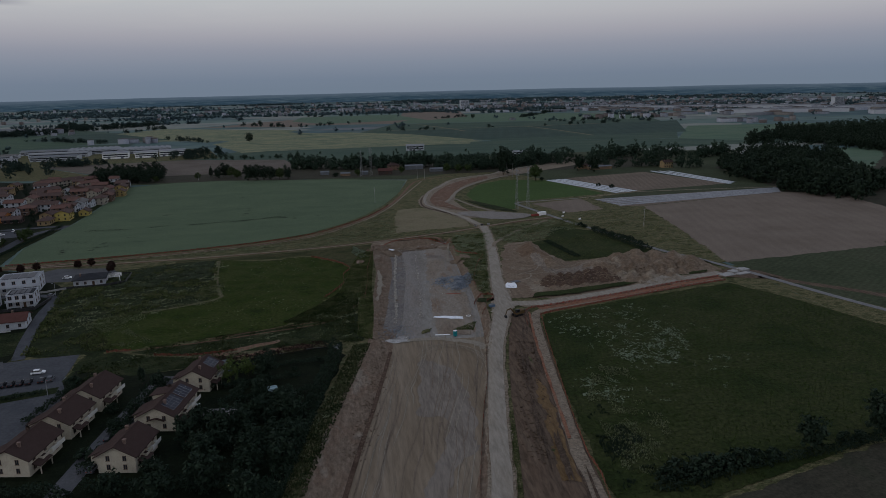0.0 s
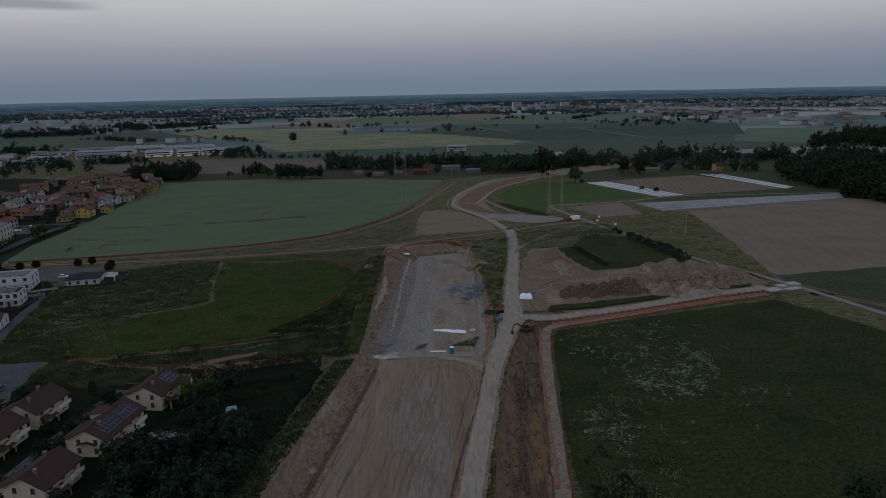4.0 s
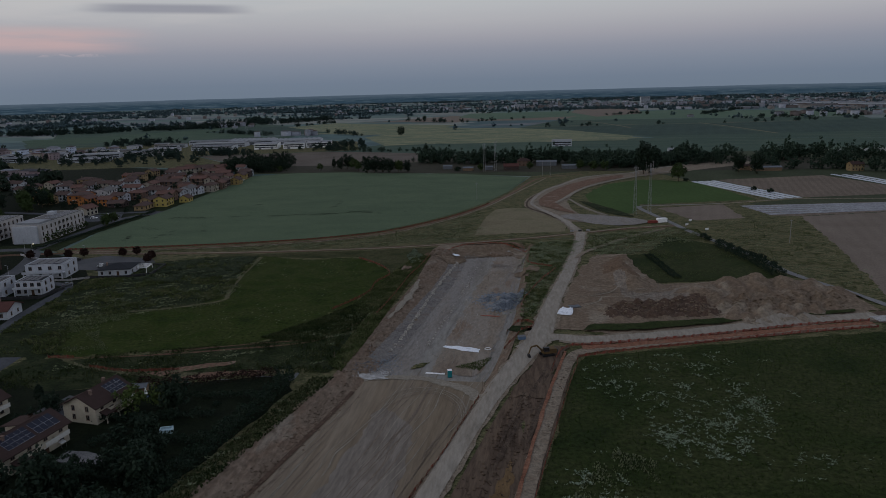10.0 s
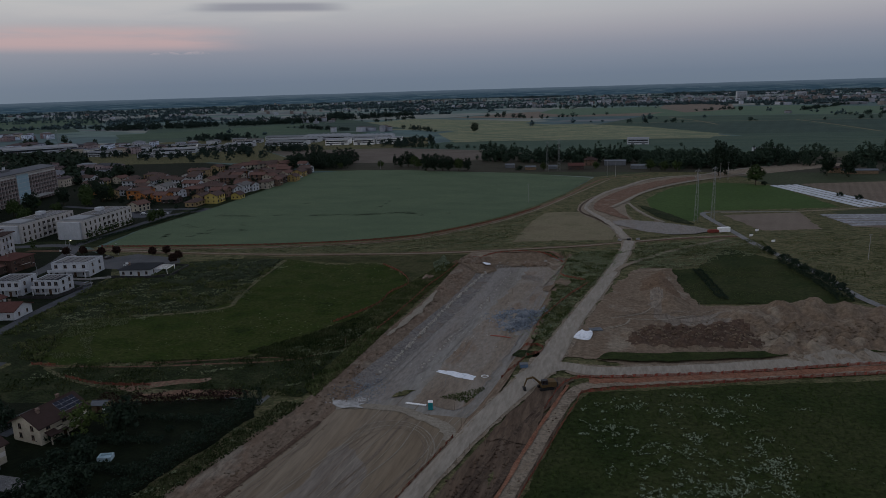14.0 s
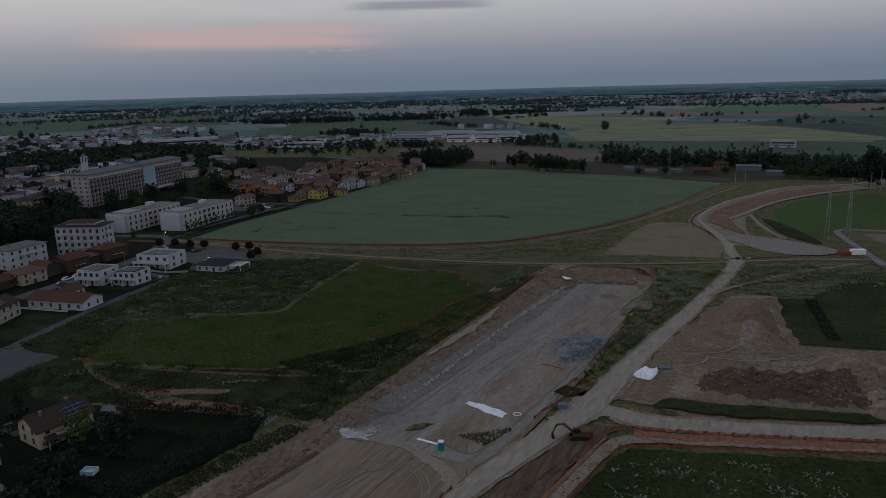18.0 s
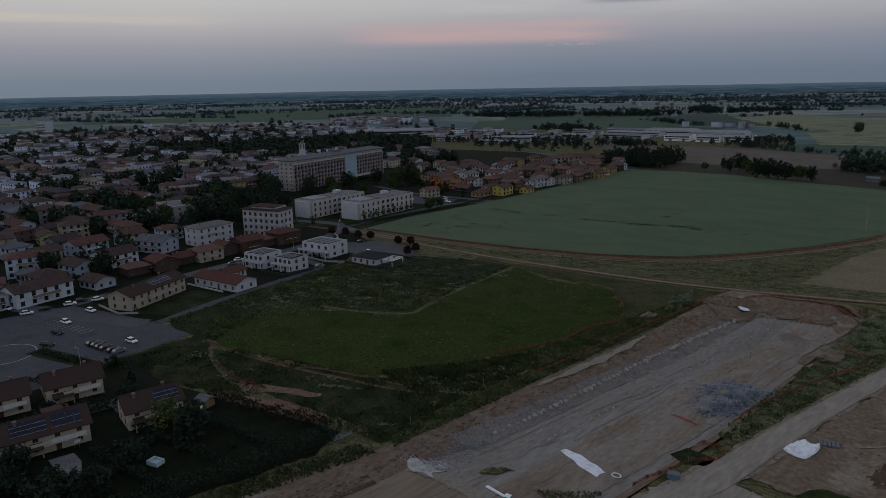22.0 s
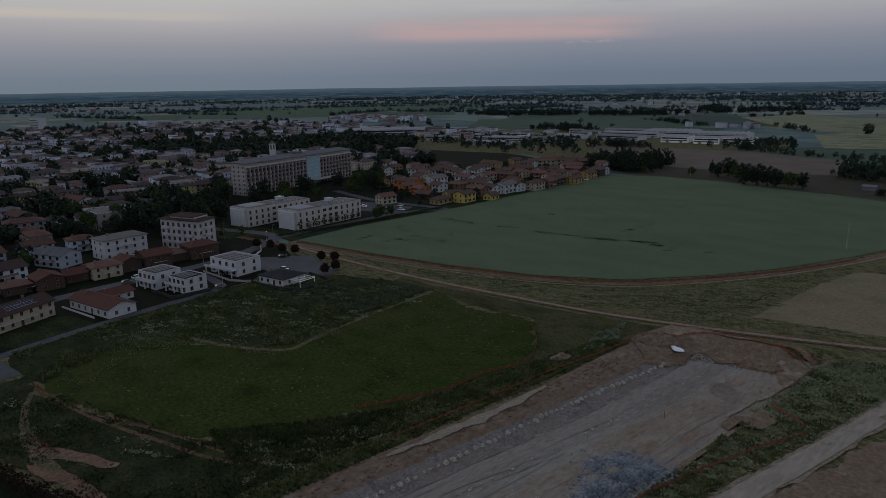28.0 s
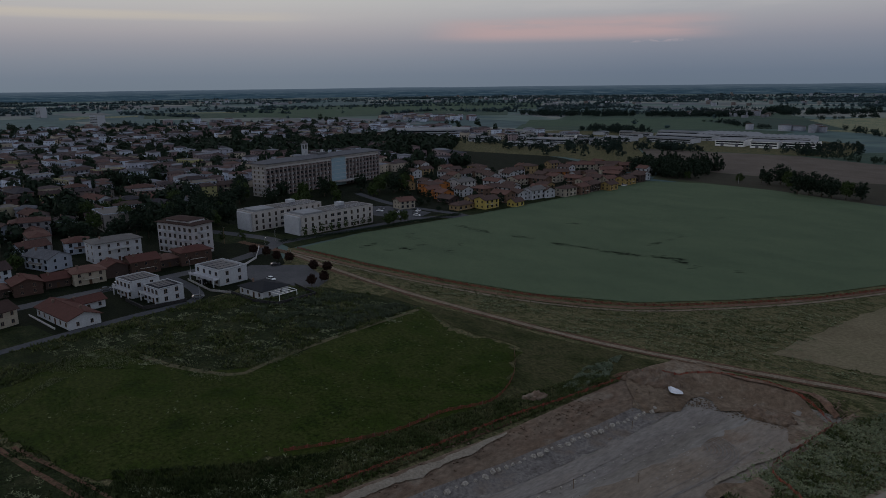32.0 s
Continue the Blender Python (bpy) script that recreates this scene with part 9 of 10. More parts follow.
# ---- things on the site ----
toilet = thing("portable_toilet", "teal portable toilet with a white roof", "portable toilet", at(-2.0, 204.2, height(-2, 204.2) + 0.05, 15))
part("cabin", Geo().box(-0.58, -0.58, 0.1, 0.58, 0.58, 2.1), M["teal"], toilet)
part("base", Geo().box(-0.62, -0.62, 0, 0.62, 0.62, 0.1), M["dark_metal"], toilet)
part("door", Geo().box(-0.42, -0.63, 0.15, 0.42, -0.58, 2.0), M["teal"], toilet)
part("door_handle", Geo().box(0.28, -0.67, 1.0, 0.36, -0.63, 1.15), M["dark_metal"], toilet)
part("roof", Geo().add([(-0.64, -0.64, 2.1), (0.64, -0.64, 2.1), (0.64, 0.64, 2.1), (-0.64, 0.64, 2.1), (-0.4, -0.3, 2.35), (0.4, -0.3, 2.35), (0.4, 0.3, 2.35), (-0.4, 0.3, 2.35)], [(0, 1, 5, 4), (1, 2, 6, 5), (2, 3, 7, 6), (3, 0, 4, 7), (4, 5, 6, 7)]), M["white"], toilet)
part("vent_pipe", Geo().tube((0.4, 0.4, 2.2), (0.4, 0.4, 2.7), 0.06, n=6), M["dark_metal"], toilet)
for k in range(2):
    z = height(-6.5, 206) + 0.24
    pp = thing("white_pipe", "long white plastic pipe lying on the gravel", "pipe", at(-6.4, 206 + k * 0.36, z, -3 - k))
    part("tube", Geo().tube((-2.9, 0, 0), (2.6, 0, 0), 0.16, n=10), M["white"], pp)
    part("collar", Geo().tube((2.3, 0, 0), (2.65, 0, 0), 0.2, n=10), M["white"], pp)


def sheet(name, label, pts, mat, bulge, category="tarpaulin", step=0.5, sharp=False, lift=0.0):
    """A crumpled sheet lying over something on the ground."""
    g_pts = pts if sharp else curve_through(pts, 4, True)
    bm = bmesh.new()
    fc = bm.faces.new([bm.verts.new((x, y, 0)) for x, y in g_pts])
    fc.normal_update()
    if fc.normal.z < 0:
        fc.normal_flip()
    xs, ys_ = [p[0] for p in g_pts], [p[1] for p in g_pts]
    for lo, hi, no in ((min(xs), max(xs), (1, 0, 0)), (min(ys_), max(ys_), (0, 1, 0))):
        k = lo + step
        while k < hi:
            bmesh.ops.bisect_plane(bm, geom=bm.verts[:] + bm.edges[:] + bm.faces[:], plane_co=Vector(no) * k, plane_no=no)
            k += step
    edge = {v for e in bm.edges if len(e.link_faces) == 1 for v in e.verts}
    for v in bm.verts:
        v.co.z = height(v.co.x, v.co.y) + 0.2 + lift + (0 if v in edge else bulge * (0.5 + 0.7 * noise.noise((v.co.x * 0.7, v.co.y * 0.7, 0)) + 0.3 * noise.noise((v.co.x * 2, v.co.y * 2, 0))))
    ex = bmesh.ops.extrude_face_region(bm, geom=bm.faces[:])
    for v in [q for q in ex["geom"] if isinstance(q, bmesh.types.BMVert)]:
        v.co.z += 0.05
    me = bpy.data.meshes.new(name)
    bm.to_mesh(me)
    bm.free()
    me.materials.append(mat)
    return tagged(new(name, me), label, category)


sheet("white_tarpaulin", "white tarpaulin over a heap beside the haul road", [(29.3, 258.6), (29.5, 261), (30.0, 263.6), (31.0, 265.6), (32.4, 265.0), (34.3, 265.8), (34.9, 263), (34.6, 260), (34.0, 257.6), (31.8, 257.4)], M["tarp"], 0.75)
pallet = thing("panel_stack", "row of grey panels lying beside the tarpaulin", "panels", at(35.6, 267.6, 0, 20))
for k in range(5):
    part("panel", Geo().box(-2.0 + k * 0.82, -1.3, 0.15, -1.3 + k * 0.82, 1.3, 0.42).box(-1.9 + k * 0.82, -1.2, 0.42, -1.4 + k * 0.82, 1.2, 0.47), M["roof_metal"], pallet)
sheet("white_geotextile", "long white geotextile sheet on the gravel", [(-7.6, 229.2), (-7.0, 230.6), (-5, 230.4), (-3, 230.6), (0, 229.4), (2, 229.2), (4.6, 228.0), (4.2, 226.6), (4.4, 225.2), (1, 226.0), (-1, 226.4), (-3, 227.6), (-5.4, 228.2)], M["tarp"], 0.10, sharp=True)
loop = Geo()
for i in range(16):
    a0, a1 = 2 * math.pi * i / 16, 2 * math.pi * (i + 1) / 16
    loop.tube((7 + math.cos(a0), 228.5 + 0.8 * math.sin(a0), -1.9), (7 + math.cos(a1), 228.5 + 0.8 * math.sin(a1), -1.9), 0.12, n=6)
tagged(part("hose_coil", loop, M["white"]), "white hose coil on the gravel", "hose")
sheet("white_sheet", "white plastic sheet at the end of the cutting", [(-20, 353.5), (-17.5, 355), (-16, 354), (-18, 351.8)], M["tarp"], 0.3, lift=1.1)
sheet("pale_spoil", "pale chalky spoil at the corner of the ramp", [(-28, 202.6), (-26.6, 204), (-24.5, 203.2), (-23, 204.6), (-21.4, 203.4), (-19.5, 204), (-20.6, 202), (-19, 200.8), (-22, 200.6), (-24, 199.6), (-26.8, 200.6)], M["chalk"], 0.2, "spoil")
sheet("weed_patch", "small weedy heap on the gravel", [(-14, 209.4), (-12.4, 210.4), (-10.8, 212), (-10.4, 214.4), (-9.4, 215.6), (-11.5, 214.8), (-13, 213.4), (-14.2, 211)], M["rough_grass"], 0.45, "heap")
sheet("sand_heap", "pale sandy heap beside the weeds", [(-38, 317), (-38.5, 322), (-35.5, 324), (-34, 320)], M["bank"], 0.9, "heap")
sheet("earth_mound", "brown earth heap at the head of the cutting", [(-30, 346), (-29, 356), (-23, 360), (-18, 357), (-22, 350)], M["bank"], 1.8, "heap", 1.0)
sheet("earth_mound", "reddish earth heap at the head of the cutting", [(-4, 360), (-1, 363), (3, 363.5), (7, 365), (10, 362.5), (9, 359), (4, 357.4), (0, 356.6)], M["bank"], 1.1, "heap", 0.8, True)
sheet("earth_platform", "flat-topped tan earth platform at the head of the cutting", [(-26, 357), (-23, 361), (-18.5, 364), (-15, 356), (-12, 347), (-15, 342), (-20, 338), (-24, 345)], M["mound"], 0.9, "earth bank", 1.0, True)
sheet("fence_mesh", "crumpled red safety mesh on the gravel", [(1.6, 262.6), (4, 263), (6.4, 262.6), (9, 261.6), (7, 261.6), (5.2, 262), (3.2, 262.1)], M["mesh_red"], 0.10, "fence mesh")
bx = thing("blue_box", "blue-grey site box by the junction", "box", at(17.5, 232.5, 0.1, 20))
part("body", Geo().box(-1.1, -0.8, 0, 1.1, 0.8, 1.0), M["blue_box"], bx)
part("lid", Geo().box(-1.15, -0.85, 1.0, 1.15, 0.85, 1.1), M["roof_metal"], bx)
ramp_pit = surface("fenced_pit", [(12.5, 240.5), (16, 239), (20.5, 241), (20.5, 245), (14, 245.5)], M["weeds"], 0.12, "weedy fenced pit by the junction", "pit", smooth=False)


def boulders(name, label, pts, n, width, smin, smax, mat, seed, flat=0.6):
    """Angular stones along a line or strip."""
    r = np.random.RandomState(seed)
    line = np.array(curve_through(pts, 12))
    k = r.randint(0, len(line), n)
    xy = line[k] + r.normal(0, width, (n, 2))
    base = np.array([(-1, -1, -0.6), (1, -0.8, -0.6), (0.9, 1, -0.6), (-0.8, 0.9, -0.6), (-0.6, -0.7, 0.7), (0.7, -0.5, 0.9), (0.5, 0.6, 0.6), (-0.5, 0.5, 1.0)]) * 0.5
    fs = np.array([(0, 3, 2, 1), (4, 5, 6, 7), (0, 1, 5, 4), (1, 2, 6, 5), (2, 3, 7, 6), (3, 0, 4, 7)])
    xyz = np.array([(x, y, height(x, y) + 0.1) for x, y in xy])
    s = r.uniform(smin, smax, n)
    return tagged(new(name, spread(name, base, fs, xyz, r.uniform(0, 6.28, n), s, M[mat], s * flat)), label, "stones", kind="stuff")


boulders("rock_rubble", "spread of blue-grey broken rock on the gravel", [(1, 281), (5, 289), (13, 288), (13, 278), (8, 271), (5, 278), (10, 283)], 2600, 1.9, 0.2, 0.95, "rock", 1)
boulders("rock_rubble", "heap of blue-grey broken rock in the cutting", [(9.5, 272), (10, 279), (7, 284), (12, 286), (8, 268)], 900, 1.6, 0.4, 1.2, "rock", 23, 0.8)
boulders("chalk_lumps", "lumps of white chalky stone by the ramp", [(-27, 203), (-24, 204.5), (-21, 206)], 240, 1.0, 0.15, 0.5, "chalk", 24)
boulders("rock_rubble", "grey rubble by the ramp", [(-27, 208), (-22, 214), (-25, 220), (-20, 206)], 700, 2.4, 0.12, 0.4, "rock", 2)


def stone_row(label, pts, gap, smin, smax, mat, seed):
    """Single stones set one by one along a line."""
    r = random.Random(seed)
    row = thing("stone_row", label, "stones", group="rows of stones in the cutting")
    shapes = []
    for k in range(5):
        g_ = Geo()
        ring = [[(rad * math.cos(a + k) * r.uniform(0.75, 1.15), rad * math.sin(a + k) * r.uniform(0.75, 1.15) * 0.8, z * r.uniform(0.85, 1.15)) for a in [math.pi * i / 3 for i in range(6)]] for rad, z in ((0.5, -0.2), (0.56, 0.15), (0.34, 0.42))]
        g_.v = [p for q in ring for p in q]
        g_.f = [(6 * j + i, 6 * j + (i + 1) % 6, 6 * j + 6 + (i + 1) % 6, 6 * j + 6 + i) for j in range(2) for i in range(6)] + [(12, 13, 14, 15, 16, 17)]
        g_.mi = [0] * len(g_.f)
        shapes.append(g_.data("stone", M[mat]))
    line = curve_through(pts, 60)
    run = 0.0
    for (x0, y0), (x1, y1) in zip(line, line[1:]):
        run += math.hypot(x1 - x0, y1 - y0)
        if run > gap * r.uniform(0.7, 1.35):
            run = 0.0
            x, y = x1 + r.uniform(-0.35, 0.35), y1
            piece("stone", r.choice(shapes), row, m=at(x, y, height(x, y) + 0.12, r.uniform(0, 360), r.uniform(smin, smax)))


stone_row("row of large pale stones along the foot of the bank", [(-23.3, 223), (-21.9, 246), (-21, 265), (-19.8, 290), (-18.4, 312), (-17, 332), (-16.2, 344)], 2.0, 0.8, 1.7, "stone", 3)
stone_row("sparse row of pale stones beside the running lane", [(-12.8, 228), (-10.6, 254), (-9.2, 275), (-7.6, 302), (-6.2, 325), (-5, 346)], 3.2, 0.4, 1.0, "stone", 4)
boulders("scattered_stones", "scattered small stones in the gravel bed", [(-10, 225), (-4, 260), (0, 300), (4, 340)], 500, 4.5, 0.12, 0.4, "stone", 4)
boulders("clods", "clods of earth along the bank", [(-40, 120), (-34, 160), (-29, 195), (-28, 260), (-25, 330)], 900, 1.6, 0.2, 0.7, "bank", 5)
boulders("clods", "clods of earth at the head of the cutting", [(-26, 352), (-16, 354), (-6, 357), (4, 359), (14, 362), (15, 372), (0, 371), (-20, 366)], 1300, 1.8, 0.15, 0.6, "mound", 15)
boulders("clods", "clods of earth beside the haul road", [(7, 110), (13, 145), (19, 176), (25, 205)], 700, 2.6, 0.2, 0.8, "dirt", 6)
boulders("clods", "clods and stones on the earth mounds", [(50, 266), (75, 268), (100, 272), (130, 280)], 900, 5.0, 0.3, 1.0, "mound", 7)


def excavator(x, y, a):
    e = thing("excavator", "parked yellow-brown excavator with a lowered arm", "excavator", at(x, y, 0.1, a))
    for sy in (-1.1, 1.1):
        tr = Geo()
        out = [(-2.0, 0.45), (-1.6, 0.05), (1.6, 0.05), (2.0, 0.45), (1.6, 0.9), (-1.6, 0.9)]
        n = len(out)
        tr.add([(px, sy - 0.3, pz) for px, pz in out] + [(px, sy + 0.3, pz) for px, pz in out], [(i, (i + 1) % n, n + (i + 1) % n, n + i) for i in range(n)] + [tuple(range(n - 1, -1, -1)), tuple(range(n, 2 * n))])
        part("track", tr, M["rubber"], e)
    part("undercarriage", Geo().box(-1.2, -0.8, 0.4, 1.2, 0.8, 1.0), M["dark_metal"], e)
    part("body", Geo().box(-2.6, -1.35, 1.05, 1.4, 1.35, 1.75).box(-2.6, -1.3, 1.75, -0.4, 1.3, 2.35), M["digger_yellow"], e)
    part("counterweight", Geo().box(-3.0, -1.3, 1.1, -2.6, 1.3, 2.2), M["dark_metal"], e)
    cab = part("cab", Geo().box(-0.2, 0.35, 1.75, 1.35, 1.35, 3.0), M["dark_metal"], e)
    part("cab_window", Geo().box(1.35, 0.45, 1.95, 1.39, 1.25, 2.9).box(0, 1.35, 2.1, 1.2, 1.39, 2.9), M["car_glass"], cab)
    part("boom", Geo().tube((1.2, -0.2, 1.6), (3.3, -0.2, 3.6), 0.32, 0.28, 6).tube((3.3, -0.2, 3.6), (5.0, -0.2, 3.3), 0.28, 0.22, 6), M["digger_yellow"], e)
    part("arm", Geo().tube((4.9, -0.2, 3.5), (5.8, -0.2, 1.3), 0.22, 0.18, 6), M["digger_yellow"], e)
    part("hydraulic_ram", Geo().tube((2.0, -0.2, 1.5), (3.6, -0.2, 3.1), 0.09, n=6), M["steel"], e)
    part("bucket", Geo().add([(5.5, -0.7, 1.3), (6.1, -0.7, 1.2), (6.0, -0.7, 0.3), (5.3, -0.7, 0.1), (5.5, 0.3, 1.3), (6.1, 0.3, 1.2), (6.0, 0.3, 0.3), (5.3, 0.3, 0.1)], [(3, 2, 1, 0), (4, 5, 6, 7), (0, 1, 5, 4), (1, 2, 6, 5), (2, 3, 7, 6)]), M["dark_metal"], e)


excavator(25.3, 218.8, 205)
# box, barrier and slabs at the yard below the masts and at the culvert
tr = thing("site_container", "white and red site barrier boxes by the masts", "container", at(90, 432, 0.1, 22))
part("white_box", Geo().box(-0.5, -1.2, 0, 5.5, 1.2, 2.3), M["white"], tr)
part("red_box", Geo().box(-6, -1, 0, -0.6, 1, 1.3), M["red_box"], tr)
for x, y, lab in [(108.5, 434, "small pale signboard by the lane"), (104, 421, "small grey cabinet by the lane"), (112, 408, "small white marker by the lane")]:
    s = thing("sign_board", lab, "sign", at(x, y, 0, 30))
    part("panel", Geo().box(-1.0, -0.08, 0.6, 1.0, 0.08, 1.6), M["white"], s)
    part("post", Geo().box(-0.06, -0.06, 0, 0.06, 0.06, 0.6), M["steel"], s)
cul = thing("culvert_slabs", "pale concrete culvert slabs at the end of the site road", "concrete slabs", at(142, 261, 0, 15))
for i, (x, y, a, b) in enumerate([(-9, -2, -2, 3), (-1, -3, 6, 0), (-1, 1, 3, 5), (5, 1.5, 10, 6)]):
    part("slab", Geo().box(x, y, 0, a, b, 0.35 + 0.15 * i), M["concrete"], cul)
surface("culvert_yard", [(126, 258), (133, 266), (145, 271), (155, 264), (160, 250), (150, 250), (138, 255)], M["dirt"], 0.07, "bare earth round the culvert", "bare earth", smooth=False)
ribbon("earth_road", [(150, 255), (165, 238), (185, 215), (205, 190)], 5, M["dirt"], 0.07, "brown earth track beside the lane", "road", ragged=0.3)
for x, y in [(104, 262), (107, 263)]:
    b = thing("barrier", "white road barrier on the grass strip", "barrier", at(x, y, 0.3, 20))
    part("board", Geo().box(-0.8, -0.06, 0.6, 0.8, 0.06, 0.9), M["white"], b)
    for sx in (-0.6, 0.55):
        part("leg", Geo().box(sx, -0.25, 0, sx + 0.06, 0.25, 0.6), M["white"], b)
# barriers at the crossing
for k in range(3):
    b = thing("barrier", "dark road barrier at the crossing", "barrier", at(40 + k * 4.5, 404 + k * 1.5, 0.1, 20))
    part("block", Geo().box(-0.9, -0.3, 0, 0.9, 0.3, 0.9), M["dark_metal" if k % 2 else "concrete"], b)

# plastic mulch strips
def strips(poly_a, poly_b, n, mat, label, w=0.40, h=0.22):
    """Raised plastic-covered beds between two edges."""
    (a0, a1), (b0, b1) = poly_a, poly_b
    t = thing("plastic_beds", label, "crop beds", group="plastic-covered beds")
    for i in range(n):
        k = (i + 0.5) / n
        p = Vector((*a0, 0)).lerp(Vector((*b0, 0)), k)
        q = Vector((*a1, 0)).lerp(Vector((*b1, 0)), k)
        d = (q - p).normalized()
        nrm = Vector((-d.y, d.x, 0)) * (Vector((*b0, 0)) - Vector((*a0, 0))).length / n * w
        vs = [p - nrm, p - nrm * 0.6 + Vector((0, 0, h)), p + nrm * 0.6 + Vector((0, 0, h)), p + nrm, q - nrm, q - nrm * 0.6 + Vector((0, 0, h)), q + nrm * 0.6 + Vector((0, 0, h)), q + nrm]
        part("bed", Geo().add([v + Vector((0, 0, 0.05)) for v in vs], [(0, 4, 5, 1), (1, 5, 6, 2), (2, 6, 7, 3), (0, 1, 2, 3), (7, 6, 5, 4)]), M[mat], t)


strips(((159, 456), (306, 489)), ((150, 491), (318, 511)), 5, "mulch_grey", "long strips of dusty grey plastic mulch")
strips(((178, 517), (143, 609)), ((201, 524), (164, 615)), 4, "mulch", "long strips of white plastic mulch")
strips(((292, 541), (262, 651)), ((304, 553), (286, 644)), 3, "mulch", "long strips of white plastic mulch")

# ---- garden things ----
aw = thing("awning", "white awning over a paved patio", "awning", at(-86.4, 154.6, 0, -30, 0.5))
part("cover", Geo().add([(-3.2, -1.2, 2.3), (3.2, -1.2, 2.3), (3.2, 1.2, 2.7), (-3.2, 1.2, 2.7), (-3.2, -1.2, 2.2), (3.2, -1.2, 2.2), (3.2, 1.2, 2.6), (-3.2, 1.2, 2.6)], [(0, 1, 2, 3), (7, 6, 5, 4), (0, 4, 5, 1), (1, 5, 6, 2), (2, 6, 7, 3), (3, 7, 4, 0)]), M["white"], aw)
for sx in (-3, 2.9):
    for sy in (-1.1, 1.0):
        part("post", Geo().box(sx, sy, 0, sx + 0.1, sy + 0.1, 2.3), M["steel"], aw)
surface("patio", [(-83.6, 147.4), (-83, 152.4), (-78, 152.4), (-72.4, 150.6), (-72.2, 147.2)], M["paving"], 0.08, "pale paved garden patio", "patio", smooth=False)
pl = thing("garden_pool", "small pale blue garden box pool", "pool", at(-65, 163, 0, 20))
part("rim", Geo().box(-1.5, -1.1, 0, 1.5, -0.9, 1.0).box(-1.5, 0.9, 0, 1.5, 1.1, 1.0).box(-1.5, -0.9, 0, -1.3, 0.9, 1.0).box(1.3, -0.9, 0, 1.5, 0.9, 1.0), M["pool_blue"], pl)
part("floor", Geo().box(-1.3, -0.9, 0, 1.3, 0.9, 0.5), M["pool_blue"], pl)
um = thing("garden_umbrella", "closed white garden umbrella beside a bench", "umbrella", at(-81, 181.5, 0))
part("pole", Geo().tube((0, 0, 0), (0, 0, 2.8), 0.04, n=6), M["steel"], um)
part("canopy", Geo().tube((0, 0, 0.9), (0, 0, 2.8), 0.5, 0.06, 8), M["white"], um)
part("foot", Geo().box(-0.5, -0.5, 0, 0.5, 0.5, 0.12), M["blue_box"], um)
sh = thing("garden_shed", "small grey garden shed by the hedge", "shed", at(-84, 187 - 3, 0, 14))
part("wall", Geo().box(-1.8, -1.4, 0, 1.8, 1.4, 2.0), M["wood"], sh)
part("roof", gable_roof(3.6, 2.8, 2.0, 0.6, 0.3, 0.1), M["roof_metal"], sh)
part("door", Geo().box(-0.4, -1.46, 0, 0.4, -1.4, 1.8), M["shutter"], sh)


# ---- cars ----
def car_kind(body_mat):
    c = thing("car", "parked car on the asphalt", "car", group="parked cars")
    prof = [(-2.1, 0.35), (2.1, 0.35), (2.15, 0.75), (1.2, 0.95), (-1.9, 0.98), (-2.15, 0.8)]
    g = Geo()
    n = len(prof)
    g.add([(x, -0.88, z) for x, z in prof] + [(x, 0.88, z) for x, z in prof], [(i, (i + 1) % n, n + (i + 1) % n, n + i) for i in range(n)][::1] + [tuple(range(n - 1, -1, -1)), tuple(range(n, 2 * n))])
    part("body", g, M[body_mat], c)
    cab = [(1.2, 0.94), (0.45, 1.45), (-1.35, 1.48), (-1.95, 0.96)]
    g = Geo().add([(x, -0.80 + (0.14 if z > 1.2 else 0), z) for x, z in cab] + [(x, 0.80 - (0.14 if z > 1.2 else 0), z) for x, z in cab], [(0, 1, 5, 4), (2, 3, 7, 6), (3, 2, 1, 0), (4, 5, 6, 7)])
    part("glazing", g, M["car_glass"], c)
    part("roof", Geo().box(-1.36, -0.66, 1.455, 0.46, 0.66, 1.52), M[body_mat], c)
    for x in (-1.35, 1.35):
        for y in (-0.82, 0.82):
            w = part("wheel", Geo().tube((x, y - 0.1, 0.33), (x, y + 0.1, 0.33), 0.33, n=12), M["rubber"], c)
            part("rim", Geo().tube((x, y - 0.11, 0.33), (x, y + 0.11, 0.33), 0.2, n=8), M["steel"], w)
    for y in (-0.6, 0.6):
        part("headlight", Geo().box(2.08, y - 0.2, 0.62, 2.16, y + 0.2, 0.76), M["white"], c)
        part("tail_light", Geo().box(-2.17, y - 0.18, 0.68, -2.1, y + 0.18, 0.84), M["red_box"], c)
    return c


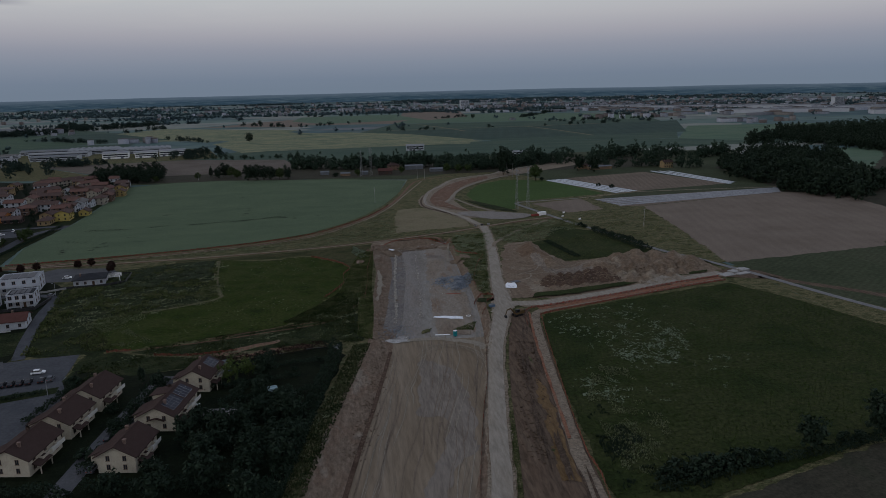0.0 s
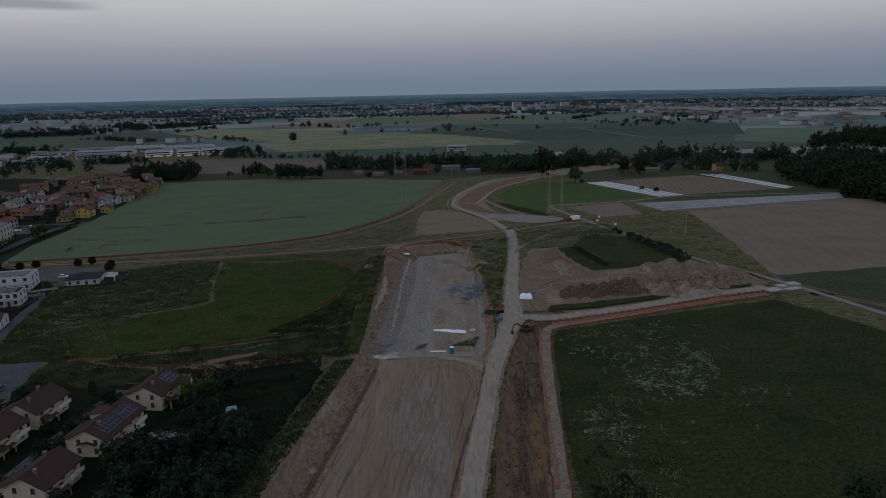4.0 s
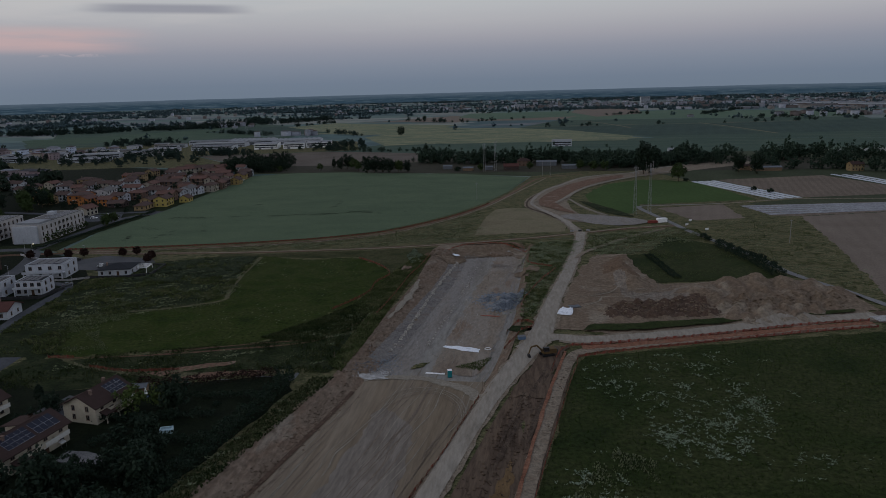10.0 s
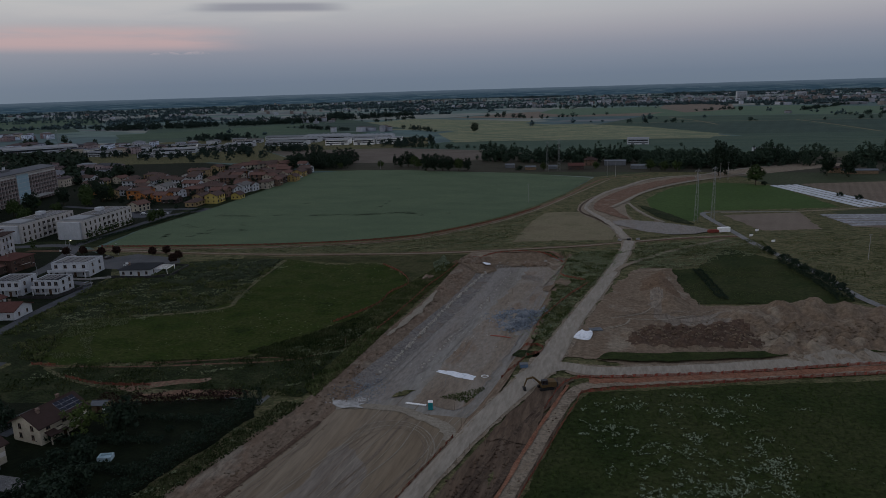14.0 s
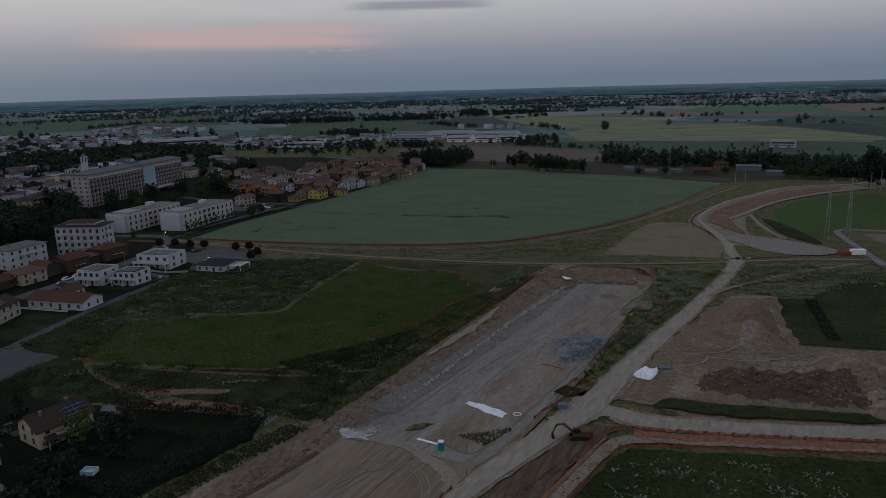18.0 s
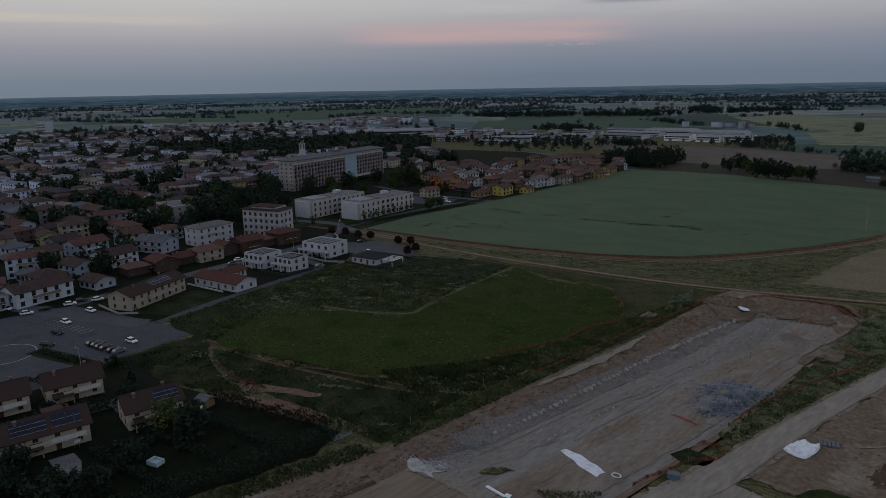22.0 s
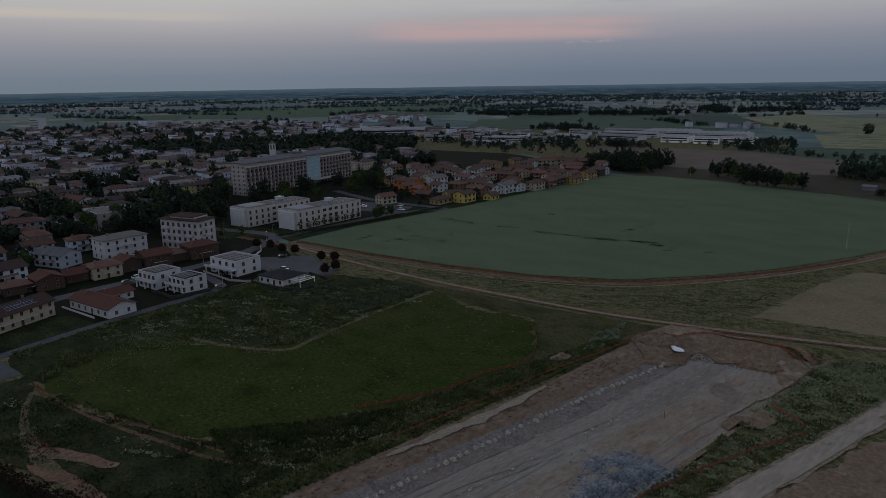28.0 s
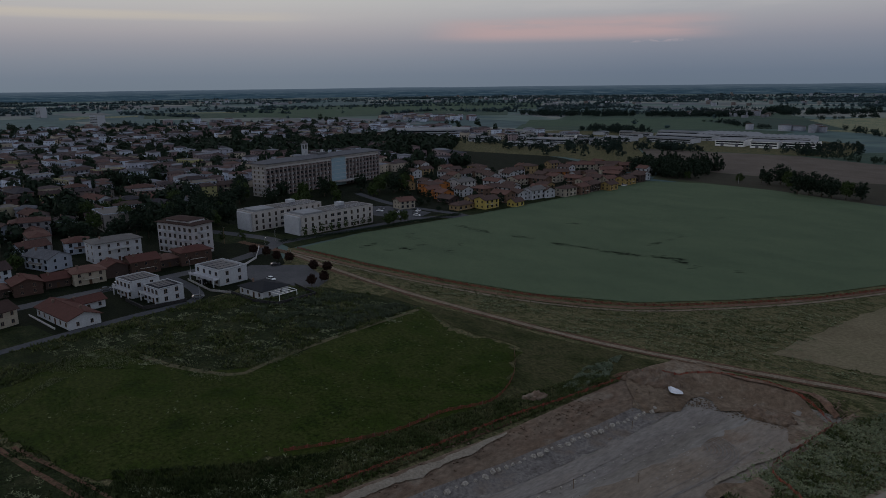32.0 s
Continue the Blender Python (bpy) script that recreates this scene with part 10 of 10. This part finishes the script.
KC = {"w": [car_kind("car_white"), "white car parked on the asphalt", False], "k": [car_kind("car_black"), "black car parked on the asphalt", False], "g": [car_kind("roof_metal"), "grey car parked on the asphalt", False]}
CARS = [(-144.3, 189.6, 10, "w"), (-151.4, 180.4, 100, "k"), (-149.0, 181, 100, "k"), (-146.5, 181.3, 100, "k"), (-144, 181.8, 100, "k"), (-140.4, 182.6, 100, "k"), (-138, 183.4, 100, "g"), (-180.8, 181.7, 10, "w"), (-170.9, 175.9, 20, "k"), (-188, 192.4, 12, "w"), (-202.4, 190, 80, "w"), (-202.7, 181.7, 80, "k"), (-203.8, 194.3, 80, "k"), (-200.5, 199.2, 80, "w"), (-202.2, 175.3, 80, "w"),
        (-214, 172, 20, "w"), (-217, 268, 88, "w"), (-217.5, 273.5, 88, "w"), (-219, 282, 88, "w"), (-183, 318, 10, "w"), (-204, 330, 80, "k"), (-196, 295, 20, "k"), (-178, 286, 80, "g"), (-212, 262, 88, "g"),
        (-258, 448, 20, "w"), (-265, 452, 20, "g"), (-272, 445, 20, "w"), (-280, 449, 20, "k"), (-286, 440, 20, "w"), (-248, 586, 85, "w"), (-252, 640, 85, "w"), (-161, 170, 30, "k"), (-105, 138, 80, "k"), (-104, 122, 84, "g"), (-292, 445, 20, "g"), (-270, 458, 110, "w")]
for x, y, a, k in CARS:
    base, lab, done = KC[k]
    mm = at(x, y, 0.08, a)
    c = copy_thing(base, mm) if done else base
    if not done:
        base.matrix_basis = mm
        KC[k][2] = True
    c["label"] = lab

# ---- weeds and flowers ----
def tuft_shape(seed, blades, h, lean):
    r = np.random.RandomState(seed)
    v = []
    for i in range(blades):
        a = r.uniform(0, 6.28)
        b = np.array([math.cos(a), math.sin(a), 0])
        p = b * r.uniform(0, 0.25)
        w = np.array([-b[1], b[0], 0]) * r.uniform(0.10, 0.2)
        q = p + b * lean * r.uniform(0.4, 1.2) + np.array([0, 0, h * r.uniform(0.6, 1.1)])
        v += [p - w, p + w, q + w * 0.5, q - w * 0.5]
    return np.array(v), np.arange(4 * blades).reshape(-1, 4)


def scatter(name, label, poly, n, smin, smax, mat, seed, category="weeds", clump=0.0, shape=(7, 1.0, 0.5), avoid=None):
    r = np.random.RandomState(seed)
    xy = fill(poly, n, seed)
    if clump:
        keep = np.array([noise.noise((x * clump, y * clump, seed)) + 0.7 * noise.noise((x * clump * 3.1, y * clump * 3.1, seed + 5)) > 0.12 + q for (x, y), q in zip(xy, r.normal(0, 0.16, len(xy)))])
        xy = xy[keep]
    tv, tf = tuft_shape(seed, *shape)
    xyz = np.array([(x, y, height(x, y) + 0.02) for x, y in xy])
    s = r.uniform(smin, smax, len(xy))
    return tagged(new(name, spread(name, tv, tf, xyz, r.uniform(0, 6.28, len(xy)), s, M[mat])), label, category, kind="stuff")


scatter("tall_weeds", "tall tangled weeds between meadow and cutting", [(-68, 228), (-50, 225), (-38, 238), (-38, 262), (-44, 268), (-48, 262), (-56, 246)], 3000, 0.30, 0.81, "tuft_dark", 1)
scatter("tall_weeds", "green weeds between meadow and cutting", [(-38, 255), (-36.5, 262), (-34, 285), (-32, 330), (-36, 345), (-41, 315), (-43, 290), (-47, 264), (-47, 256)], 4600, 0.28, 0.7, "tuft", 75)
scatter("tall_weeds", "weeds on the plot above the gardens", [(-133, 205), (-66, 224), (-42, 238), (-36, 215), (-37, 202), (-88, 190), (-112, 182), (-130, 178)], 9000, 0.24, 0.66, "tuft_dark", 2, clump=0.06)
scatter("pale_weeds", "pale flowering weeds above the hedge", [(-112, 200), (-66, 222), (-42, 236), (-44, 204), (-88, 194)], 500, 0.18, 0.43, "tuft_pale", 3, clump=0.09)
scatter("tall_weeds", "tall grasses on the overgrown plot", [(-158, 208), (-176, 290), (-168, 322), (-140, 338), (-113, 342), (-108, 306), (-101, 273), (-115, 257), (-146, 243), (-125, 209)], 17000, 0.3, 0.85, "tuft", 4, clump=0.07)
scatter("pale_weeds", "pale seeding grass on the overgrown plot", [(-150, 240), (-138, 262), (-116, 270), (-106, 292), (-101, 290), (-98, 262), (-118, 252), (-132, 236)], 3600, 0.18, 0.50, "tuft_pale", 5, clump=0.08)
scatter("shrub_scrub", "grey-green scrub on the overgrown plot", [(-160, 296), (-158, 318), (-146, 332), (-115, 340), (-111, 310), (-130, 292)], 9000, 0.4, 1.0, "scrub_grey", 6, clump=0.08)
scatter("pale_weeds", "pale weeds beside the cutting", [(17, 320), (18, 368), (30, 380), (40, 380), (35, 345), (29.4, 312)], 6000, 0.18, 0.42, "tuft_pale", 7, clump=0.10)
scatter("tall_weeds", "green weeds between cutting and haul road", [(16, 245), (17, 320), (29.4, 312), (24, 275), (19, 250)], 4200, 0.24, 0.7, "tuft", 8, clump=0.1)
scatter("tall_weeds", "dark green weeds beside the cutting", [(17.5, 322), (18.5, 368), (30, 380), (40, 381), (35, 345), (29.4, 312)], 5000, 0.25, 0.7, "tuft", 71, clump=0.06)
scatter("pale_weeds", "pale weeds between cutting and haul road", [(17, 262), (17, 318), (28.5, 310), (23, 272)], 2500, 0.18, 0.42, "tuft_pale", 9, clump=0.12)
scatter("tall_weeds", "weeds along the cutting bank", [(-33.2, 202), (-32.4, 217), (-31.6, 239), (-31.6, 264), (-31, 290), (-29.6, 321), (-29, 345), (-33, 345), (-35, 300), (-38, 240), (-38.4, 207)], 4600, 0.30, 0.74, "tuft", 10)
scatter("pale_weeds", "pale flowering weeds along the head of the bank", [(-52, 98), (-46, 134), (-40, 165), (-34, 198), (-38, 198), (-45, 160), (-51, 130), (-57, 98)], 1300, 0.18, 0.50, "tuft_pale", 11, clump=0.14)
scatter("tall_weeds", "green weeds along the head of the bank", [(-52, 98), (-46, 134), (-40, 165), (-34, 198), (-40, 198), (-47, 160), (-53, 130), (-58, 98)], 3960, 0.24, 0.62, "tuft_dark", 12)
scatter("tall_weeds", "weeds round the green plot", [(48, 352), (60, 350), (66, 372), (92, 386), (108, 378), (108, 412), (96, 416), (60, 402), (47, 392)], 5500, 0.24, 0.56, "tuft", 13, clump=0.06)
scatter("pale_weeds", "pale weeds behind the earth mound", [(48, 352), (60, 350), (66, 372), (92, 386), (104, 400), (80, 408), (47, 392)], 6000, 0.18, 0.42, "tuft_pale", 14, clump=0.1)
scatter("tall_weeds", "rank green weeds on the plot", [(60, 346), (70, 302), (97, 306), (116, 315), (117, 345), (110, 372), (92, 384), (76, 372)], 4620, 0.15, 0.37, "tuft", 15, clump=0.05)
scatter("tall_weeds", "rough grass verge along the farm road", [(-200, 350), (-137, 366), (-98, 378), (-66, 396), (-40, 430), (-14, 480), (-10, 400), (30, 400), (-26, 376), (-66, 364), (-117, 355)], 9900, 0.18, 0.50, "tuft", 16, clump=0.06)
scatter("meadow_grass", "long meadow grass", MEADOW, 12000, 0.2, 0.42, "grass_tuft", 17, "grass")


FLOWERS_A = [(35.8, 216.2), (51.9, 222), (77.2, 225.3), (78.1, 209.5), (81.5, 196.3), (84.2, 188.2), (75.9, 176), (68.7, 165.7), (63.2, 160.7), (54.7, 161.9), (49, 170.4), (44.2, 184.7), (40.2, 184.2), (35.3, 198)]
FLOWERS_B = [(48, 176), (62, 178), (76, 194), (80, 186), (74, 171), (66, 162), (53, 159)]
FLOWERS_C = [(27.4, 147.8), (32.5, 153.4), (41.4, 150.3), (41.9, 142.2), (32.8, 130.4), (29.4, 137.4)]
FLOWER_SPOTS = ((FLOWERS_A, 120, 18), (FLOWERS_B, 60, 23), (FLOWERS_C, 14, 24))


def flower_patches(label, poly, patches, seed, smin, smax, mat="flower", name="white_flowers", category="flowers", long_=2.2):
    """Umbels growing in loose patches, each a small drift of its own."""
    r = np.random.RandomState(seed)
    pts = []
    for cx, cy in fill(poly, patches, seed):
        a, L = r.uniform(0, 3.14) if long_ < 3 else r.normal(0.5, 0.35), r.uniform(0.5, long_)
        for _ in range(int(3 + 9 * L * r.rand())):
            u, w = r.normal() * L, r.normal() * 0.45
            pts.append((cx + u * math.cos(a) - w * math.sin(a), cy + u * math.sin(a) + w * math.cos(a), height(cx, cy) + 0.12))
    xyz = np.array(pts)
    tv, tf = tuft_shape(seed, 4, 0.35, 0.8)
    return tagged(new(name, spread(name, tv, tf, xyz, r.uniform(0, 6.28, len(xyz)), r.uniform(smin, smax, len(xyz)), M[mat])), label, category, kind="stuff")


for spot, much, seed_ in FLOWER_SPOTS:
    flower_patches("patches of white umbel flowers in the meadow", spot, much, seed_, 0.35, 0.85)
flower_patches("thin patches of white flowers in the meadow", [(38, 214), (100, 228), (106, 190), (92, 150), (50, 130), (30, 150)], 34, 19, 0.3, 0.6)
scatter("pale_weeds", "pale seeding grasses at the near edge of the meadow", [(24, 100), (28, 140), (38, 165), (48, 160), (46, 125), (36, 95)], 5200, 0.2, 0.5, "tuft_pale", 61, clump=0.08)
scatter("tall_weeds", "rank dark weeds in the corner of the meadow", [(21, 92), (24, 128), (30, 138), (33, 118), (44, 103), (60, 102), (60, 97), (36, 90)], 4200, 0.25, 0.6, "leaf_dark", 62, clump=0.1)
scatter("tall_weeds", "weeds along the haul road", [(-3.6, 94), (-0.3, 114), (3.5, 136), (4.8, 136), (1.2, 114), (-2.2, 94)], 550, 0.18, 0.43, "tuft", 20)
scatter("pale_weeds", "pale weeds beside the road bed", [(-41, 345), (-40, 360), (-33, 345), (-32, 331), (-36, 330)], 5200, 0.25, 0.55, "flower", 21, clump=0.13)
scatter("tall_weeds", "weeds in the gravel by the toilet", [(-2, 212), (6, 210), (9, 222), (2, 216)], 286, 0.24, 0.56, "tuft", 22)
scatter("pale_weeds", "whitish seeding weeds beside the cutting", [(18, 334), (18, 363), (23, 378), (36, 376), (34, 340), (27, 330)], 3200, 0.2, 0.45, "flower", 51, clump=0.1)
scatter("pale_weeds", "whitish seeding weeds by the haul road", [(17, 264), (19.3, 282), (22, 314), (28, 312), (24, 275), (20.2, 261)], 700, 0.2, 0.42, "flower", 52, clump=0.12)
scatter("pale_weeds", "whitish weeds among the tall weeds", [(-60, 230), (-48, 240), (-40, 266), (-36, 250), (-36, 232), (-46, 231)], 160, 0.25, 0.5, "flower", 53, clump=0.14)
scatter("pale_clumps", "pale grass clumps dotted over the meadow", LAWN, 700, 0.25, 0.6, "tuft_pale", 31, "grass", 0.05, (9, 0.5, 0.7))
scatter("meadow_grass", "uneven grass of the mown meadow", LAWN, 7000, 0.15, 0.32, "lawn_tuft", 32, "grass", 0.06)
scatter("pale_weeds", "pale grasses along the edge of the meadow", [(-150, 243), (-136, 220), (-124, 209), (-112, 213), (-124, 226), (-138, 250)], 2600, 0.2, 0.42, "tuft_pale", 41, clump=0.07)
scatter("pale_weeds", "pale streaks of grass beside the farm road", [(-200, 351), (-137, 366), (-98, 378), (-66, 396), (-40, 430), (-20, 400), (10, 392), (-26, 377), (-66, 366), (-117, 357)], 5200, 0.2, 0.5, "tuft_pale", 42, clump=0.07)
scatter("tall_weeds", "green weeds on the verge of the lane", [(110, 380), (124, 326), (143, 283), (150, 290), (160, 358), (172, 440), (120, 430)], 4200, 0.2, 0.5, "tuft", 43, clump=0.06)
DRIFT = dict(mat="tuft_pale", name="pale_weeds", category="weeds", long_=3.4)
flower_patches("drifts of pale seeding weeds beside the cutting", [(17.5, 328), (18.5, 366), (28, 380), (42, 382), (35.3, 345), (29.4, 312), (24, 318)], 520, 81, 0.4, 0.85, **DRIFT)
flower_patches("drifts of pale weeds by the haul road", [(17, 258), (18, 285), (20, 316), (29.5, 310), (24, 272), (20, 254)], 110, 82, 0.35, 0.8, **DRIFT)
flower_patches("drifts of pale weeds behind the earth mound", [(46, 352), (56, 350), (72, 354), (84, 380), (100, 378), (104, 398), (92, 412), (70, 404), (48, 394)], 420, 83, 0.4, 0.9, **DRIFT)
flower_patches("drifts of pale weeds above the hedge", [(-128, 202), (-90, 210), (-56, 225), (-42, 234), (-40, 208), (-60, 206), (-90, 196), (-118, 186)], 16, 84, 0.35, 0.8, **DRIFT)
flower_patches("drifts of pale grass on the overgrown plot", [(-152, 225), (-165, 262), (-160, 300), (-136, 332), (-112, 338), (-104, 290), (-100, 266), (-118, 252), (-140, 240)], 190, 85, 0.4, 0.9, **DRIFT)
flower_patches("drifts of pale weeds along the dump edge", [(-60, 229), (-48, 240), (-42, 268), (-36, 300), (-34, 270), (-38, 245), (-44, 230)], 60, 86, 0.4, 0.9, **DRIFT)
flower_patches("drifts of pale grass along the farm road", [(-205, 349), (-137, 364), (-98, 376), (-66, 392), (-36, 430), (-14, 478), (-10, 396), (36, 404), (-26, 374), (-66, 363), (-117, 354)], 620, 87, 0.35, 0.8, **DRIFT)
flower_patches("drifts of pale grass along the top of the bank", [(-56, 98), (-50, 132), (-43, 165), (-36, 198), (-39, 200), (-47, 165), (-54, 130), (-60, 98)], 55, 88, 0.35, 0.8, **DRIFT)
flower_patches("drifts of pale grass on the verge of the lane", [(112, 378), (126, 326), (144, 284), (150, 290), (160, 358), (174, 445), (120, 432)], 160, 89, 0.35, 0.8, **DRIFT)
# flattened streaks in the wheat
rl = np.random.RandomState(77)
lod = Geo()
LODGED = [(-219, 447, -189, 448, 22), (-179, 451, -166, 454, 9), (-154, 455, -131, 459, 20), (-126, 459, -107, 465, 26), (-107, 468, -92, 471, 20), (-94, 468, -87, 468, 10), (-181, 500, -177, 501, 6), (-120, 488, -119, 493, 6), (-120, 504, -122, 520, 5), (-208, 376, -212, 390, 9), (-197, 383, -193, 385, 4), (-220, 412, -206, 408, 7), (-196, 390, -188, 393, 7), (-194, 401, -192, 403, 3), (-177, 405, -171, 404, 4), (-184, 418, -180, 417, 2), (-83, 465, -81, 465, 3), (-66, 471, -65, 472, 2), (-135, 573, -134, 574, 2)]
for x0, y0, x1, y1, n in LODGED:
    for _ in range(2 * n):
        u = rl.rand()
        x, y = x0 + (x1 - x0) * u + rl.normal() * 0.8, y0 + (y1 - y0) * u + rl.normal() * 1.4
        turn = 0.55 + rl.normal() * 0.12
        d, q, c = np.array([math.cos(turn), math.sin(turn)]), np.array([-math.sin(turn), math.cos(turn)]), np.array([x, y])
        L, w = rl.uniform(0.7, 2.2), rl.uniform(0.2, 0.5)
        lod.add([(*(c + d * L * math.cos(a) * rl.uniform(0.7, 1.2) + q * w * math.sin(a) * rl.uniform(0.6, 1.2)), 0.19) for a in [math.pi * k / 4 for k in range(8)]], [tuple(range(8))])
M["lodged"] = material("lodged_wheat", [(0.016, 0.024, 0.014), (0.028, 0.038, 0.022)], 2)
tagged(part("lodged_wheat", lod, M["lodged"]), "dark flattened streaks in the wheat", "wheat", kind="stuff")
